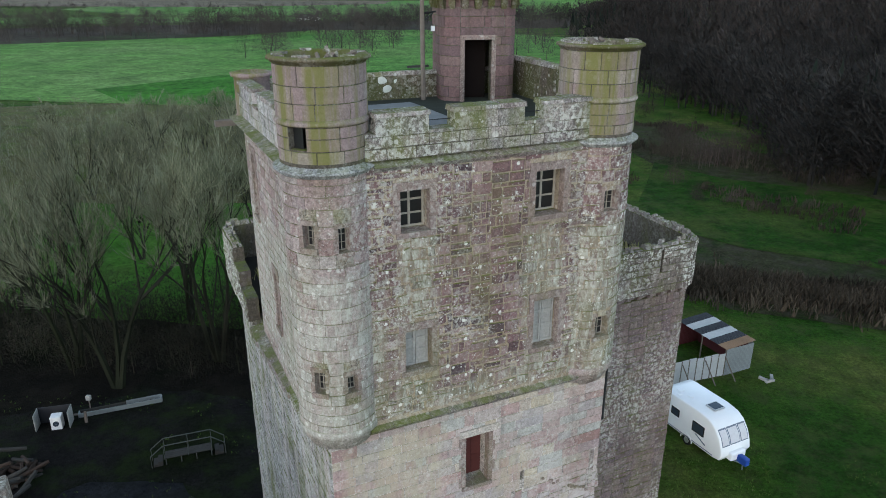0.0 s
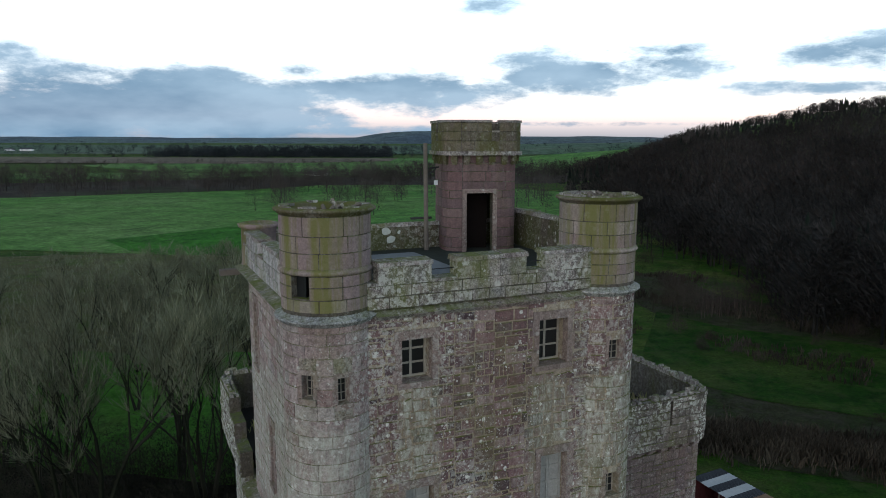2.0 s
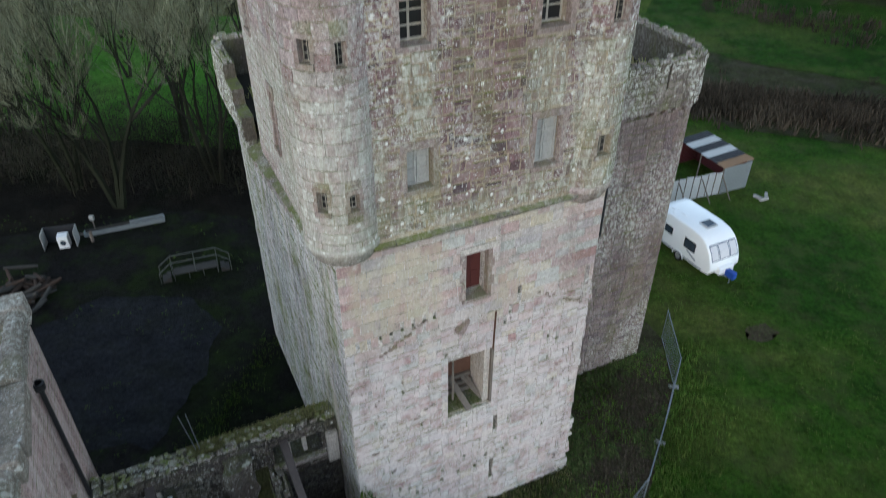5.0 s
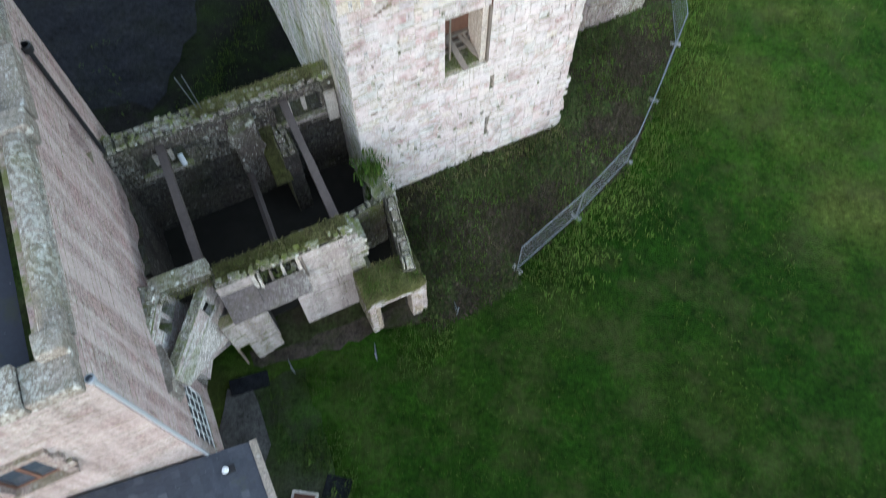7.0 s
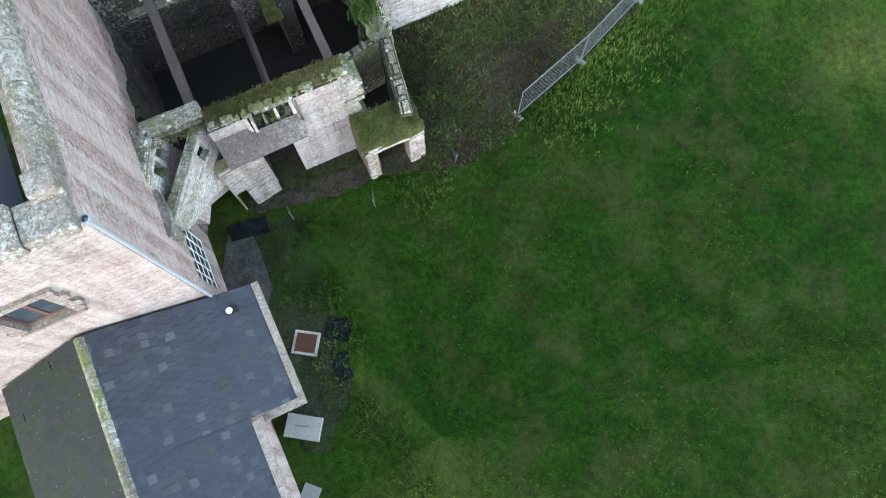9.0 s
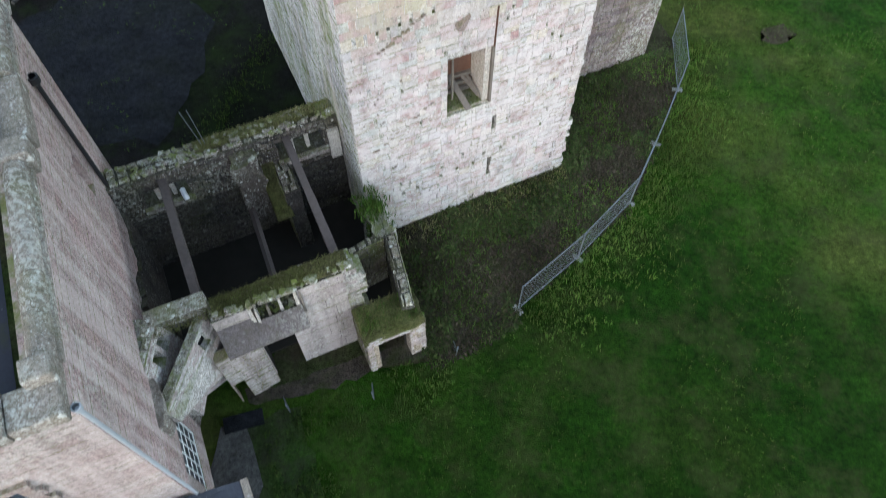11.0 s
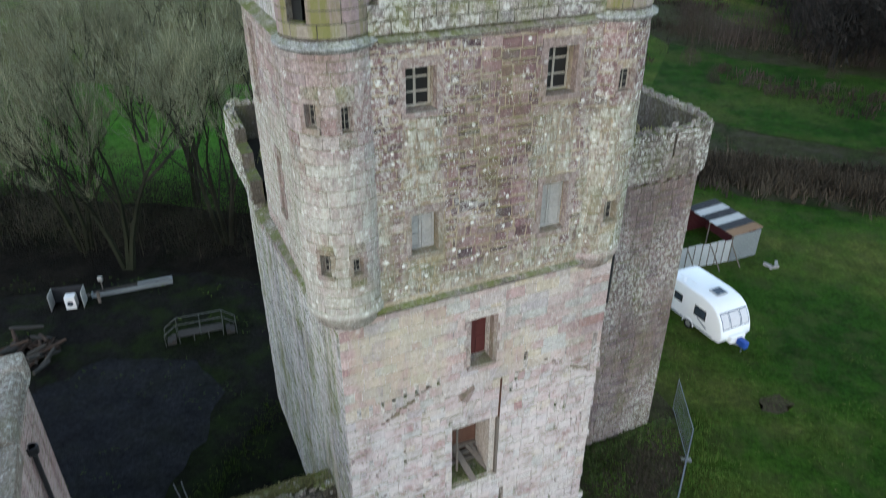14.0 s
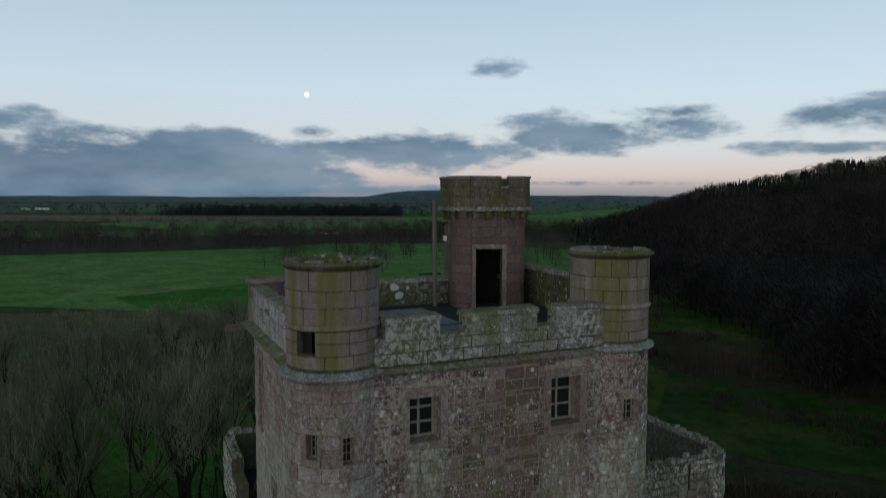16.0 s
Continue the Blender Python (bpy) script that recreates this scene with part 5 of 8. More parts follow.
piece("roof_deck", V, F, M_DECK, castle, "dark damp roof deck")
for i, (u, z, w, h) in enumerate(((4.28, 21.98, 0.17, 0.13), (4.45, 21.7, 0.16, 0.13), (4.75, 21.95, 0.05, 0.06))):
    bm = bmesh.new()
    bmesh.ops.create_uvsphere(bm, u_segments=14, v_segments=8, radius=1.0)
    for v in bm.verts:
        v.co = Vector((u + v.co.x * w, 7.25 + v.co.y * 0.02, z + v.co.z * h))
        v.co += noise.noise_vector(v.co * 9) * Vector((0.05, 0.0, 0.05))
    part("lichen_patch", bm, M_LICHEN, castle, "round white lichen patch")
V, F = [], []
hexa(V, F, [(1.6, 2.2, 21.34), (5.0, 2.2, 21.34), (5.0, 6.0, 21.34), (1.6, 6.0, 21.34), (2.0, 2.6, 21.5), (4.6, 2.6, 21.5), (4.6, 5.6, 21.5), (2.0, 5.6, 21.5)])
piece("roof_hatch", V, F, M_LEAD, castle, "low dark felted roof hatch")
V, F = [], []
boxf(V, F, flat(-1.2, 7.0, -0.3, 7.0), 0, 0.85, 20.93, 21.1, -0.25, 0.0)
piece("projecting_beam", V, F, M_TIMBER, castle, "weathered beam end jutting from the wall head")
# wire across the gaps between merlons
V, F = [], []
tube(V, F, [(2.68, 0.05, 22.02), (3.38, 0.05, 22.02)], 0.012, 5)
piece("guard_wire", V, F, M_BLACKPIPE, castle)
V, F = [], []
tube(V, F, [(5.28, 0.05, 22.02), (5.87, 0.05, 22.02)], 0.012, 5)
piece("guard_wire", V, F, M_BLACKPIPE, castle)

# cap-house over the stair
CAPX, CAPY, CAPT = 7.5, 7.0, -14.0
hs, cr = 1.25, 0.55
cpath = []
for qx, qy, a in ((1, -1, -90), (1, 1, 0), (-1, 1, 90), (-1, -1, 180)):
    for i in range(4):
        t = math.radians(a + 30 * i)
        cpath.append(((hs - cr) * qx + cr * math.cos(t), (hs - cr) * qy + cr * math.sin(t)))
cpath = [cpath[-1]] + cpath
rot = Matrix.Rotation(math.radians(CAPT), 3, "Z")
loc = [rot @ Vector((*p, 0)) for p in cpath]


def cap_ring(scale):
    """The cap-house plan, grown by so many metres."""
    k = (hs + scale) / hs
    return [(CAPX + p.x * k, CAPY + p.y * k) for p in loc]


def loop_wall(name, off, z0, z1, holes, thick, mat, parent, label="", stones=True, ch=(0.25, 0.36), cw=(0.4, 0.9)):
    f, cum = along(cap_ring(off))
    V, F = shell(f, 0, cum[-1], z0, z1, holes, thick, 0.25)
    ob = piece(name, V, F, M_DARKJOINT, parent, label)
    if stones:
        masonry(rng, f, courses(rng, 0, cum[-1], z0, z1, holes, ch, cw), mat, ob, gap=0.011, proud=(0.009, 0.017), rough=0.004, curved=True)
    return f, cum, ob


_, cumc = along(cap_ring(0.0))
fw = cumc[1]
DOOR = (fw * 0.5 - 0.56, fw * 0.5 + 0.34, 21.3, 23.32)
f_cap, cumc, capwall = loop_wall("cap_house", 0.0, 20.9, 24.56, [DOOR], 0.3, M_CAP, castle, "square stair cap-house with rounded corners")
for name, a, b, c, d in (("door_jamb", DOOR[0] - 0.14, DOOR[0], 21.3, 23.3), ("door_jamb", DOOR[1], DOOR[1] + 0.14, 21.3, 23.3), ("door_lintel", DOOR[0] - 0.14, DOOR[1] + 0.14, 23.302, 23.44)):
    V, F = [], []
    boxf(V, F, f_cap, a, b, c, d, -0.05, 0.06)
    boxf(V, F, f_cap, a + 0.04, b - 0.04, c, d - 0.02, 0.06, 0.085)
    piece(name, V, F, M_DRESS, castle, "moulded stone door surround")
# near-black panel paints the dark of the stair behind the door
V, F = [], []
boxf(V, F, f_cap, DOOR[0], DOOR[1], 21.3, 23.3, -0.9, -0.8)
piece("doorway_back", V, F, M_DOORBACK, castle)
f_c2, cum3 = along(cap_ring(0.12))
n = int(cum3[-1] / 0.42)
for i in range(n):
    s = cum3[-1] * i / n + 0.08
    V, F = [], []
    boxf(V, F, f_c2, s, s + 0.22, 24.34, 24.55, -0.25, 0.0)
    boxf(V, F, f_c2, s + 0.02, s + 0.2, 24.24, 24.34, -0.25, -0.05)
    piece("corbel", V, F, M_CAPTOP, castle)
V, F = [], []
f_c3, cum4 = along(cap_ring(0.22))
for i in range(int(cum4[-1] / 0.25) + 1):
    a, b = i * 0.25, min((i + 1) * 0.25, cum4[-1])
    if b > a:
        V, F = [], []
        boxf(V, F, f_c3, a, b, 24.55, 24.68, -0.5, 0.0)
        piece("string_stone", V, F, M_COPING, castle)
fw4 = along(cap_ring(0.14))[1]
notches = [(fw4[1] * 0.66, fw4[1] * 0.82, 25.3, 26.0), (fw4[-1] - 1.6, fw4[-1] - 1.2, 25.2, 26.0)]
f_c4, cum5, cpar = loop_wall("cap_parapet", 0.14, 24.68, 25.62, notches, 0.22, M_CAPTOP, castle, "crenellated cap-house parapet dark with algae")
V, F = [], []
i = 0.0
while i < cum5[-1] - 0.02:
    b = min(i + 0.25, cum5[-1])
    for q in notches:
        if i < q[0] < b:
            b = q[0]
    if not any(q[0] - 0.01 <= i < q[1] - 0.01 for q in notches):
        boxf(V, F, f_c4, i, b, 25.622, 25.7, -0.26, 0.05)
    else:
        q = [q for q in notches if q[0] - 0.01 <= i < q[1] - 0.01][0]
        b = min(b, q[1])
        boxf(V, F, f_c4, i, b, q[2], q[2] + 0.06, -0.24, 0.04)
    i = b
piece("coping", V, F, M_COPING, castle)
V, F = [], []
hexa(V, F, [(*p, 24.9) for p in [cap_ring(-0.1)[k] for k in (1, 5, 9, 13)]] + [(*p, 25.0) for p in [cap_ring(-0.1)[k] for k in (1, 5, 9, 13)]])
piece("cap_roof", V, F, M_LEAD, castle)
# timber post with brackets and lamp at the cap-house
post = thing("timber_post", at(5.55, 6.75, 21.34), "tall weathered timber post standing on the roof deck", "post")
V, F = [], []
tube(V, F, [(0, 0, 0), (-0.02, 0.02, 3.6)], [0.085, 0.07], 7)
piece("pole", V, F, M_TIMBER, post)
V, F = [], []
tube(V, F, [(0, 0, 2.75), (0.5, 0.1, 2.8)], 0.03, 5)
tube(V, F, [(0, 0, 2.5), (0.4, 0.1, 2.75)], 0.025, 5)
piece("bracket", V, F, M_BLACKPIPE, post)
V, F = [], []
box(V, F, 0.32, 0.42, -0.02, 0.08, 2.2, 2.36)
piece("lamp", V, F, M_PLASTIC, post, "small white lamp housing")
V, F = [], []
box(V, F, -0.5, 0.25, 0.1, 0.2, 1.05, 1.12)
piece("cross_board", V, F, M_OLDPLANK, post)

# ---- ground and landscape ----


def smooth(a, b, x):
    t = max(0.0, min(1.0, (x - a) / (b - a)))
    return t * t * (3 - 2 * t)


# height of the wooded hill's crest, by bearing
CREST = [(10, 0), (13, 5), (16, 15), (19.5, 30), (22.5, 36), (25.5, 42), (28, 50), (31, 52), (40, 50), (60, 42), (110, 0)]


def ground_z(x, y):
    r = math.hypot(x, y)
    az = math.degrees(math.atan2(x, y))
    if not 10 < az < 110:
        return 0.0
    return float(np.interp(az, [c[0] for c in CREST], [c[1] for c in CREST])) * (0.25 * smooth(140, 330, r) + 0.75 * smooth(270, 680, r)) * (1 - 0.3 * smooth(800, 1600, r))


V, F = [], []
rings = [0, 12, 26, 45, 70, 100, 130, 165, 205, 250, 310, 380, 460, 560, 680, 820, 1000, 1250, 1600, 2100, 2800, 3600, 4600]
NA = 120
V.append((0, 0, 0))
for r in rings[1:]:
    for k in range(NA):
        t = 2 * math.pi * k / NA
        x, y = r * math.sin(t), r * math.cos(t)
        V.append((x, y, ground_z(x, y)))
for k in range(NA):
    F.append((0, 1 + (k + 1) % NA, 1 + k))
for i in range(len(rings) - 2):
    for k in range(NA):
        a, b = 1 + i * NA + k, 1 + i * NA + (k + 1) % NA
        F.append((a, b, b + NA, a + NA))
tagged(piece("ground", V, F, M_GRASS, None, "short damp winter grass over level ground", True, "structure"), category="ground")


def patch(name, pts, mat, dz, label, wob=0.0, step=None, seed=0, category="ground"):
    """A level sheet of other ground, with an uneven edge."""
    out = []
    n = len(pts)
    for i in range(n):
        a, b = Vector(pts[i]), Vector(pts[(i + 1) % n])
        m = max(1, int((b - a).length / step)) if step else 1
        for j in range(m):
            p = a.lerp(b, j / m)
            q = noise.noise_vector(Vector((p.x / (step or 1) * 0.9, p.y / (step or 1) * 0.9, seed)))
            p = p + Vector((q.x, q.y)) * wob
            out.append((p.x, p.y, ground_z(p.x, p.y) + dz))
    bm = bmesh.new()
    bm.faces.new([bm.verts.new(p) for p in out])
    bmesh.ops.triangulate(bm, faces=bm.faces)
    ob = part(name, bm, mat, None, label)
    return tagged(ob, category=category, kind="structure")


patch("field_near", [(-420, 235), (-179, 296), (-101, 342), (-66, 384), (10, 390), (60, 330), (40, 200), (-10, 185), (-55, 150), (-97, 155), (-170, 160), (-420, 120)], M_FIELD, 0.12, "bright green pasture", 3, 25)
patch("field_deep", [(-84, 172), (-62, 198), (30, 225), (36, 205), (-10, 184), (-53, 150), (-70, 154)], M_FIELD_B, 0.22, "deep green pasture strip", 1.5, 14, 2)
patch("field_far", [(-330, 640), (-210, 520), (60, 540), (260, 760), (240, 900), (-60, 905), (-330, 860)], M_FIELD, 0.4, "far green pasture", 8, 60, 3)
patch("field_stubble", [(-620, 930), (-470, 700), (-200, 690), (-60, 780), (-60, 900)], M_STUBBLE, 0.8, "pale stubble field", 8, 60, 4)
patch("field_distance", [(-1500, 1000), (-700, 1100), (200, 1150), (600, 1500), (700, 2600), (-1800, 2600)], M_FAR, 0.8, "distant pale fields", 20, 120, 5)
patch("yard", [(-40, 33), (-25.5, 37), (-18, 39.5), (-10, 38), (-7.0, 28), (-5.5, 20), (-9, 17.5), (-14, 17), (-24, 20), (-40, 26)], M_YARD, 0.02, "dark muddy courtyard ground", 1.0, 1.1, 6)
patch("paddock", [(-110, 62), (-40, 52), (-9, 46), (-6, 70), (-6, 148), (-70, 150), (-130, 140)], M_PADDOCK, 0.012, "green paddock behind the yard", 3, 9, 16)
patch("scrub_floor", [(-125, 95), (-60, 84), (-6, 78), (-4, 150), (-70, 152), (-140, 146)], M_SCRUBWOOD, 0.03, "olive-brown ground of the scrub wood", 5, 8, 19)
patch("belt_floor", [(-460, 240), (-179, 298), (-101, 344), (-66, 386), (10, 392), (110, 420), (110, 490), (-60, 470), (-220, 400), (-460, 330)], M_BELT, 0.1, "leaf litter under the tree belt", 4, 25, 17)
patch("field_middle", [(-460, 420), (-220, 430), (-60, 485), (60, 500), (50, 530), (-220, 512), (-460, 470)], M_FIELD, 0.3, "narrow green pasture behind the trees", 5, 40, 18)
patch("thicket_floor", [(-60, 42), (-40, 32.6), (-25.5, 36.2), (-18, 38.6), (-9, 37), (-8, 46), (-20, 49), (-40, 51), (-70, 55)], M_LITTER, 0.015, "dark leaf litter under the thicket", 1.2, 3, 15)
patch("tarmac", [(-21.5, 27.5), (-19, 30.2), (-14, 30.4), (-11.8, 28), (-11.6, 23.5), (-12.6, 20), (-16, 20), (-20, 22.5)], M_TARMAC, 0.04, "dark damp tarmac patch", 0.6, 0.9, 7)
patch("bank", [(-3.2, 9.2), (0.4, 9.9), (3, 11.9), (5.6, 14.3), (8.1, 17), (11.2, 23.4), (11.6, 26.5), (10.5, 29), (3, 20), (-3, 15.4), (-3.6, 11)], M_SCRUB, 0.03, "bank of dead weeds at the tower foot", 0.35, 1.2, 8)
patch("path", [(-7.1, 7.9), (-5.5, 8.3), (-2.9, 9.1), (-0.4, 10.1), (2.7, 12.1), (2.4, 12.6), (-0.4, 11.0), (-3.0, 9.8), (-5.5, 8.9), (-7.2, 8.6)], M_PATH, 0.045, "trodden muddy strip", 0.3, 0.5, 9)
patch("ruin_weeds", [(-6.5, 8.4), (-3.0, 9.6), (-0.4, 10.8), (2.4, 12.5), (2.4, 14.5), (-1.7, 16.0), (-3.0, 13.5), (-6, 11)], M_SCRUB, 0.038, "weedy ground round the ruin", 0.4, 0.8, 20)
patch("verge", [(-7.1, 7.6), (-5.0, 7.9), (-4.3, 6.2), (-3.6, 3.7), (-3.2, 1.7), (-3.6, -0.5), (-4.6, -0.5), (-6.8, 2.9), (-7.4, 5.8)], M_VERGE, 0.022, "gravelly weed-grown verge", 0.5, 0.6, 21)
patch("scuffed_grass", [(15.9, 26.9), (17.0, 26.6), (17.6, 27.3), (17.2, 28.0), (16.2, 27.9)], M_SCRUB, 0.02, "small scuffed bare patch in the lawn", 0.35, 0.3, 22)
patch("marsh", [(22, 58), (24, 52), (36, 47), (62, 52), (85, 70), (90, 110), (60, 100), (45, 112), (40, 150), (26, 130), (30, 100), (40, 88), (30, 78)], M_MARSH, 0.05, "rough tussocky marsh", 2.5, 7, 10)
patch("meadow_patch", [(26, 88), (31, 100), (38, 92), (52, 84), (62, 66), (46, 58), (30, 66), (22, 74)], M_LAWN, 0.1, "green meadow among the marsh", 1.5, 6, 11)

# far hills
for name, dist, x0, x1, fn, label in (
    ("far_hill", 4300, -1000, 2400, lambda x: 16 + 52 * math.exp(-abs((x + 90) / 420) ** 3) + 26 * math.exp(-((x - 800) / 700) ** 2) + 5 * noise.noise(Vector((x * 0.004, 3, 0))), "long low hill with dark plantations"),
    ("farther_hill", 4650, -4200, 3600, lambda x: 32 + 10 * noise.noise(Vector((x * 0.0011, 7, 0))) + 5 * noise.noise(Vector((x * 0.006, 9, 0))), "faint horizon hills tinted blue for haze"),
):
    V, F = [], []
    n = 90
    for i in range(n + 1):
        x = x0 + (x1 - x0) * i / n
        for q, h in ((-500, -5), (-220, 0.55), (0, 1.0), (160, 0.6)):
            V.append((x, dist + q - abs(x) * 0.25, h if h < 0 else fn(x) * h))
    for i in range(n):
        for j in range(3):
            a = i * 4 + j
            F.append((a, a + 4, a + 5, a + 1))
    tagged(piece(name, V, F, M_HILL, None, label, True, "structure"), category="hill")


# ---- trees ----
def branch(rng, V, F, TV, TF, p, d, length, r, depth, up):
    """One limb with its side limbs; the finest become twig blades."""
    if depth == 0 or r < 0.008:
        for _ in range(6):
            e = (d + Vector((rng.uniform(-1, 1), rng.uniform(-1, 1), rng.uniform(-0.2, 1.2))) * 0.7).normalized() * length * rng.uniform(0.6, 1.5)
            w = e.cross(Vector((rng.uniform(-1, 1), rng.uniform(-1, 1), rng.uniform(-1, 1)))).normalized() * 0.012
            b = len(TV)
            TV.extend([p - w, p + w, p + e])
            TF.append((b, b + 1, b + 2))
        return
    k = 3 if depth > 2 else 2
    pts = [p]
    q, c = p.copy(), d.copy()
    for i in range(k):
        c = (c + Vector((rng.uniform(-1, 1), rng.uniform(-1, 1), rng.uniform(-0.6, 1) + up)) * 0.16).normalized()
        q = q + c * (length / k)
        pts.append(q)
    rad = [r * (1 - 0.5 * i / k) for i in range(k + 1)]
    tube(V, F, pts, rad, 5 if r > 0.06 else 3, False)
    n = rng.choice((3, 4, 4, 5)) if depth > 1 else 4
    for i in range(n):
        t = rng.uniform(0.35, 1.0) if i else 1.0
        j = min(int(t * k), k - 1)
        o = pts[j].lerp(pts[j + 1], t * k - j)
        a = rng.uniform(0, 6.283)
        s = c.cross(Vector((math.cos(a), math.sin(a), 0.3))).normalized()
        nd = (c * rng.uniform(0.8, 1.0) + s * rng.uniform(0.3, 0.62) + Vector((0, 0, up))).normalized()
        branch(rng, V, F, TV, TF, o, nd, length * rng.uniform(0.55, 0.78), rad[-1] * rng.uniform(0.6, 0.85), depth - 1, up)


def bare_tree(seed, h, depth=5, up=0.26, name="bare_tree"):
    rng = random.Random(seed)
    t = thing(name, pose(0, 0, 0), "leafless grey-barked tree with a fine twiggy crown", "tree", "bare trees by the castle")
    V, F, TV, TF = [], [], [], []
    n = rng.choice((3, 3, 4))
    for i in range(n):
        d = Vector((rng.uniform(-0.1, 0.1) + 0.16 * i - 0.2, rng.uniform(-0.15, 0.15), 1)).normalized()
        branch(rng, V, F, TV, TF, Vector((0.2 * i, 0, -0.1)), d, h * 0.34, h * 0.0105, depth, up)
    piece("trunk", V, F, M_BARK, t)
    piece("crown", TV, TF, M_TWIG, t, "fine bare twigs", kind="stuff")
    return t


tr = random.Random(21)
models = [bare_tree(100 + i, h, 5) for i, h in enumerate((21.0, 18.0, 20.0, 16.0))]
spots = [(-21.5, 39.8), (-25.0, 42.5), (-15.4, 43.2), (-19.8, 49.5), (-33.5, 50)]
for i in range(44):
    a = tr.uniform(-40, -9)
    r = 50 + 85 * tr.random() ** 0.7
    spots.append((r * math.sin(math.radians(a)), r * math.cos(math.radians(a))))
for i, (x, y) in enumerate(spots):
    k = tr.uniform(0.36, 0.7)
    m = pose(x, y, -0.05, 0, 0, tr.uniform(0, 360))
    if i < 4:
        models[i].matrix_basis = m
    else:
        models[i % 4].scale = (k, k, k * tr.uniform(0.85, 1.1))
        copy_thing(models[i % 4], m)
for q in models:
    q.scale = (1, 1, 1)


def far_tree(rng, V, F, x, y, z, h, w, n, thick, lift=0.55):
    """A distant leafless tree: stem and a haze of blades."""
    b = len(V)
    V.extend([(x - 0.016 * h, y, z), (x + 0.016 * h, y, z), (x, y, z + h * 0.8)])
    F.append((b, b + 1, b + 2))
    for _ in range(n):
        t = rng.uniform(0.22, 1.0)
        a = rng.uniform(0, 6.283)
        q = w * math.sin(math.pi * min(0.97, 0.12 + t * 0.85)) ** 0.6 * math.sqrt(rng.random())
        px, py, pz = x + q * math.cos(a), y + q * math.sin(a), z + h * t
        l = h * rng.uniform(0.08, 0.2)
        ex, ey, ez = px + l * 0.6 * math.cos(a + rng.uniform(-0.8, 0.8)), py + l * 0.6 * math.sin(a), pz + l * rng.uniform(-0.5, 0.9) * lift * 1.8
        c = rng.uniform(0.5, 1.2) * thick
        b = len(V)
        V.extend([(px - c, py, pz), (px + c, py, pz + c * 0.6), (ex, ey, ez)])
        F.append((b, b + 1, b + 2))


def conifer(rng, V, F, x, y, z, h, w):
    n = 6
    for i in range(4):
        t0, t1 = 0.12 + 0.2 * i, min(1.0, 0.46 + 0.19 * i)
        b = len(V)
        V.append((x + rng.uniform(-0.1, 0.1), y, z + h * t1))
        for k in range(n):
            a = 6.283 * k / n + rng.uniform(-0.4, 0.4)
            r = w * (1 - t0) * rng.uniform(0.65, 1.15)
            V.append((x + r * math.cos(a), y + r * math.sin(a), z + h * (t0 + rng.uniform(-0.05, 0.04))))
        for k in range(n):
            F.append((b, b + 1 + k, b + 1 + (k + 1) % n))


def far_off(x, y):
    """Trees grow lower up on the windy crest."""
    return 1.0 - 0.45 * smooth(350, 620, math.hypot(x, y))


def woods(name, label, spots, mat, kind_fn):
    V, F = [], []
    rng = random.Random(len(name))
    for x, y in spots:
        kind_fn(rng, V, F, x, y, ground_z(x, y))
    tagged(piece(name, V, F, mat, None, label, kind="stuff"), category="woodland")


tr = random.Random(5)
con, dec = [], []
for i in range(4600):
    a = tr.uniform(7.5, 42)
    r = 100 + 640 * tr.random() ** 1.25
    x, y = r * math.sin(math.radians(a)), r * math.cos(math.radians(a))
    edge = 150 - 45 * smooth(16, 30, a) + 12 * noise.noise(Vector((x * 0.03, y * 0.03, 1)))
    if a < 16:
        edge += (16 - a) * 30
    if r < edge or (a < 15 and tr.random() > ((a - 7) / 8) ** 1.5):
        continue
    crest = a > 19 and 560 < r < 720 and noise.noise(Vector((a * 0.6, 0, 6))) > 0.15
    (con if crest or (noise.noise(Vector((x * 0.012, y * 0.012, 4))) > 0.2 and r > edge + 12) else dec).append((x, y))
woods("conifer_wood", "dark conifer plantation on the hillside", con, M_CONIFER, lambda g, V, F, x, y, z: conifer(g, V, F, x, y, z, g.uniform(6, 16) * far_off(x, y), g.uniform(2.0, 3.6) * far_off(x, y)))
woods("winter_wood", "dense dark leafless woodland", [p for p in dec if math.hypot(*p) > 190], M_WOOD, lambda g, V, F, x, y, z: far_tree(g, V, F, x, y, z, g.uniform(8, 15) * far_off(x, y), g.uniform(3.2, 5.4), 170, 0.15, 0.6))
woods("wood_edge", "fine-twigged leafless trees at the wood's edge", [p for p in dec if math.hypot(*p) <= 190], M_WOODEDGE, lambda g, V, F, x, y, z: far_tree(g, V, F, x, y, z, g.uniform(7, 14), g.uniform(2.6, 4.6), 420, 0.085, 0.5))
thick = []
for i in range(980):
    x, y = tr.uniform(-56, -7), tr.uniform(40.5, 50) + abs(tr.gauss(0, 3.5))
    if y > 41 + 0.1 * (x + 10) + 3 * noise.noise(Vector((x * 0.2, 0, 8))):
        thick.append((x, y))
for i in range(160):
    a, r = math.radians(tr.uniform(14, 40)), tr.uniform(98, 150)
    thick.append((r * math.sin(a), r * math.cos(a)))
woods("thicket", "dark bramble and scrub thicket", thick, M_BRAMBLE, lambda g, V, F, x, y, z: far_tree(g, V, F, x, y, z - 0.3, g.uniform(1.0, 3.0), g.uniform(1.0, 2.2), 110, 0.03))
shrub = []
for i in range(420):
    a, r = math.radians(tr.uniform(-42, -5)), tr.uniform(84, 148)
    shrub.append((r * math.sin(a), r * math.cos(a)))
woods("scrub_wood", "pale leafless scrub and saplings", shrub, M_TWIG, lambda g, V, F, x, y, z: far_tree(g, V, F, x, y, z - 0.3, g.uniform(2.5, 6), g.uniform(1.4, 3), 130, 0.03, 0.95))
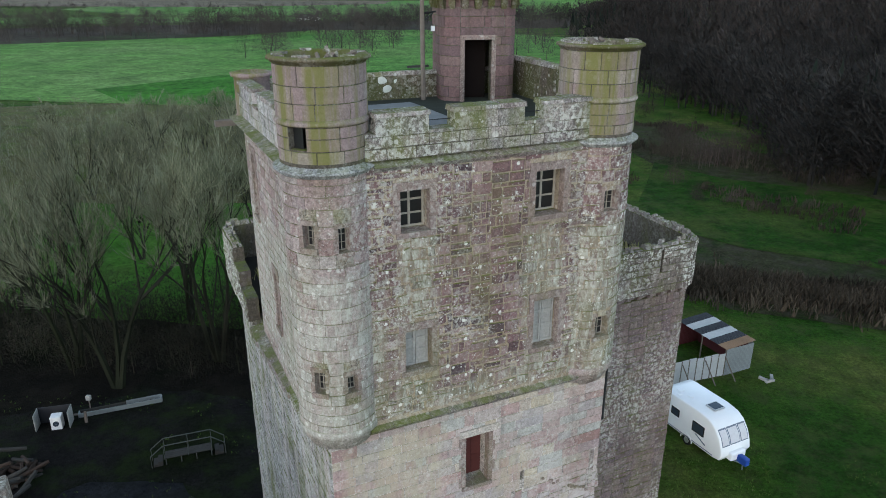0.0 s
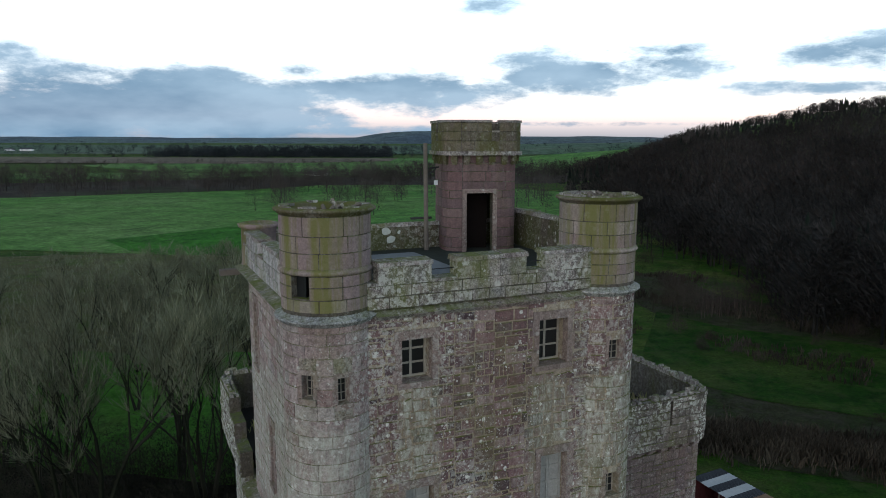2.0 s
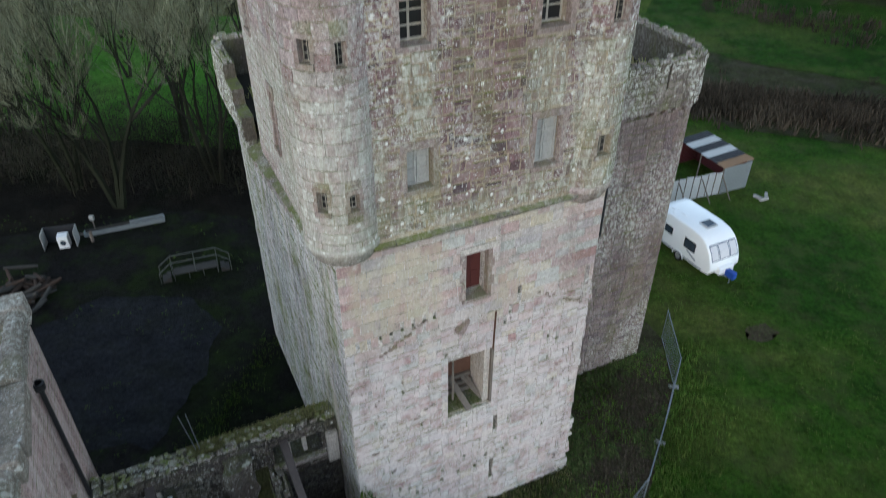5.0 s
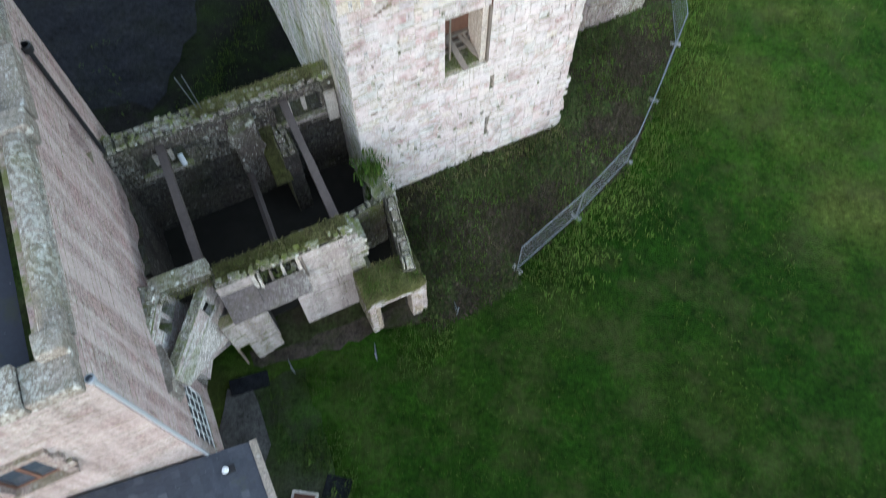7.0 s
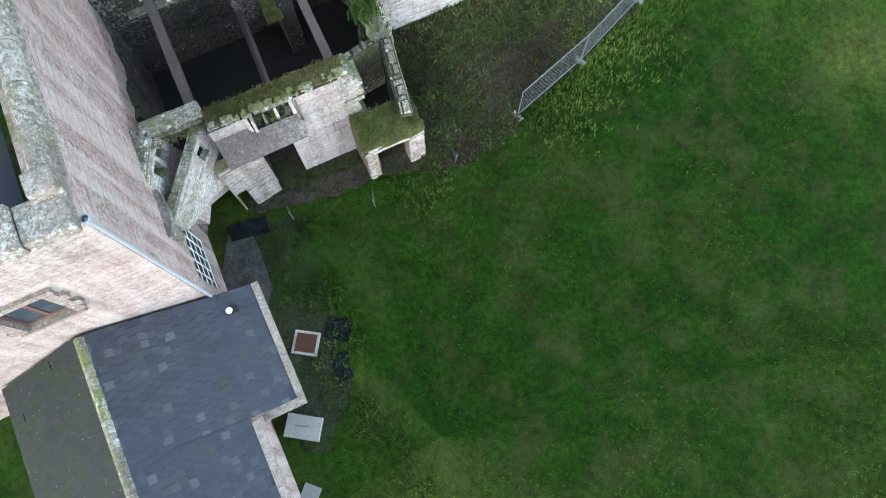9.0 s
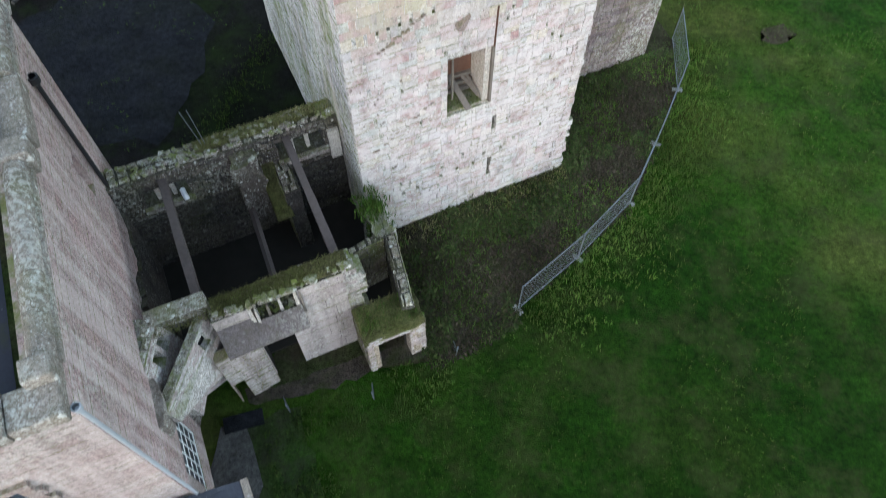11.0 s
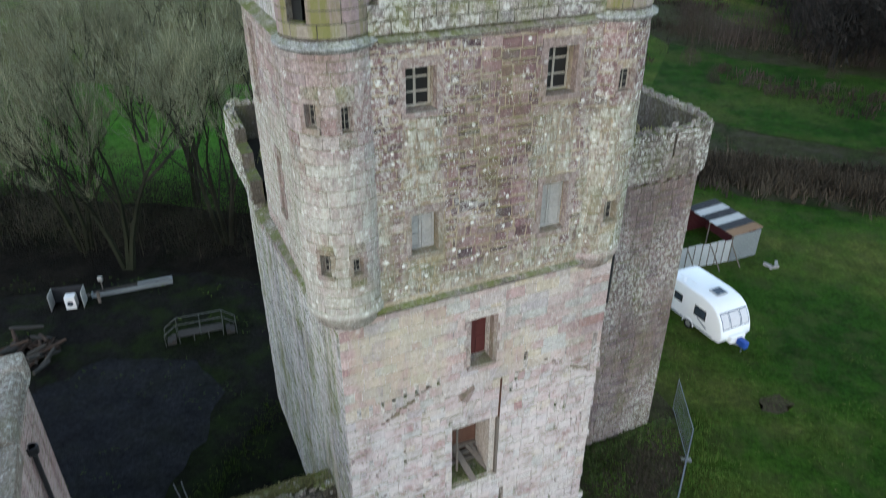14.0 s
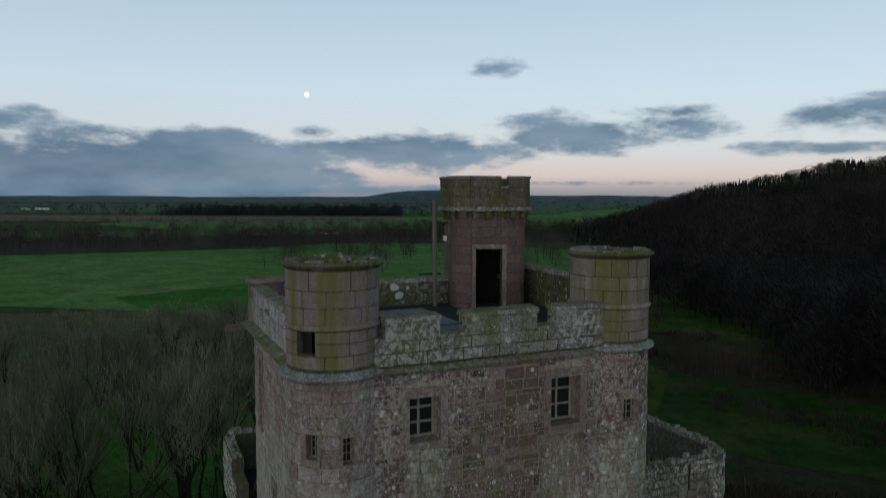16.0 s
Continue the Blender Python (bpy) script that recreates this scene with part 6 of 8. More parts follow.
belt = []
for i in range(900):
    x = tr.uniform(-430, 190)
    y = 405 + 0.27 * x + tr.gauss(0, 18) + (40 if x > -60 else 0)
    belt.append((x, y))
for i in range(150):
    x = tr.uniform(-420, 190)
    belt.append((x, 455 + 0.2 * x + tr.gauss(0, 10)))
for i in range(170):
    x = tr.uniform(-420, 60)
    belt.append((x, float(np.interp(x, [-420, -179, -101, -66, 10, 60], [240, 297, 343, 385, 391, 400])) + tr.gauss(-1, 4)))
hedge = []
for y0, sl in ((540, 0.1), (640, -0.05), (740, 0.06), (1000, 0.02)):
    for i in range(260):
        x = tr.uniform(-700, 420)
        hedge.append((x, y0 + sl * x + tr.gauss(0, 4)))
clump = []
for i in range(80):
    x = tr.uniform(-70, 60)
    clump.append((x, tr.uniform(230, 390)))
woods("field_trees", "leafless trees scattered at the field edge", clump, M_FARTREE, lambda g, V, F, x, y, z: far_tree(g, V, F, x, y, z, g.uniform(6, 12), g.uniform(2.6, 5), 420, 0.045, 0.8))
woods("tree_belt", "distant belts of leafless trees between fields", belt, M_FARTREE, lambda g, V, F, x, y, z: far_tree(g, V, F, x, y, z, g.uniform(4, 12), g.uniform(2.8, 5.2), 220, 0.065, 0.85))
woods("hedgerow", "far field hedges", hedge, M_FARTREE, lambda g, V, F, x, y, z: far_tree(g, V, F, x, y, z - 0.5, g.uniform(2, 5), g.uniform(1.8, 3.6), 60, 0.2, 0.7))
plant = []
for i in range(900):
    x = tr.uniform(-400, -75)
    plant.append((x, 1000 + tr.uniform(-60, 60) + 25 * noise.noise(Vector((x * 0.02, 0, 3)))))
for i in range(1300):
    a = tr.uniform(-40, 35)
    r = tr.uniform(900, 2300)
    x, y = r * math.sin(math.radians(a)), r * math.cos(math.radians(a))
    if noise.noise(Vector((x * 0.0035, y * 0.009, 2))) > 0.1:
        plant.append((x, y))
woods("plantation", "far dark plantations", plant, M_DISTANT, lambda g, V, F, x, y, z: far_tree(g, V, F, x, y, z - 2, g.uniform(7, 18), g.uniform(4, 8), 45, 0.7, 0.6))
# reeds and scrub by the marsh
tr = random.Random(9)
rs = []
for i in range(2600):
    t = tr.random()
    x, y = 20 + 26 * t + tr.gauss(0, 1.3), 57.5 - 7.5 * t + tr.gauss(0, 1.7)
    rs.append(Vector((x, y, 0)))
for i in range(3400):
    x, y = tr.uniform(24, 85), tr.uniform(58, 130)
    if noise.noise(Vector((x * 0.08, y * 0.08, 3))) > 0.12:
        rs.append(Vector((x, y, ground_z(x, y))))
tufts(tr, rs, M_REED, "reeds", "dry brown reeds and dead marsh growth", "reeds", (0.35, 1.05), 9)
# brown shrubs and heaps of brushwood scattered over the marsh
SHRUBS = [(41, 142, 3.2), (38, 118, 3.0), (36.5, 108, 4.2), (34, 101, 4.6), (39, 99, 5.5), (45, 101, 5.0), (33.5, 86, 1.8), (34.5, 81, 1.7), (31, 82, 1.5), (36, 77.5, 1.3), (38, 78, 1.2), (43, 79, 1.1), (46, 84, 1.4), (52, 88, 2.6), (58, 93, 3.6), (39.4, 60.5, 0.9), (41.5, 61, 0.9), (51, 72, 1.3), (30.5, 90, 2.4), (48, 94, 4.0)]
sr = random.Random(17)
for i, (x, y, h) in enumerate(SHRUBS):
    t = thing("shrub", pose(x, y, ground_z(x, y)), "leafless purple-brown shrub on the marsh" if h > 1.6 else "low heap of brown brushwood in the grass", "shrub", "marsh shrubs")
    V, F = [], []
    for _ in range(int(3 + h * 2)):
        a, q = sr.uniform(0, 6.283), sr.random() * h * 0.8
        far_tree(sr, V, F, q * math.cos(a), q * math.sin(a), -0.15, h * sr.uniform(0.6, 1.05), h * 0.55, 150, 0.022, 0.9)
    piece("brushwood", V, F, M_SHRUB if i % 3 else M_REED, t, kind="stuff")
# white far houses
for x, y, w, h in ((-793, 1343, 24, 7), (-830, 1350, 14, 6), (-87, 480, 13, 3.2)):
    t = thing("far_house", pose(x, y, ground_z(x, y), 0, 0, tr.uniform(-8, 8)), "small white far-off building among trees", "house", "far white buildings")
    V, F = [], []
    box(V, F, -w / 2, w / 2, -4, 4, 0, h * 0.6)
    piece("wall", V, F, M_WHITE, t)
    V, F = [], []
    hexa(V, F, [(-w / 2, -4.2, h * 0.6), (w / 2, -4.2, h * 0.6), (w / 2, 4.2, h * 0.6), (-w / 2, 4.2, h * 0.6), (-w / 2, -0.1, h), (w / 2, -0.1, h), (w / 2, 0.1, h), (-w / 2, 0.1, h)])
    piece("roof", V, F, M_SLATE, t)


def moon_mat():
    k = Mat("moonlight", 1.0)
    k.b.inputs["Emission Color"].default_value = (1, 1, 0.97, 1)
    k.b.inputs["Emission Strength"].default_value = 1.9
    return k.done((0.5, 0.5, 0.5))


bm = bmesh.new()
bmesh.ops.create_uvsphere(bm, u_segments=24, v_segments=12, radius=15)
moon = part("moon", bm, moon_mat(), None, "pale full moon in the evening sky", True)
moon.matrix_basis = Matrix.Translation((-850, 4071, 613))
tagged(moon, category="moon")

# ---- roofless range between tower and mansion ----
ruin = thing("ruined_range", CASTLE, "roofless ruined stone range with grassy wall heads", "ruin")
rng = random.Random(31)


def ruin_wall(ax, ay, bx, by, z0, z1, thick, holes=(), mat=None, top=True, name="wall", label="", ch=(0.2, 0.32), cw=(0.3, 0.65), both=True, inner=None, th=0.22):
    f = flat(ax, ay, bx, by)
    n = math.hypot(bx - ax, by - ay)
    V, F = shell(f, 0, n, z0, z1, list(holes), thick)
    w = piece(name, V, F, inner or M_MORTAR, ruin, label)
    masonry(rng, f, courses(rng, 0, n, z0, z1, list(holes), ch, cw), mat or M_RUIN, w, rough=0.02, proud=(0.01, 0.05))
    if both:
        g = flat(*(f(n, 0, -thick).to_2d()), *(f(0, 0, -thick).to_2d()))
        masonry(rng, g, courses(rng, 0, n, z0, z1, [(n - h[1], n - h[0], h[2], h[3]) for h in holes], ch, cw), inner or mat or M_RUIN, w, rough=0.02, proud=(0.01, 0.05))
    if top:
        jagged_top(rng, f, 0, n, z1, thick, M_WALLHEAD, w, h=th)
    return f, n, w


def rough_block(name, mat, x0, x1, y0, y1, z0, z1, seed, label="", amp=0.09, cut=5):
    """A weathered lump of walling with an uneven surface."""
    bm = bmesh.new()
    bmesh.ops.create_cube(bm, size=1.0)
    bmesh.ops.subdivide_edges(bm, edges=bm.edges[:], cuts=cut, use_grid_fill=True)
    for v in bm.verts:
        v.co = Vector(((x0 + x1) / 2 + v.co.x * (x1 - x0), (y0 + y1) / 2 + v.co.y * (y1 - y0), (z0 + z1) / 2 + v.co.z * (z1 - z0)))
        v.co += noise.noise_vector(v.co * 1.9 + Vector((seed, 0, 0))) * amp + noise.noise_vector(v.co * 5.0 + Vector((seed, 3, 0))) * amp * 0.5
    return part(name, bm, mat, ruin, label)


def loose_stones(name, mat, n, x0, x1, y0, y1, z, size=(0.08, 0.24), label=""):
    """Tumbled stones lying on a wall head or floor."""
    V, F = [], []
    for _ in range(n):
        p = Vector((rng.uniform(x0, x1), rng.uniform(y0, y1), z))
        w, d, h = rng.uniform(*size), rng.uniform(*size), rng.uniform(*size) * 0.6
        m = Matrix.Rotation(rng.uniform(0, 3.14), 3, "Z") @ Matrix.Rotation(rng.uniform(-0.4, 0.4), 3, "X")
        q = [(sx * w * rng.uniform(0.35, 0.55), sy * d * rng.uniform(0.35, 0.55), sz) for sz in (-0.03, h) for sx, sy in ((-1, -1), (1, -1), (1, 1), (-1, 1))]
        hexa(V, F, [p + m @ Vector(c) for c in q])
    return piece(name, V, F, mat, ruin, label, kind="stuff")


# far wall (outer face away) with its two mullioned openings, near wall, cross walls
FAR_HOLES = [(0.65, 2.4, 3.95, 4.9), (5.8, 7.4, 3.85, 4.68)]
f_far, n_far, _ = ruin_wall(-0.1, 3.0, -8.4, 3.0, 0, 5.4, 0.8, FAR_HOLES, inner=M_SOOTSHADE, th=0.16)
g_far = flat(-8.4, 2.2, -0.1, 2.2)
masonry(rng, g_far, rubble(rng, 0, 8.3, 3.3, 5.4, [(8.3 - h[1], 8.3 - h[0], h[2], h[3]) for h in FAR_HOLES], (0.12, 0.26), (0.14, 0.45)), M_RUINSHADE, ruin, rough=0.03, proud=(0.02, 0.07), gap=0.02, name="bare_stonework")
for h in FAR_HOLES:
    for k in (0.33, 0.67):
        q = h[0] + (h[1] - h[0]) * k
        V, F = [], []
        boxf(V, F, f_far, q - 0.07, q + 0.07, h[2], h[3], -0.62, -0.35)
        piece("mullion", V, F, M_PALEDRESS, ruin, "pale broken window mullion")
    V, F = [], []
    boxf(V, F, f_far, h[0] - 0.1, h[1] + 0.1, h[2] - 0.2, h[2] - 0.01, -1.0, -0.68)
    piece("sill", V, F, M_COPING, ruin, "mossy sloping window sill")
rough_block("hanging_pier", M_RUINSHADE, -4.25, -3.3, 1.55, 2.3, 1.9, 5.15, 3, "mossy pier of rough stone hanging on the wall", 0.16)
V, F = [], []
tube(V, F, [(-3.95, 2.25, 4.45), (-3.95, 1.98, 4.42)], 0.13, 12, False)
piece("pipe_mouth", V, F, M_PALEDRESS, ruin, "round clay pipe mouth in the wall")
V, F = [], []
tube(V, F, [(-6.15, 2.3, 4.1), (-6.12, 2.02, 4.02), (-6.1, 1.96, 3.9)], 0.1, 10)
piece("waste_pipe", V, F, M_PLASTIC, ruin, "white plastic pipe bend")
f_stub, n_stub, _ = ruin_wall(-8.4, -3.4, -6.45, -3.4, 0, 5.2, 0.4, [(0.75, 1.75, 0, 4.75)], M_RUINSHADE, inner=M_SOOTSHADE, th=0.1)
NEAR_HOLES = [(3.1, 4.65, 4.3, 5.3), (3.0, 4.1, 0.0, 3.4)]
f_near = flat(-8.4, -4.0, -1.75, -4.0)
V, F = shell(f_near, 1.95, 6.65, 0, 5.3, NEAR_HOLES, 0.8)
near = piece("wall", V, F, M_SOOTSHADE, ruin, "near wall with smooth grey-pink render")
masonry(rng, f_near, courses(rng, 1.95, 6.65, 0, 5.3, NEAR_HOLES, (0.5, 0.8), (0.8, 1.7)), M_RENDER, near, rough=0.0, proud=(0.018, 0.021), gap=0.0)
jagged_top(rng, f_near, 1.95, 6.65, 5.3, 0.8, M_WALLHEAD, near, h=0.1)
for s0, w, z0, z1, e in ((3.05, 0.16, 4.2, 5.35, 0.12), (3.22, 0.12, 4.0, 5.1, 0.2), (3.6, 0.11, 4.3, 4.95, 0.02), (4.0, 0.12, 4.3, 5.0, 0.0), (4.52, 0.14, 4.2, 5.4, 0.1), (4.68, 0.1, 4.05, 5.2, 0.16)):
    V, F = [], []
    hexa(V, F, [f_near(s0, z0, e), f_near(s0 + w, z0, e + 0.03), f_near(s0 + w, z0, -0.3), f_near(s0, z0, -0.3), f_near(s0 + 0.03, z1, e - 0.08), f_near(s0 + w * 0.8, z1 + 0.05, e - 0.1), f_near(s0 + w * 0.8, z1, -0.3), f_near(s0 + 0.03, z1, -0.3)])
    piece("broken_jamb", V, F, M_PALEDRESS if w > 0.11 else M_TIMBER, ruin, "split and broken stone jamb")
loose_stones("sill_rubble", M_PARAPET, 26, -5.2, -3.8, -4.0, -3.4, 4.3, (0.08, 0.2))
# ragged end of the near wall, stone over stone
z = 0.3
while z < 5.35:
    h = rng.uniform(0.2, 0.36)
    x1 = -1.72 + rng.uniform(-0.05, 0.28)
    rough_block("quoin", M_PARAPET, -2.2, x1, -4.05 + rng.uniform(-0.06, 0.04), -3.2 + rng.uniform(-0.1, 0.05), z, z + h - 0.02, z, "white-lichened ragged quoin stone", 0.03, 2)
    z += h
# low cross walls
ruin_wall(-2.85, 2.2, -2.85, 0.7, 0, 3.9, 0.55, [], M_REAR, inner=M_SOOTSHADE)
ruin_wall(-2.0, -2.25, -0.15, -2.0, 0, 3.0, 0.3, [], M_REAR, inner=M_SOOTSHADE)
V, F = [], []
hexa(V, F, [(-3.4, 0.55, 2.6), (-2.75, 0.55, 2.6), (-2.75, 2.2, 3.9), (-3.4, 2.2, 3.9), (-3.35, 0.6, 3.05), (-2.8, 0.6, 3.05), (-2.8, 2.2, 4.15), (-3.35, 2.2, 4.15)])
piece("mossy_slope", V, F, M_TURF, ruin, "moss-grown sloping wall top")
for a, b in ((-2.15, 5.0), (-6.65, 5.0)):
    V, F = [], []
    n = 9
    for i in range(n + 1):
        y = -3.6 + 6.1 * i / n
        o = a + 0.06 * i / n
        w = 0.14 + rng.uniform(-0.02, 0.012)
        V += [(o - w, y, b - 0.2), (o + w, y, b - 0.2), (o + w, y, b + 0.14), (o - w, y, b + 0.14)]
    for i in range(n):
        for k in range(4):
            F.append((4 * i + k, 4 * i + (k + 1) % 4, 4 * i + 4 + (k + 1) % 4, 4 * i + 4 + k))
    F += [(0, 3, 2, 1), (4 * n, 4 * n + 1, 4 * n + 2, 4 * n + 3)]
    piece("beam", V, F, M_BEAM, ruin, "long weathered timber beam")
V, F = [], []
tube(V, F, [(-4.35, -3.2, 2.4), (-4.1, 2.2, 2.6)], 0.13, 4)
piece("beam", V, F, M_BEAM, ruin)
V, F = [], []
box(V, F, -8.4, -0.1, -3.2, 2.2, -0.1, 0.12)
piece("earth_floor", V, F, M_EARTH, ruin, "dark rubble and earth floor")
V, F = [], []
box(V, F, -0.6, -0.18, 2.0, 2.2, 3.3, 4.8)
piece("plaster_patch", V, F, M_PALEDRESS, ruin, "pale plastered jamb")
# slab on the near wall and the lean-to roof beneath the window
rough_block("lintel_slab", M_WALLHEAD, -8.2, -6.35, -3.5, -2.95, 5.2, 5.55, 9, "long lichened lintel slab", 0.03, 4)
V, F = [], []
hexa(V, F, [(-6.4, -4.75, 3.95), (-5.3, -4.73, 3.95), (-5.3, -3.65, 4.93), (-6.45, -3.55, 5.0), (-6.4, -4.75, 4.07), (-5.3, -4.73, 4.07), (-5.3, -3.65, 5.05), (-6.45, -3.55, 5.12)])
hexa(V, F, [(-5.3, -4.73, 3.95), (-3.72, -4.7, 3.93), (-3.72, -4.1, 4.4), (-5.3, -4.1, 4.4), (-5.3, -4.73, 4.07), (-3.72, -4.7, 4.05), (-3.72, -4.1, 4.52), (-5.3, -4.1, 4.52)])
piece("lean_to_roof", V, F, M_SLAB, ruin, "grey stone lean-to roof remnant")
ruin_wall(-6.9, -4.55, -5.4, -4.35, 0, 3.7, 0.35, [(0.05, 0.45, 0, 1.6)], M_RENDER, top=False)
V, F = [], []
box(V, F, -6.3, -1.9, -3.92, -3.27, 5.3, 5.43)
piece("wall_head_turf", V, F, M_TURF, ruin, "pale yellow-green turf on the wall head")
V, F = [], []
box(V, F, -5.2, -0.3, 2.45, 2.95, 5.4, 5.53)
piece("wall_head_turf", V, F, M_TURF, ruin, "thin turf on the far wall head")
loose_stones("rubble_scatter", M_PARAPET, 150, -8.2, -0.3, 2.2, 2.95, 5.45, (0.07, 0.2), "loose white-lichened stones")
loose_stones("rubble_scatter", M_PARAPET, 60, -6.3, -1.9, -4.0, -3.75, 5.38, (0.08, 0.22))


def canted(a, b, z0, z1, thick, holes, label, taper=1.0, lean=0.0):
    """A skew upright wall from a to b, with small square lights; at a only so much of its height is left. lean is an
    added tilt to the sky that brightens the face.
    """
    g = flat(*a, *b)
    n = math.hypot(b[0] - a[0], b[1] - a[1])
    f = lambda s, z, e: g(s, z1 - (z1 - z) * (taper + (1 - taper) * max(0.0, min(1.0, s / n))), e + lean * (z1 - z) / (z1 - z0))
    V, F = shell(f, 0, n, z0, z1, holes, thick)
    ob = piece("canted_wall", V, F, M_MORTAR_PALE, ruin, label)
    masonry(rng, f, courses(rng, 0, n, z0, z1, holes, (0.24, 0.4), (0.35, 0.85)), M_RUINPINK, ob, rough=0.012, proud=(0.003, 0.018), gap=0.007)
    jagged_top(rng, f, 0, n, z1, thick, M_WALLHEAD, ob, h=0.14)
    # backing coloured near black for the shade inside each small light
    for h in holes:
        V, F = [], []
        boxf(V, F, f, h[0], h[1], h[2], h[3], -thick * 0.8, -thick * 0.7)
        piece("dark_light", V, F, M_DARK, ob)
    return f, n


# canted corner walls with small square lights, built against the mansion
canted((-8.66, -5.0), (-7.9, -3.3), 2.0, 5.5, 0.7, [(0.62, 1.02, 4.6, 5.22), (1.18, 1.58, 4.6, 5.22)], "canted pinkish wall with two small square lights", 1.0, 0.75)
canted((-8.45, -6.05), (-6.6, -3.5), 2.0, 4.95, 0.32, [(2.3, 2.75, 4.05, 4.7)], "canted pinkish wall with one small light", 0.14, 0.4)
rough_block("mossy_rubble", M_ROLL, -8.85, -8.4, -6.5, -5.0, 4.3, 5.3, 6, "ochre lichened rubble on a ledge of the wall", 0.12)
V, F = [], []
hexa(V, F, [(-8.45, -6.1, 4.3), (-6.55, -3.55, 1.7), (-6.9, -3.4, 0.0), (-8.6, -5.6, 4.0), (-8.2, -6.25, 4.45), (-6.28, -3.75, 1.85), (-6.62, -3.5, 2.05), (-8.5, -5.95, 4.55)])
piece("pink_plinth", V, F, M_LOWER, ruin, "sloping pink sandstone plinth")
# added footing under the canted wall, shade put into its colour
V, F = [], []
hexa(V, F, [(-8.75, -5.2, 0), (-7.9, -3.4, 0), (-8.3, -3.1, 0), (-8.9, -4.0, 0), (-8.7, -5.0, 2.02), (-7.9, -3.4, 2.02), (-8.3, -3.1, 2.02), (-8.9, -4.0, 2.02)])
piece("wall_foot", V, F, M_RUINSHADE, ruin)
# old plaster on the mansion wall where the range stood; soot and painted shade
for i in range(9):
    V, F = [], []
    y0, y1 = -3.2 + 0.6 * i, -2.6 + 0.6 * i
    z1, z2 = 3.6 + rng.uniform(-0.5, 0.9), 3.6 + rng.uniform(-0.5, 0.9)
    hexa(V, F, [(-8.62, y0, 0), (-8.25, y0, 0), (-8.23, y1, 0), (-8.62, y1, 0), (-8.62, y0, z1), (-8.28, y0, z1), (-8.26, y1, z2), (-8.62, y1, z2)])
    piece("plaster_remnant", V, F, M_SOOTSHADE, ruin, "sooty plaster remnant on the wall with painted shade")
# low vaulted porch with grass on top
ruin_wall(-2.2, -5.4, 0.0, -5.4, 0, 2.6, 0.5, [(0.25, 1.6, 0, 2.1)], M_RUINPINK, top=False)
ruin_wall(0.0, -5.4, -0.05, -4.7, 0, 2.6, 0.5, [], M_RUIN)
f_br, n_br, _ = ruin_wall(-0.22, -5.0, 0.3, -2.0, 0, 3.1, 0.4, [], M_RUINPINK, inner=M_SOOTSHADE, th=0.16)
ruin_wall(-2.2, -4.0, -2.2, -5.4, 0, 2.5, 0.4, [], M_RUIN, top=False)
rough_block("grass_roof", M_TURF, -2.25, 0.0, -5.45, -4.2, 2.45, 2.9, 12, "turf-grown vault top", 0.1, 6)
ivy = []
for i in range(420):
    q = rng.random()
    ivy.append(Vector((-0.1 + rng.gauss(0.05, 0.22), -0.35 - 1.5 * q + rng.gauss(0, 0.15), 3.3 - 1.4 * q + rng.gauss(0, 0.35))))
rough_block("ivied_stump", M_COPING, -0.35, 0.35, -1.9, -0.1, 0, 3.1, 14, "moss-grown stump of wall at the tower corner", 0.16)
tufts(rng, ivy, M_HERB, "ivy", "green growth on the wall stump", "ivy", (0.12, 0.35), 6, ruin)
gr = []
for i in range(1300):
    gr.append(Vector((rng.uniform(-8.2, -1.9), rng.uniform(-3.9, -3.25), 5.42)))
for i in range(900):
    gr.append(Vector((rng.uniform(-5.2, -0.2), rng.uniform(2.45, 2.98), 5.5)))
for i in range(700):
    gr.append(Vector((rng.uniform(-2.2, -0.05), rng.uniform(-5.4, -4.1), 2.85)))
tufts(rng, gr, M_TUFT, "wall_grass", "pale grass growing on the wall heads", "grass", (0.03, 0.12), 6, ruin)

# ---- the mansion beside it ----
house = thing("mansion_house", CASTLE, "tall red sandstone mansion wing with roll-moulded parapet", "house")
rng = random.Random(32)
HE = -8.5
f_he = flat(-8.67, -8.0, -8.3, 4.4)
HW = [(0.15, 2.6, 1.2, 3.3), (9.0, 9.6, 6.6, 8.2)]
V, F = shell(f_he, 0, 12.4, -0.2, 11.5, HW, 0.7)
he = piece("wall", V, F, M_HOUSE, house, "red sandstone wall with pale streaks")
masonry(rng, f_he, courses(rng, 0, 12.4, -0.2, 11.5, HW, (0.26, 0.38), (0.5, 1.1)), M_HOUSE, he, gap=0.008, proud=(0.004, 0.010), rough=0.004)
f_hs = flat(-20, -8.0, HE, -8.0)
HSW = [(7.7, 9.0, 6.9, 8.6)]
V, F = shell(f_hs, 0, 11.32, -0.2, 11.5, HSW, 0.7)
hw = piece("wall", V, F, M_FRONT, house, "pale pink ashlar wall")
masonry(rng, f_hs, courses(rng, 0, 11.3, -0.2, 11.5, HSW, (0.26, 0.36), (0.5, 1.0)), M_FRONT, hw, gap=0.006, proud=(0.002, 0.008), rough=0.004)
V, F = [], []
box(V, F, -20, HE - 0.7, 4.2 - 0.7, 4.2, -0.2, 11.5)
piece("wall", V, F, M_HOUSE, house)
def wall_u(v):
    return -8.67 + 0.37 * (v + 8.0) / 12.4


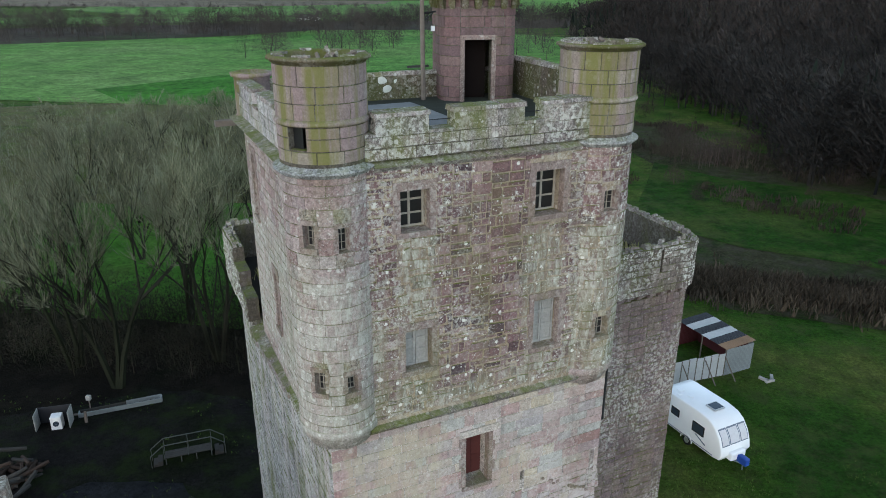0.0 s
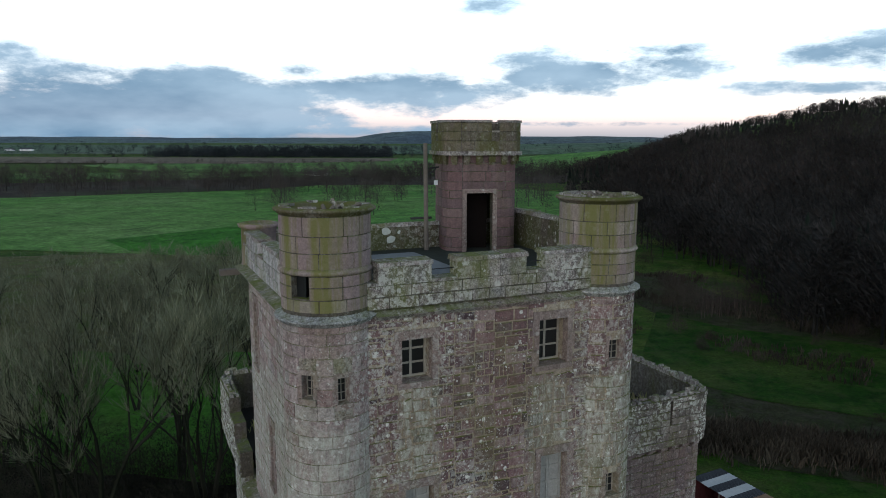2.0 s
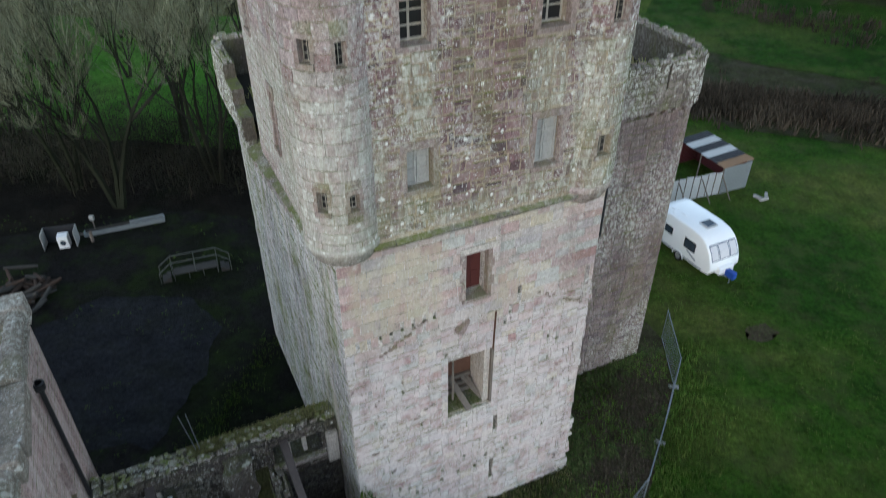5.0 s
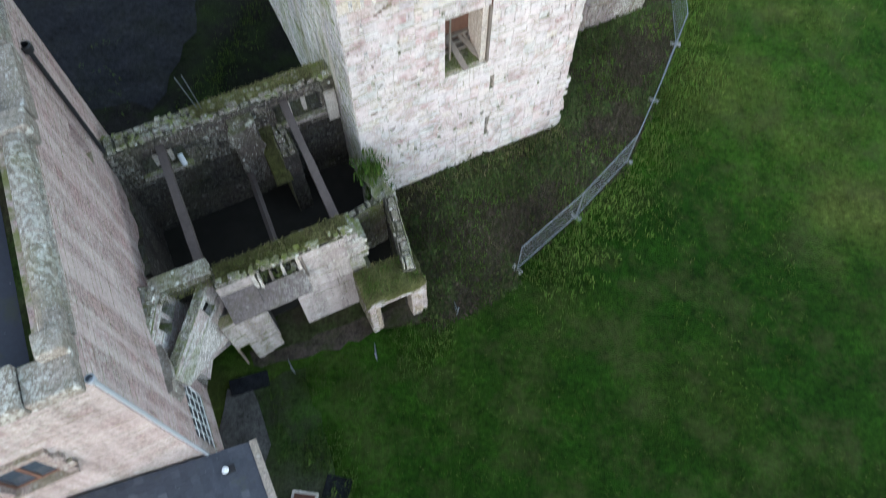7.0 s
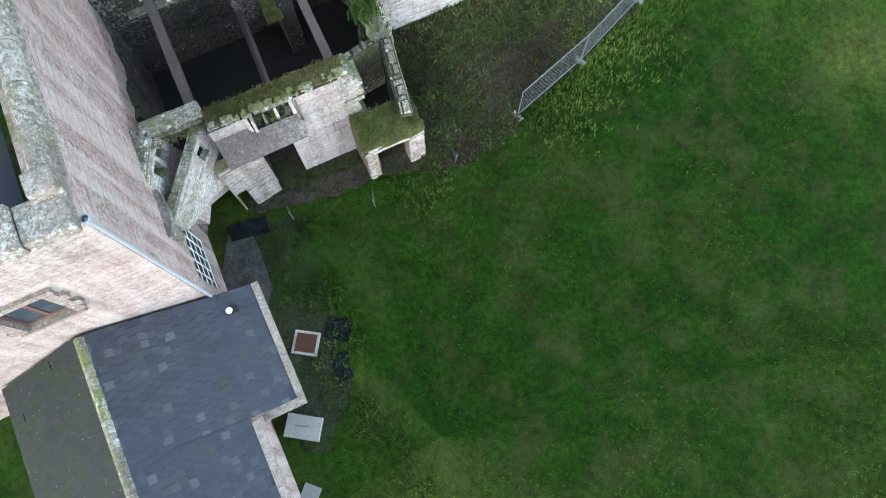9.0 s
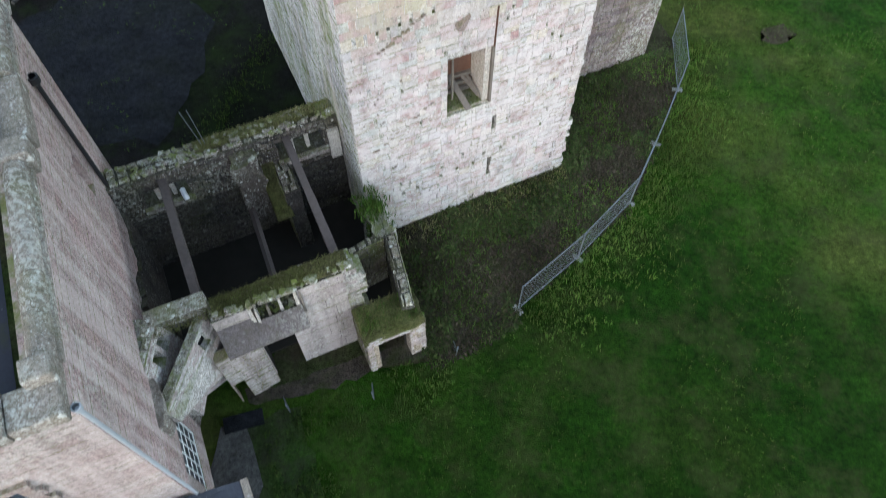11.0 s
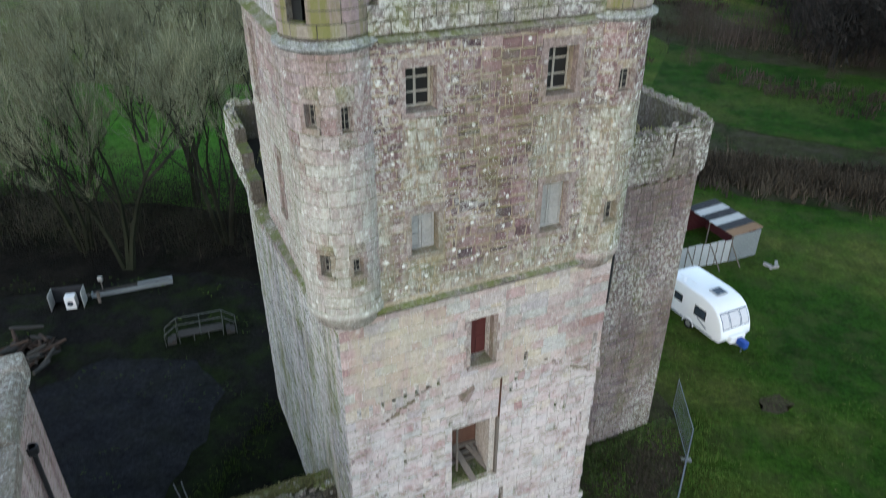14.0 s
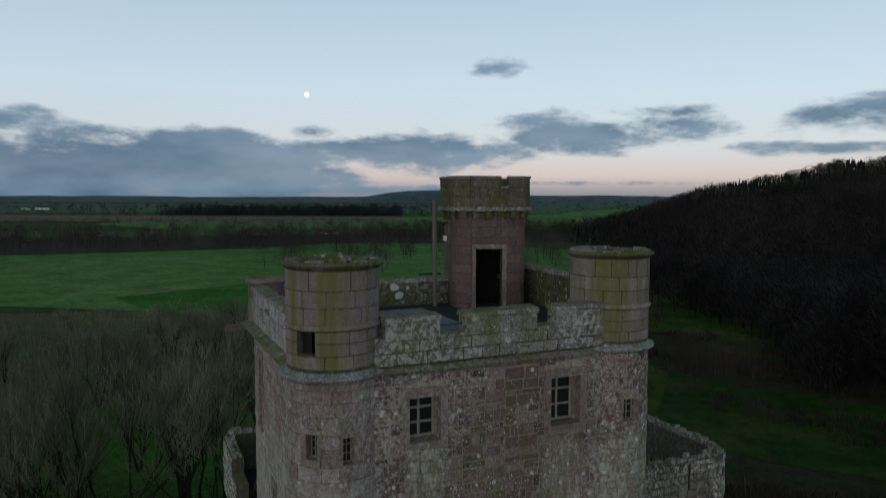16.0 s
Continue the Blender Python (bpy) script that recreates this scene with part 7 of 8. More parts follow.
def roll(v0, v1, r, n):
    for i in range(n):
        a, b = v0 + (v1 - v0) * i / n, v0 + (v1 - v0) * (i + 1) / n - 0.025
        V, F = [], []
        tube(V, F, [(wall_u(a) - 0.22, a, 11.62), (wall_u(b) - 0.22, b, 11.62)], r, 14)
        piece("parapet_roll", V, F, M_ROLL, house, "rounded lichened coping roll")
        V, F = [], []
        hexa(V, F, [(wall_u(a) - 0.05, a, 11.3), (wall_u(a) + 0.1, a, 11.34), (wall_u(b) + 0.1, b, 11.34), (wall_u(b) - 0.05, b, 11.3), (wall_u(a) - 0.05, a, 11.5), (wall_u(a) + 0.08, a, 11.46), (wall_u(b) + 0.08, b, 11.46), (wall_u(b) - 0.05, b, 11.5)])
        piece("drip_mould", V, F, M_ROLL, house)


roll(-7.0, -1.75, 0.28, 5)
roll(1.3, 4.3, 0.27, 3)


def lump(x0, x1, y0, y1, z0, z1, mat, name, label="", seed=0):
    bm = bevelled(x0, x1, y0, y1, z0, z1, 0.06, 2)
    for v in bm.verts:
        v.co += noise.noise_vector(v.co * 2.3 + Vector((seed, 0, 0))) * 0.035
    return part(name, bm, mat, house, label)


# cross-wall with white-lichened copings and rounded tile ends
lump(-11.5, -8.25, -1.75, -1.1, 11.2, 12.0, M_ROLL, "cope_stone", "white-lichened cross-wall coping", 3)
for i in range(5):
    V, F = [], []
    y = -0.9 + i * 0.42
    tube(V, F, [(-11.4, y, 12.2), (-8.9, y, 11.75)], 0.2, 8)
    piece("ridge_roll", V, F, M_ROLL, house, "rounded mossy roof roll")
lump(-8.95, -8.2, -1.0, 1.25, 11.2, 11.75, M_ROLL, "cope_stone", "", 5)
lump(-9.05, -8.2, 4.2, 4.9, 11.2, 12.0, M_ROLL, "cope_stone", "", 8)
# knuckle where the roll ends and broad lumpy coping of the other wall
lump(-9.2, -8.6, -7.55, -7.0, 11.3, 12.05, M_ROLL, "cope_stone", "", 9)
x = -8.6
k = 0
while x > -19:
    w = rng.uniform(0.7, 1.2)
    lump(x - w, x - 0.02, -8.25 + rng.uniform(-0.05, 0.05), -7.3 + rng.uniform(-0.15, 0.05), 11.3, 11.75 + rng.uniform(-0.1, 0.2), M_ROLL, "cope_stone", "broad pale lichened coping stone", k)
    x -= w
    k += 1
V, F = [], []
box(V, F, -19, -9.0, -7.3, 4.3, 10.5, 10.85)
piece("gutter_floor", V, F, M_SCRUB, house, "mossy parapet gutter")
V, F = [], []
hexa(V, F, [(-20, -7.2, 10.86), (-9.75, -7.2, 10.86), (-9.6, -1.8, 10.86), (-20, -1.8, 10.86), (-16.2, -7.2, 15.5), (-15.8, -7.2, 15.5), (-15.8, -1.8, 15.5), (-16.2, -1.8, 15.5)])
piece("roof", V, F, M_SLATE, house, "blue-grey slate main roof")
V, F = [], []
hexa(V, F, [(-20, -1.0, 10.86), (-9.4, -1.0, 10.86), (-9.4, 4.2, 10.86), (-20, 4.2, 10.86), (-16.2, -1.0, 15.5), (-15.8, -1.0, 15.5), (-15.8, 4.2, 15.5), (-16.2, 4.2, 15.5)])
piece("roof", V, F, M_SLATE, house)
V, F = [], []
tube(V, F, [(-8.5, -8.1, 11.35), (-8.5, -8.1, 3.4)], 0.05, 8)
lathe(V, F, -8.5, -8.1, [(0.05, 11.2), (0.1, 11.28), (0.11, 11.42), (0.08, 11.43)], 10)
piece("downpipe", V, F, M_PIPE, house, "grey cast rainwater pipe")
V, F = [], []
tube(V, F, [(-8.25, 2.3, 10.4), (-8.25, 2.3, 5.6)], 0.07, 8)
lathe(V, F, -8.25, 2.3, [(0.05, 10.3), (0.16, 10.4), (0.17, 10.62), (0.12, 10.64)], 10)
piece("downpipe", V, F, M_BLACKPIPE, house, "black rainwater pipe")
casement(f_he, HW[0], house, 6, 4, depth=0.02, mat=M_WHITE, label="white many-paned sash")
for h in HW[1:]:
    casement(f_he, h, house, 2, 4)
casement(f_hs, HSW[0], house, 2, 1, depth=0.05, mat=M_BOARDING, pane=M_VANGLASS, bar=0.05, frame=0.09)
surround(rng, f_hs, HSW[0], M_DRESS, house, w=0.25, d=0.12)

# ---- slate-roofed extension ----
ext = thing("slate_extension", CASTLE, "single-storey extension with a mossy-ridged slate roof", "outbuilding")
rng = random.Random(33)
V, F = [], []
box(V, F, -15.0, -7.6, -11.9, -8.05, -0.2, 2.7)
box(V, F, -15.0, -8.9, -19.0, -11.9, -0.2, 2.7)
piece("wall", V, F, M_HOUSE, ext)


def roof_plane(a, b, c, d, w, h, mat, count):
    """Overlapping slates on the sloping rectangle a-b (eave), d-c (ridge)."""
    a, b, c, d = map(Vector, (a, b, c, d))
    V, F = [], []
    n = (b - a).cross(d - a).normalized()
    if n.z < 0:
        n = -n
    hexa(V, F, [a - n * 0.12, b - n * 0.12, c - n * 0.12, d - n * 0.12, a - n * 0.02, b - n * 0.02, c - n * 0.02, d - n * 0.02])
    base = piece("roof", V, F, mat, ext, "overlapping blue-grey slates")
    rows = int((d - a).length / h)
    V, F = [], []
    made = 0
    unit = None
    for i in range(rows):
        p0, p1 = a.lerp(d, i / rows), b.lerp(c, i / rows)
        up = (d - a).normalized()
        x = (p1 - p0).normalized()
        L = (p1 - p0).length
        s = -w * (0.5 if i % 2 else 0.0)
        while s < L:
            e = w * rng.uniform(0.94, 1.06)
            s0, s1 = max(0, s), min(L, s + e - 0.012)
            if s1 - s0 > 0.05 and rng.random() > 0.012:
                lift = rng.uniform(0.020, 0.032)
                q = p0 + x * s0 - up * rng.uniform(0, 0.015)
                if made < count and i > rows * 0.25:
                    if unit is None:
                        uv, uf = [], []
                        box(uv, uf, 0, 1, 0, 1, -1, 0)
                        unit = mesh_data("slate", uv, uf, mat)
                    ob = new("slate", unit)
                    ob.parent = base
                    m = Matrix((x, (up * h * 1.25 - n * lift * 0.9).normalized(), n)).transposed().to_4x4()
                    ob.matrix_basis = Matrix.Translation(q + n * lift) @ m @ Matrix.Diagonal((s1 - s0, h * 1.25, 0.012, 1))
                    made += 1
                else:
                    t0, t1 = q + n * lift, q + up * h * 1.25 + n * 0.004
                    hexa(V, F, [t0 - n * 0.012, t0 + x * (s1 - s0) - n * 0.012, t1 + x * (s1 - s0) - n * 0.012, t1 - n * 0.012, t0, t0 + x * (s1 - s0), t1 + x * (s1 - s0), t1])
            s += e
    piece("slate_field", V, F, mat, base, kind="stuff")


RZ, EZ = 5.0, 2.8
roof_plane((-7.35, -12.05, EZ), (-7.35, -8.1, EZ), (-12.0, -8.1, RZ), (-12.0, -12.05, RZ), 0.26, 0.24, M_SLATE, 300)
roof_plane((-8.75, -19.0, EZ + 0.55), (-8.75, -12.05, EZ + 0.55), (-12.0, -12.05, RZ), (-12.0, -19.0, RZ), 0.26, 0.24, M_SLATE, 0)
roof_plane((-15.2, -8.1, 3.3), (-15.2, -19.0, 3.3), (-12.0, -19.0, RZ), (-12.0, -8.1, RZ), 0.26, 0.24, M_SLATEMOSS, 0)
V, F = [], []
for a, b, c, d in ((-7.35, -7.12, -12.2, -8.1), (-8.75, -8.5, -19, -12.2)):
    z = EZ - 0.04 if a > -8 else EZ + 0.5
    box(V, F, a, b, c, d, z, z + 0.1)
box(V, F, -8.5, -7.12, -12.3, -12.05, EZ - 0.04, EZ + 0.1)
piece("wall_head", V, F, M_EAVE, ext, "tan stone eaves course")
V, F = [], []
for i in range(26):
    y = -8.15 - i * 0.42
    hexa(V, F, [(-12.16, y, RZ - 0.06), (-11.84, y, RZ - 0.06), (-11.84, y - 0.4, RZ - 0.06), (-12.16, y - 0.4, RZ - 0.06), (-12.04, y, RZ + 0.08), (-11.96, y, RZ + 0.08), (-11.96, y - 0.4, RZ + 0.08), (-12.04, y - 0.4, RZ + 0.08)])
piece("ridge_tiles", V, F, M_PARAPET, ext, "white-lichened ridge tiles")

vent = thing("roof_vent", at(-8.18, -8.75, 3.2), "small white vent cap with a dark flashing on the slates", "vent")
part("flashing", bevelled(-0.1, 0.28, -0.12, 0.12, -0.02, 0.03, 0.01), M_BLACKPIPE, vent)
V, F = [], []
lathe(V, F, 0, 0, [(0.06, 0.0), (0.06, 0.12), (0.11, 0.13), (0.09, 0.19), (0.0, 0.21)], 12)
piece("cap", V, F, M_PLASTIC, vent)

# ---- fence of steel mesh panels ----


def fence_run(t, m, length, h=1.95, feet=True):
    """One mesh panel of a fence, as parts under it."""
    def add(name, V, F, mat, kind=""):
        piece(name, [m @ Vector(v) for v in V], F, mat, t, kind=kind)

    for x in (0.02, length - 0.02):
        V, F = [], []
        tube(V, F, [(x, 0, 0.05), (x, 0, h + 0.05)], 0.024, 6)
        add("upright", V, F, M_GALV)
    for z in (0.15, h):
        V, F = [], []
        tube(V, F, [(0, 0, z), (length, 0, z)], 0.022, 6)
        add("rail", V, F, M_GALV)
    V, F = [], []
    n = int(length / 0.09)
    for i in range(1, n):
        x = length * i / n
        box(V, F, x - 0.003, x + 0.003, -0.003, 0.003, 0.15, h)
    for i in range(1, 7):
        z = 0.15 + (h - 0.15) * i / 7
        box(V, F, 0, length, 0.003, 0.008, z - 0.003, z + 0.003)
    add("wire_mesh", V, F, M_GALV, "stuff")
    if feet:
        V, F = [], []
        box(V, F, -0.09, 0.09, -0.24, 0.24, 0, 0.1)
        add("foot_block", V, F, M_BLOCK)


FENCE = [(3.0, 11.9), (5.55, 14.25), (8.0, 16.95), (9.6, 20.2), (11.1, 23.5), (11.4, 26.9)]
mesh_fence = thing("mesh_fence", pose(0, 0, 0), "run of galvanised steel mesh fencing on concrete feet", "fence")
for (ax, ay), (bx, by) in zip(FENCE, FENCE[1:]):
    fence_run(mesh_fence, pose(ax, ay, 0, 0, 0, math.degrees(math.atan2(by - ay, bx - ax))), math.hypot(bx - ax, by - ay))
fallen = thing("fallen_slab", pose(-7.0, 7.4, 0.02, 3, 2, 17), "grey stone slab lying beside the ruin", "slab")
part("slab", bevelled(-0.7, 0.7, -0.3, 0.3, 0, 0.09, 0.02), M_TARMAC, fallen)


def fence_stay(x, y, turn):
    t = thing("fence_stay", pose(x, y, 0, 0, 0, turn), "leaning steel fence stay with its block", "fence stay", "fence stays")
    V, F = [], []
    tube(V, F, [(0, 0, 0.08), (-0.25, 0, 1.4)], 0.025, 6)
    piece("leg", V, F, M_GALV, t)
    V, F = [], []
    tube(V, F, [(0.55, 0, 0.08), (-0.12, 0, 0.75)], 0.02, 6)
    piece("brace", V, F, M_GALV, t)
    V, F = [], []
    tube(V, F, [(-0.05, 0, 0.03), (0.6, 0, 0.03)], 0.02, 6)
    piece("foot", V, F, M_GALV, t)


fence_stay(0.6, 10.0, 100)
fence_stay(-2.4, 8.3, 100)
fence_stay(-5.4, 7.8, 120)

# ---- caravan ----


def caravan():
    t = thing("caravan", at(24.3, 9.75, 0, 1.5), "white touring caravan parked on the grass with blue hitch cover", "caravan")
    prof = [(2.45, 0.42), (2.48, 1.2), (2.42, 2.3), (2.3, 2.5), (1.9, 2.58), (-0.6, 2.6), (-1.35, 2.5), (-1.8, 2.25), (-2.2, 1.75), (-2.42, 1.2), (-2.5, 0.8), (-2.35, 0.48), (-1.9, 0.4)]
    bm = bmesh.new()
    hw = 1.12
    sides = []
    for x in (-hw, hw):
        sides.append([bm.verts.new((x, y, z)) for y, z in prof])
    n = len(prof)
    bm.faces.new(sides[0])
    bm.faces.new(sides[1][::-1])
    for i in range(n):
        bm.faces.new((sides[0][i], sides[0][(i + 1) % n], sides[1][(i + 1) % n], sides[1][i]))
    bmesh.ops.recalc_face_normals(bm, faces=bm.faces)
    edges = [e for e in bm.edges if abs(e.verts[0].co.x - e.verts[1].co.x) < 0.01]
    bmesh.ops.bevel(bm, geom=edges, offset=0.09, segments=3, affect="EDGES", profile=0.5)
    body = part("body", bm, M_VANWHITE, t, "", True)
    for x in (-1, 1):
        for y0, y1, z0, z1 in ((-1.15, -0.25, 1.2, 1.85), (0.75, 1.4, 1.35, 1.85)):
            w = part("side_window", bevelled(x * hw - 0.02, x * hw + 0.02, y0, y1, z0, z1, 0.018), M_TYRE, t, "dark-framed acrylic window")
            part("pane", bevelled(x * (hw + 0.014) - 0.012, x * (hw + 0.014) + 0.012, y0 + 0.07, y1 - 0.07, z0 + 0.07, z1 - 0.07, 0.008), M_VANGLASS, w)
        V, F = [], []
        hexa(V, F, [(x * (hw + 0.002), -1.3, 0.75), (x * (hw + 0.004), -1.3, 0.75), (x * (hw + 0.004), -0.5, 1.1), (x * (hw + 0.002), -0.5, 1.1), (x * (hw + 0.002), -1.35, 0.85), (x * (hw + 0.004), -1.35, 0.85), (x * (hw + 0.004), -0.6, 1.14), (x * (hw + 0.002), -0.6, 1.14)])
        piece("side_stripe", V, F, M_DECAL, t, "grey decal stripe")
        V, F = [], []
        box(V, F, x * (hw + 0.002), x * (hw + 0.008), -1.9, 2.2, 0.52, 0.58)
        piece("rub_strip", V, F, M_DECAL, t)
        wheel = part("wheel", bevelled(x * hw - 0.01, x * hw + 0.01, -0.2, -0.1, 0.3, 0.4, 0.004), M_RIM, t)
        V, F = [], []
        pr = [(0.19, -0.1), (0.29, -0.1), (0.315, -0.06), (0.315, 0.06), (0.29, 0.1), (0.19, 0.1)]
        for r, o in pr:
            for k in range(20):
                q = 2 * math.pi * k / 20
                V.append((x * (hw - 0.1) + x * o, 0.02 + r * math.cos(q), 0.315 + r * math.sin(q)))
        for i in range(len(pr) - 1):
            for k in range(20):
                F.append((i * 20 + k, i * 20 + (k + 1) % 20, (i + 1) * 20 + (k + 1) % 20, (i + 1) * 20 + k))
        piece("tyre", V, F, M_TYRE, wheel, "", True)
        V, F = [], []
        for r, o in ((0.2, 0.02), (0.19, 0.08), (0.06, 0.05)):
            for k in range(20):
                q = 2 * math.pi * k / 20
                V.append((x * (hw - 0.1) + x * o, 0.02 + r * math.cos(q), 0.315 + r * math.sin(q)))
        for i in range(2):
            for k in range(20):
                F.append((i * 20 + k, i * 20 + (k + 1) % 20, (i + 1) * 20 + (k + 1) % 20, (i + 1) * 20 + k))
        F.append(tuple(range(40, 60)))
        piece("rim", V, F, M_RIM, wheel)
        V, F = [], []
        pts = [(x * (hw + 0.012), 0.02 + 0.42 * math.cos(math.radians(a)), 0.33 + 0.4 * math.sin(math.radians(a))) for a in range(0, 181, 20)]
        tube(V, F, pts, 0.035, 6)
        piece("wheel_arch", V, F, M_VANWHITE, t)
    # raked front windows in one dark band
    def on_front(x, z):
        y = -1.8 - (2.25 - z) * 0.8 if z > 1.75 else -2.2 - (1.75 - z) * 0.4
        return Vector((x, y - 0.015, z))

    for a, b in ((-0.98, -0.42), (-0.38, 0.38), (0.42, 0.98)):
        for off, mt, nm in ((0.0, M_DECAL, "front_window"),):
            V, F = [], []
            zs = (1.3, 1.75, 2.15)
            for z in zs:
                for x in (a, b):
                    p = on_front(x, z)
                    V += [p, p + Vector((0, 0.03, 0))]
            F += [(0, 2, 6, 4), (4, 6, 10, 8), (0, 4, 5, 1), (4, 8, 9, 5), (2, 3, 7, 6), (6, 7, 11, 10), (8, 10, 11, 9), (0, 1, 3, 2)]
            w = piece(nm, V, F, mt, t)
            V, F = [], []
            for z in (1.36, 1.75, 2.09):
                for x in (a + 0.05, b - 0.05):
                    p = on_front(x, z) + Vector((0, -0.008, 0))
                    V += [p, p + Vector((0, 0.006, 0))]
            F = [(0, 2, 6, 4), (4, 6, 10, 8), (0, 4, 5, 1), (4, 8, 9, 5), (2, 3, 7, 6), (6, 7, 11, 10), (8, 10, 11, 9), (0, 1, 3, 2)]
            # the pane itself is opaque and pale all over
            piece("pane", V, F, M_FRONTPANE, w, "pale opaque front pane")
    hatch = part("roof_hatch", bevelled(-0.35, 0.45, -1.0, -0.3, 2.59, 2.68, 0.02), M_RIM, t, "framed rooflight")
    part("rooflight_pane", bevelled(-0.28, 0.38, -0.93, -0.37, 2.66, 2.695, 0.01), M_VANGLASS, hatch)
    for x0, x1, y0, y1 in ((-0.6, -0.2, 1.4, 1.75), (-0.5, -0.3, 0.6, 1.0), (-0.9, -0.7, 1.1, 1.35), (0.85, 0.92, 0.3, 0.36)):
        part("roof_vent", bevelled(x0, x1, y0, y1, 2.58, 2.64, 0.02), M_VANWHITE, t)
    V, F = [], []
    tube(V, F, [(-0.5, -2.2, 0.45), (0, -3.3, 0.45)], 0.04, 6)
    piece("drawbar", V, F, M_GALV, t)
    V, F = [], []
    tube(V, F, [(0.5, -2.2, 0.45), (0, -3.3, 0.45)], 0.04, 6)
    piece("drawbar", V, F, M_GALV, t)
    bm = bevelled(-0.18, 0.18, -3.35, -2.75, 0.4, 0.85, 0.08, 3)
    for v in bm.verts:
        v.co += noise.noise_vector(v.co * 4) * 0.04
    part("hitch_cover", bm, M_BLUE, t, "blue vinyl hitch cover", True)
    V, F = [], []
    tube(V, F, [(0, -3.05, 0.0), (0, -3.05, 0.5)], 0.04, 8)
    piece("jockey_leg", V, F, M_GALV, t)
    bm = bevelled(-0.55, 0.55, -2.72, -2.3, 0.45, 0.95, 0.1, 3)
    part("front_locker", bm, M_VANWHITE, t, "", True)


caravan()

# ---- shed of sheets beyond the caravan ----
shed = thing("sheet_shed", pose(19.1, 41.4, 0, 0, 0, 24), "low patched shed of corrugated sheets with a dark red inside", "shed")


def corrugated(parent, origin, ex, ey, w, h, mat, name, label="", pitch=0.12, amp=0.018):
    """A wavy metal sheet."""
    o, ex, ey = Vector(origin), Vector(ex).normalized(), Vector(ey).normalized()
    n = ex.cross(ey)
    k = max(2, int(w / pitch * 4))
    V, F = [], []
    for side in (0, 0.008):
        for i in range(k + 1):
            s = w * i / k
            d = n * (amp * math.sin(2 * math.pi * s / pitch) + side)
            V += [o + ex * s + d, o + ex * s + ey * h + d]
    m = 2 * (k + 1)
    for i in range(k):
        F += [(2 * i, 2 * i + 2, 2 * i + 3, 2 * i + 1), (m + 2 * i, m + 2 * i + 1, m + 2 * i + 3, m + 2 * i + 2)]
        F += [(2 * i, m + 2 * i, m + 2 * i + 2, 2 * i + 2), (2 * i + 1, 2 * i + 3, m + 2 * i + 3, m + 2 * i + 1)]
    return piece(name, V, F, mat, parent, label)


M_TIN_W = simple("pale_tin_sheet", (0.50, 0.51, 0.50), 0.5, 0.2, 0.4, 5)
M_TIN_B = simple("black_tin_sheet", (0.035, 0.037, 0.042), 0.5, 0.2, 0.4, 5)
M_TIN_G = simple("grey_tin_sheet", (0.24, 0.27, 0.28), 0.5, 0.3, 0.4, 5)
M_TIN_R = simple("dark_red_boarding", (0.10, 0.022, 0.025), 0.8, 0, 0.4, 5)
M_TIN_O = simple("rusted_tin_sheet", (0.27, 0.17, 0.10), 0.7, 0.1, 0.5, 5)
corrugated(shed, (0, 0, 0), (1, 0, 0), (0, 0, 1), 2.4, 2.0, M_TIN_G, "end_sheet", "grey corrugated end")
corrugated(shed, (2.4, 0, 0), (0, 1, 0), (0, 0, 1), 4.6, 2.0, M_TIN_G, "side_sheet")
corrugated(shed, (0, 4.6, 0), (1, 0, 0), (0, 0, 1), 2.4, 2.0, M_TIN_R, "back_sheet")
V, F = [], []
box(V, F, 1.9, 1.96, 0.1, 4.5, 0, 2.0)
piece("inner_boarding", V, F, M_TIN_R, shed, "dark red boarded inner wall")
for i, mt in enumerate((M_TIN_O, M_TIN_B, M_TIN_W, M_TIN_B, M_TIN_W, M_TIN_B)):
    corrugated(shed, (-0.1, -0.05 + i * 0.78, 2.02 + 0.01 * (i % 2)), (0, 1, 0), (1, 0, 0.06), 0.8, 2.6, mt, "roof_sheet", "patched roof sheet")
for x, y in ((0.02, 0.1), (0.02, 4.5), (0.02, 2.3)):
    V, F = [], []
    tube(V, F, [(x, y, 0), (x, y, 2.0)], 0.05, 6)
    piece("post", V, F, M_TIMBER, shed)
tinfence = thing("sheet_fence", pose(15.2, 40.1, 0, 0, 0, 18.5), "screen of pale sheets on leaning timber props", "fence")
for i in range(7):
    V, F = [], []
    box(V, F, i * 0.58, i * 0.58 + 0.55, 0, 0.02, 0.02, 1.7 + 0.04 * (i % 3))
    piece("panel", V, F, M_TIN_W, tinfence)
    V, F = [], []
    tube(V, F, [(i * 0.58, -0.03, 0), (i * 0.58, -0.03, 1.75)], 0.025, 5)
    piece("batten", V, F, M_TIMBER, tinfence)
for x in (0.6, 2.4, 4.0):
    V, F = [], []
    tube(V, F, [(x + 0.35, -0.9, 0), (x, -0.04, 1.5)], 0.04, 5)
    piece("prop", V, F, M_TIMBER, tinfence)
for x, y, a in ((21.9, 40.6, 20), (22.2, 41.0, 70), (21.6, 40.8, 130)):
    t = thing("timber_offcut", pose(x, y, 0.0, 0, 0, a), "pale timber offcut lying on the grass", "timber", "timber offcuts")
    V, F = [], []
    box(V, F, -0.35, 0.35, -0.09, 0.09, 0, 0.16)
    piece("block", V, F, M_SHUTTER, t)

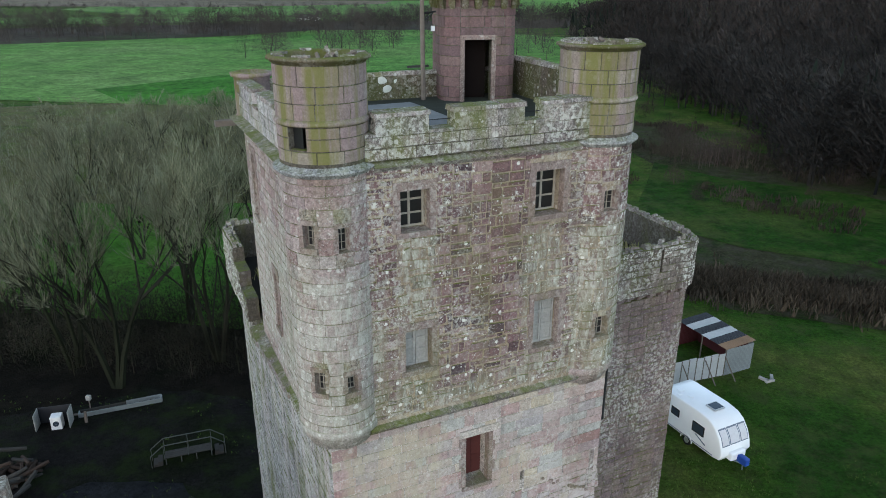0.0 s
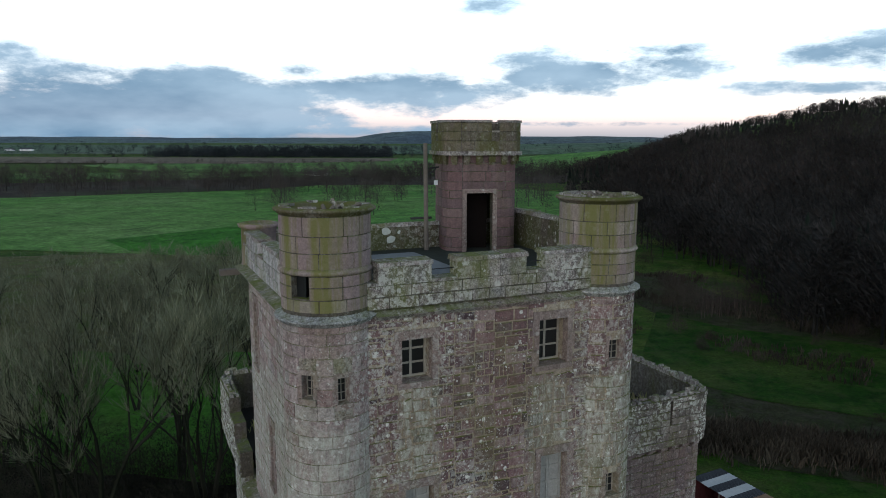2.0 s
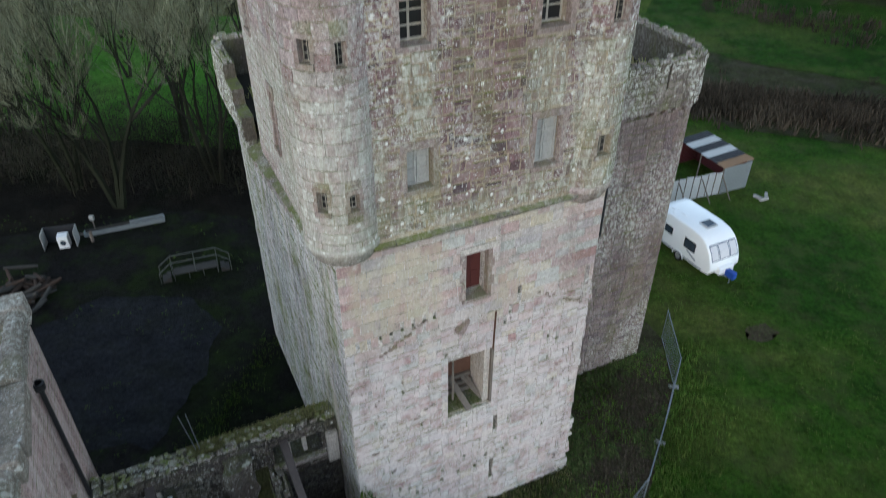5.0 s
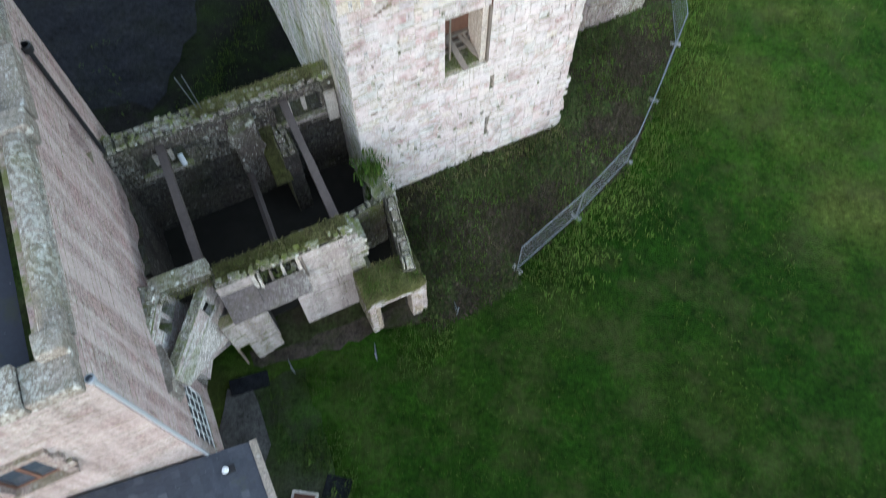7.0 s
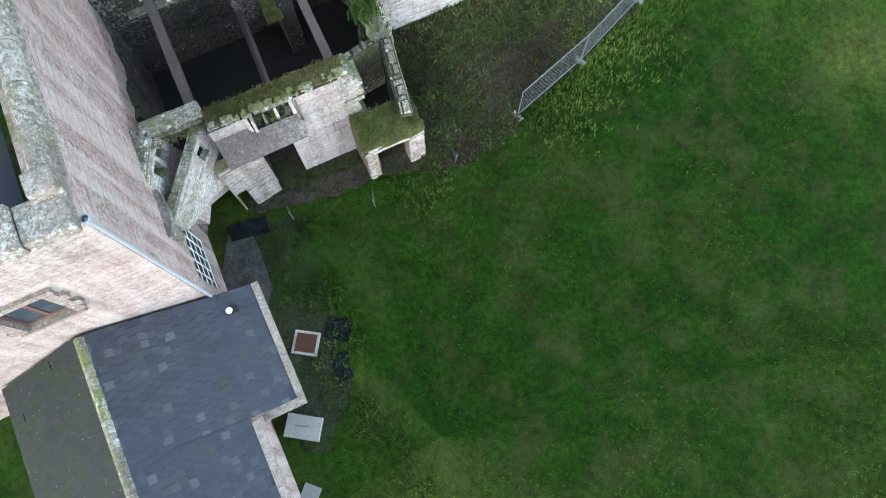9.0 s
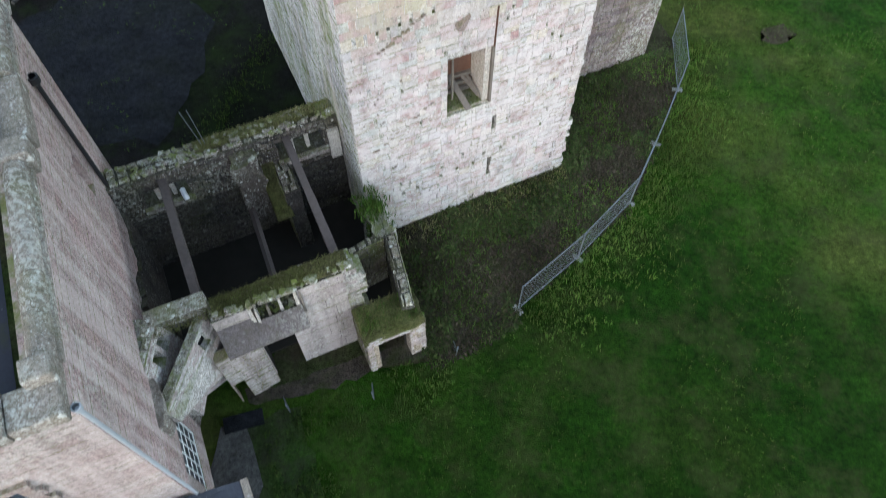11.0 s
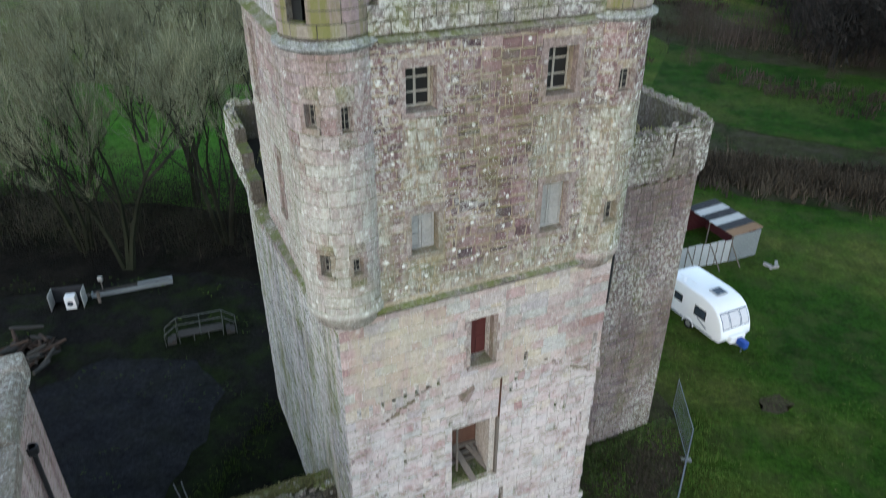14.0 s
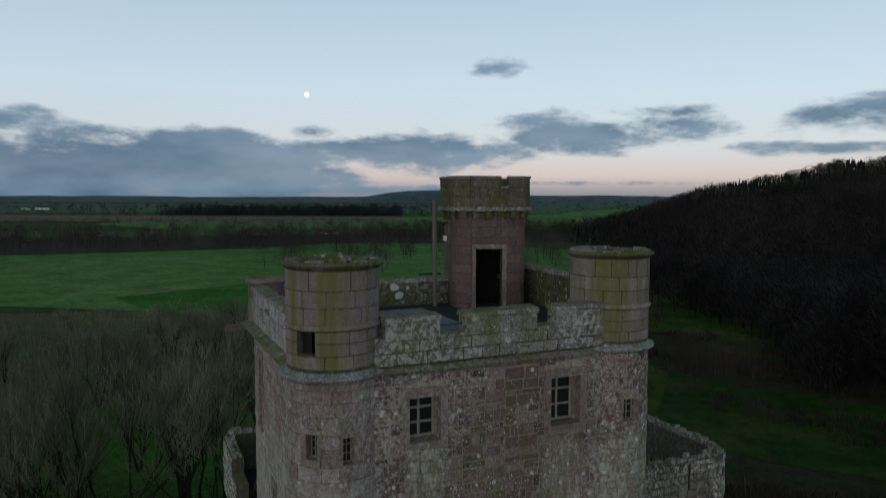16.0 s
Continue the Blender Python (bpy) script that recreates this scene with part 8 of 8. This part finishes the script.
# ---- courtyard clutter ----
kennel = thing("appliance_shelter", pose(-23.3, 35.5, 0, 0, 0, 14), "three-sided dark shelter of boards in the yard", "shelter")
for a, b, c, d in ((-0.9, -0.86, -0.45, 0.5), (0.95, 0.99, -0.45, 0.5), (-0.86, 0.95, 0.46, 0.5)):
    V, F = [], []
    box(V, F, a, b, c, d, 0, 1.1)
    piece("board", V, F, M_SHUTTER if b - a < 0.1 else M_TIN_B, kennel)
washer = thing("washing_machine", pose(-23.0, 35.4, 0, 0, 0, 14), "discarded white washing machine in the shelter", "washing machine")
part("body", bevelled(-0.3, 0.3, -0.28, 0.28, 0, 0.85, 0.02), M_PLASTIC, washer)
V, F = [], []
lathe(V, F, 0, 0, [(0.17, 0.0), (0.17, 0.03), (0.12, 0.04), (0.02, 0.02)], 20)
d = piece("door", V, F, M_VANGLASS, washer, "round dark door")
d.matrix_basis = pose(0, -0.28, 0.42, 90, 0, 0)
trough = thing("long_trough", pose(-20.1, 37.45, 0, 0, 0, 22), "long pale-rimmed trough lying at the yard edge", "trough")
for name, x0, x1, y0, y1, z1 in (("rim", -2.4, 2.4, -0.28, -0.2, 0.3), ("rim", 0.3, 2.4, 0.2, 0.28, 0.3), ("end_rim", 2.32, 2.42, -0.2, 0.2, 0.3), ("end_rim", -2.4, -2.32, -0.2, 0.2, 0.26)):
    part(name, bevelled(x0, x1, y0, y1, 0, z1, 0.02), M_TIN_G, trough)
part("bottom", bevelled(-2.32, 2.32, -0.2, 0.2, 0.0, 0.08, 0.01), M_OLDPLANK, trough)
part("back_rim", bevelled(-2.4, 0.28, 0.2, 0.27, 0, 0.25, 0.02), M_OLDPLANK, trough)
for i in range(4):
    t = thing("plank", pose(-22.2 + 0.75 * i, 36.75 + 0.33 * i, 0.0, 0, 0, 14 + (i * 37) % 13), "weathered plank lying along the yard edge", "plank", "planks along the yard edge")
    part("board", bevelled(-0.6, 0.6, -0.1, 0.1, 0, 0.06, 0.012), M_TIMBER, t)
stub = thing("short_stump", pose(-21.55, 35.9, 0), "short pale timber stump standing in the yard", "stump")
V, F = [], []
tube(V, F, [(0, 0, 0), (0.03, 0, 0.75)], [0.1, 0.085], 9)
piece("stem", V, F, M_TIMBER, stub)
stand = thing("railed_platform", pose(-14.2, 32.6, 0, 0, 0, 20), "low plank platform with a bent tubular handrail", "platform")
for i in range(4):
    part("deck_board", bevelled(-1.25, 1.25, -0.34 + i * 0.17, -0.19 + i * 0.17, 0.42, 0.47, 0.008), M_OLDPLANK, stand)
for x in (-1.2, -0.4, 0.4, 1.2):
    for y in (-0.3, 0.3):
        V, F = [], []
        tube(V, F, [(x, y, 0), (x, y, 0.44)], 0.03, 6)
        piece("leg", V, F, M_FEEDER, stand)
for e in (-1, 1):
    for i in range(2):
        part("step", bevelled(e * (1.5 + 0.24 * i) - 0.12, e * (1.5 + 0.24 * i) + 0.12, -0.34, 0.34, 0.0, 0.3 - 0.14 * i, 0.01), M_OLDPLANK, stand)
for y in (-0.36, 0.36):
    V, F = [], []
    tube(V, F, [(-1.95, y, 0.0), (-1.95, y, 0.75), (-1.25, y, 1.3), (1.25, y, 1.3), (1.95, y, 0.75), (1.95, y, 0.0)], 0.028, 6)
    piece("handrail", V, F, M_FEEDER, stand, "bent steel handrail")
    for x in (-1.25, 0.0, 1.25):
        V, F = [], []
        tube(V, F, [(x, y, 0.4), (x, y, 1.3)], 0.02, 6)
        piece("baluster", V, F, M_FEEDER, stand)
rg = random.Random(61)
for i in range(34):
    t = thing("log", pose(-23.3 + rg.gauss(0, 0.8), 30.6 + rg.gauss(0, 0.9), 0.1 + rg.random() * 0.5, rg.uniform(-25, 25), 90 + rg.uniform(-20, 20), rg.uniform(0, 360)), "rough brown log in a tumbled heap", "log", "tumbled log heap")
    V, F = [], []
    l = rg.uniform(0.4, 0.9)
    tube(V, F, [(0, 0, -l), (0.03, 0.02, 0), (0, 0, l)], [0.1, 0.12, 0.09], 7)
    piece("stem", V, F, M_LOG if i % 3 else M_OLDPLANK, t)
post2 = thing("marker_post", pose(-21.9, 37.2, 0), "short post with a pale box", "post")
V, F = [], []
tube(V, F, [(0, 0, 0), (0, 0, 0.8)], 0.04, 6)
piece("stake", V, F, M_TIMBER, post2)
part("box", bevelled(-0.14, 0.14, -0.1, 0.1, 0.75, 1.05, 0.02), M_SHUTTER, post2)
rods = thing("aerial_rods", at(-4.9, 2.7, 5.5), "two thin pale rods leaning on the wall head", "rods")
for a in (0.0, 0.12):
    V, F = [], []
    tube(V, F, [(a, 0, 0), (a * 2 - 0.25, 0.2, 1.6)], 0.014, 5)
    piece("rod", V, F, M_GALV, rods)

# ---- ground covers by the extension ----
cover = thing("drain_cover", pose(-4.72, 3.2, 0, 0, 0, -8), "rusty square drain cover in a pale frame", "drain cover")
part("frame", bevelled(-0.46, 0.46, -0.42, 0.42, 0, 0.08, 0.015), M_PALEDRESS, cover)
part("lid", bevelled(-0.36, 0.36, -0.33, 0.33, 0.05, 0.1, 0.008), M_RUST, cover)
box2 = thing("white_crate_lid", pose(-4.65, 0.32, 0, 0, 0, -9), "pale board lid with a cable across it", "board")
part("board", bevelled(-0.6, 0.6, -0.4, 0.4, 0.0, 0.3, 0.02), M_SHUTTER, box2)
V, F = [], []
tube(V, F, [(-0.62, 0.05, 0.2), (-0.2, 0.02, 0.32), (0.25, 0.05, 0.32)], 0.015, 5)
piece("cable", V, F, M_GALV, box2)
for i, (x, y, w, d, a) in enumerate(((-3.6, 3.7, 0.9, 0.8, -12), (-3.5, 2.6, 0.6, 0.55, 8), (-3.35, 2.15, 0.55, 0.5, 25), (-4.35, -1.85, 0.6, 0.6, -20))):
    t = thing("paving_slab", pose(x, y, 0, 0, 0, a), "dark damp paving slab sunk in the grass", "slab", "sunken paving slabs")
    part("slab", bevelled(-w / 2, w / 2, -d / 2, d / 2, 0, 0.07, 0.02), M_TARMAC if i < 3 else M_BLOCK, t)
patch("concrete_strip", [(-7.8, 7.2), (-6.9, 7.3), (-6.0, 5.2), (-6.2, 4.4), (-7.9, 4.4)], M_CONCRETE, 0.05, "concrete strip by the mansion door", 0.08, 0.6, 14)

# ---- growth on the bank and in the grass ----
rg = random.Random(71)
pts = []
while len(pts) < 4200:
    x, y = rg.uniform(-3.5, 11.5), rg.uniform(8.8, 28)
    # inside the fence line, outside the tower
    lx, ly = x - CX, y - CY
    u = lx * math.cos(math.radians(CA)) + ly * math.sin(math.radians(CA))
    v = -lx * math.sin(math.radians(CA)) + ly * math.cos(math.radians(CA))
    inside_tower = (-2.3 < u < 8.8 and v > -0.05) or (u > 8 and v > 4.2) or (u < -0.2)
    line = 11.9 + (x - 3.0) * 0.95 if x < 8 else 16.95 + (x - 8) * 2.1
    if x < 3:
        line = 9.6 + x * 0.55
    if inside_tower or y < line:
        continue
    pts.append(Vector((x, y, 0.02)))


def leafage(rng, spots, mat, name, label, n=14, spread=0.22, size=(0.03, 0.075), rise=0.22):
    """Low leafy growth: many small tilted leaves in mounds, one joined object."""
    V, F = [], []
    for p in spots:
        h = rise * rng.uniform(0.4, 1.3)
        for _ in range(n):
            a, r = rng.uniform(0, 6.283), spread * math.sqrt(rng.random())
            q = p + Vector((r * math.cos(a), r * math.sin(a), h * rng.random() * (1.15 - r / spread)))
            w = rng.uniform(*size)
            x = Vector((math.cos(a + rng.uniform(-1, 1)), math.sin(a + rng.uniform(-1, 1)), rng.uniform(-0.6, 0.5))) * w * 1.6
            y = Vector((-x.y, x.x, rng.uniform(-0.5, 0.5) * w)) * rng.uniform(0.25, 0.45)
            b = len(V)
            V += [q - x, q + y, q + x, q - y]
            F.append((b, b + 1, b + 2, b + 3))
    tagged(piece(name, V, F, mat, None, label, kind="stuff"), category="weeds")


brown = [p for p in pts if noise.noise(Vector((p.x * 0.33, p.y * 0.33, 9))) > -0.22]
green = [p for p in pts if noise.noise(Vector((p.x * 0.33, p.y * 0.33, 9))) + 0.6 * noise.noise(Vector((p.x * 1.3, p.y * 1.3, 4))) <= 0.0]
leafage(rg, green, M_NETTLE, "nettle_growth", "dark leafy nettles and docks on the bank", 18, 0.22, (0.02, 0.05), 0.24)
leafage(rg, green[::7], M_NETTLE, "dock_growth", "taller clumps of docks and brambles on the bank", 40, 0.36, (0.025, 0.065), 0.5)
leafage(rg, brown, M_DEADLEAF, "dead_growth", "brown dead weeds and leaf litter on the bank", 14, 0.25, (0.02, 0.06), 0.16)
tufts(rg, pts[:900], M_REED, "dead_weeds", "dead brown weeds at the tower foot", "weeds", (0.05, 0.22), 5)
tufts(rg, [p + Vector((rg.gauss(0, 0.2), rg.gauss(0, 0.2), 0)) for p in pts[900:] + pts[1500:] if noise.noise(Vector((p.x * 0.5, p.y * 0.5, 2))) > 0.0], M_HERB, "green_weeds", "low green weeds on the bank", "weeds", (0.05, 0.2), 8)
pts = []
for i in range(15000):
    x, y = rg.uniform(-6, 24), rg.uniform(-8, 34)
    if noise.noise(Vector((x * 0.22, y * 0.22, 5))) > -0.12:
        pts.append(Vector((x, y, 0)))


def clear(p):
    lx, ly = p.x - CX, p.y - CY
    u = lx * math.cos(math.radians(CA)) + ly * math.sin(math.radians(CA))
    v = -lx * math.sin(math.radians(CA)) + ly * math.cos(math.radians(CA))
    return not ((u < 8.9 and v > -5.6) or (u < -7.0) or (u < 16.2 and v > 4.0) or (u < -6.3 and v > -6))


foot = [CASTLE @ Vector((rg.uniform(0.4, 8.8), -abs(rg.gauss(0.1, 0.45)) - 0.1, 0.02)) for _ in range(420)]
tufts(rg, foot, M_TUFT, "straw_grass", "straw-coloured grass along the tower foot", "grass", (0.08, 0.25), 7)
porch = [CASTLE @ Vector((rg.uniform(-2.15, -0.1), rg.uniform(-5.35, -4.3), 2.86)) for _ in range(160)]
tufts(rg, porch, M_HERB, "porch_grass", "bright green grass on the porch vault", "grass", (0.06, 0.2), 7)
edge = []
for (ax, ay), (bx, by) in zip(FENCE, FENCE[1:]):
    for _ in range(330):
        q, w = rg.random(), abs(rg.gauss(0, 1.1)) + 0.1
        n = Vector((by - ay, ax - bx, 0)).normalized()
        edge.append(Vector((ax + (bx - ax) * q, ay + (by - ay) * q, 0)) + n * w)
tufts(rg, edge, M_HERB, "fence_grass", "long bright grass along the fence", "grass", (0.08, 0.24), 7)
lawn = [p for p in pts if clear(p)]
tufts(rg, lawn[::2] + lawn[1::4], M_HERB, "lawn_tufts", "coarse green grass tufts in the lawn", "grass", (0.05, 0.17), 5)
tufts(rg, lawn[3::10], M_TUFT, "yellowed_tufts", "yellowed grass tufts in the lawn", "grass", (0.03, 0.1), 5)
vw = []
while len(vw) < 900:
    x, y = rg.uniform(-7, 3), rg.uniform(-2, 13)
    lx, ly = x - CX, y - CY
    u = lx * math.cos(math.radians(CA)) + ly * math.sin(math.radians(CA))
    v = -lx * math.sin(math.radians(CA)) + ly * math.cos(math.radians(CA))
    near = (-7.0 < u < -4.8 and v < -8) or (-6.8 < u < 1.5 and -7.6 < v < -5.6) or (0.6 < u < 2.5 and v < -0.3 and v > -5)
    if near and noise.noise(Vector((x * 0.7, y * 0.7, 6))) > -0.1:
        vw.append(Vector((x, y, 0.02)))
tufts(rg, vw, M_HERB, "verge_weeds", "bright green weeds along the verge", "weeds", (0.05, 0.22), 8)
yw = []
for i in range(1500):
    x, y = rg.uniform(-38, -8.5), rg.uniform(18, 39)
    if noise.noise(Vector((x * 0.3, y * 0.3, 11))) > 0.12:
        yw.append(Vector((x, y, 0.03)))
for i in range(500):
    q = rg.random()
    yw.append(Vector((-11 + 2.4 * q + rg.gauss(0, 0.5), 19 + 8 * q + rg.gauss(0, 0.5), 0.02)))
yw = [p for p in yw if not (p.x > -9.4 - 0.0 * p.y and p.y < 20)]
tufts(rg, yw, M_HERB, "yard_weeds", "low weeds creeping over the yard", "weeds", (0.04, 0.16), 6)
wt = []
for i in range(260):
    wt.append(Vector((rg.uniform(9, 15.8), rg.uniform(4.8, 8), 14.15)))
for i in range(90):
    wt.append(Vector((rg.uniform(0.2, 8), rg.uniform(8, 11), 14.1)))
tufts(rg, wt, M_TUFT, "wall_walk_grass", "dry grass growing on the wall walk", "grass", (0.1, 0.5), 5, castle)
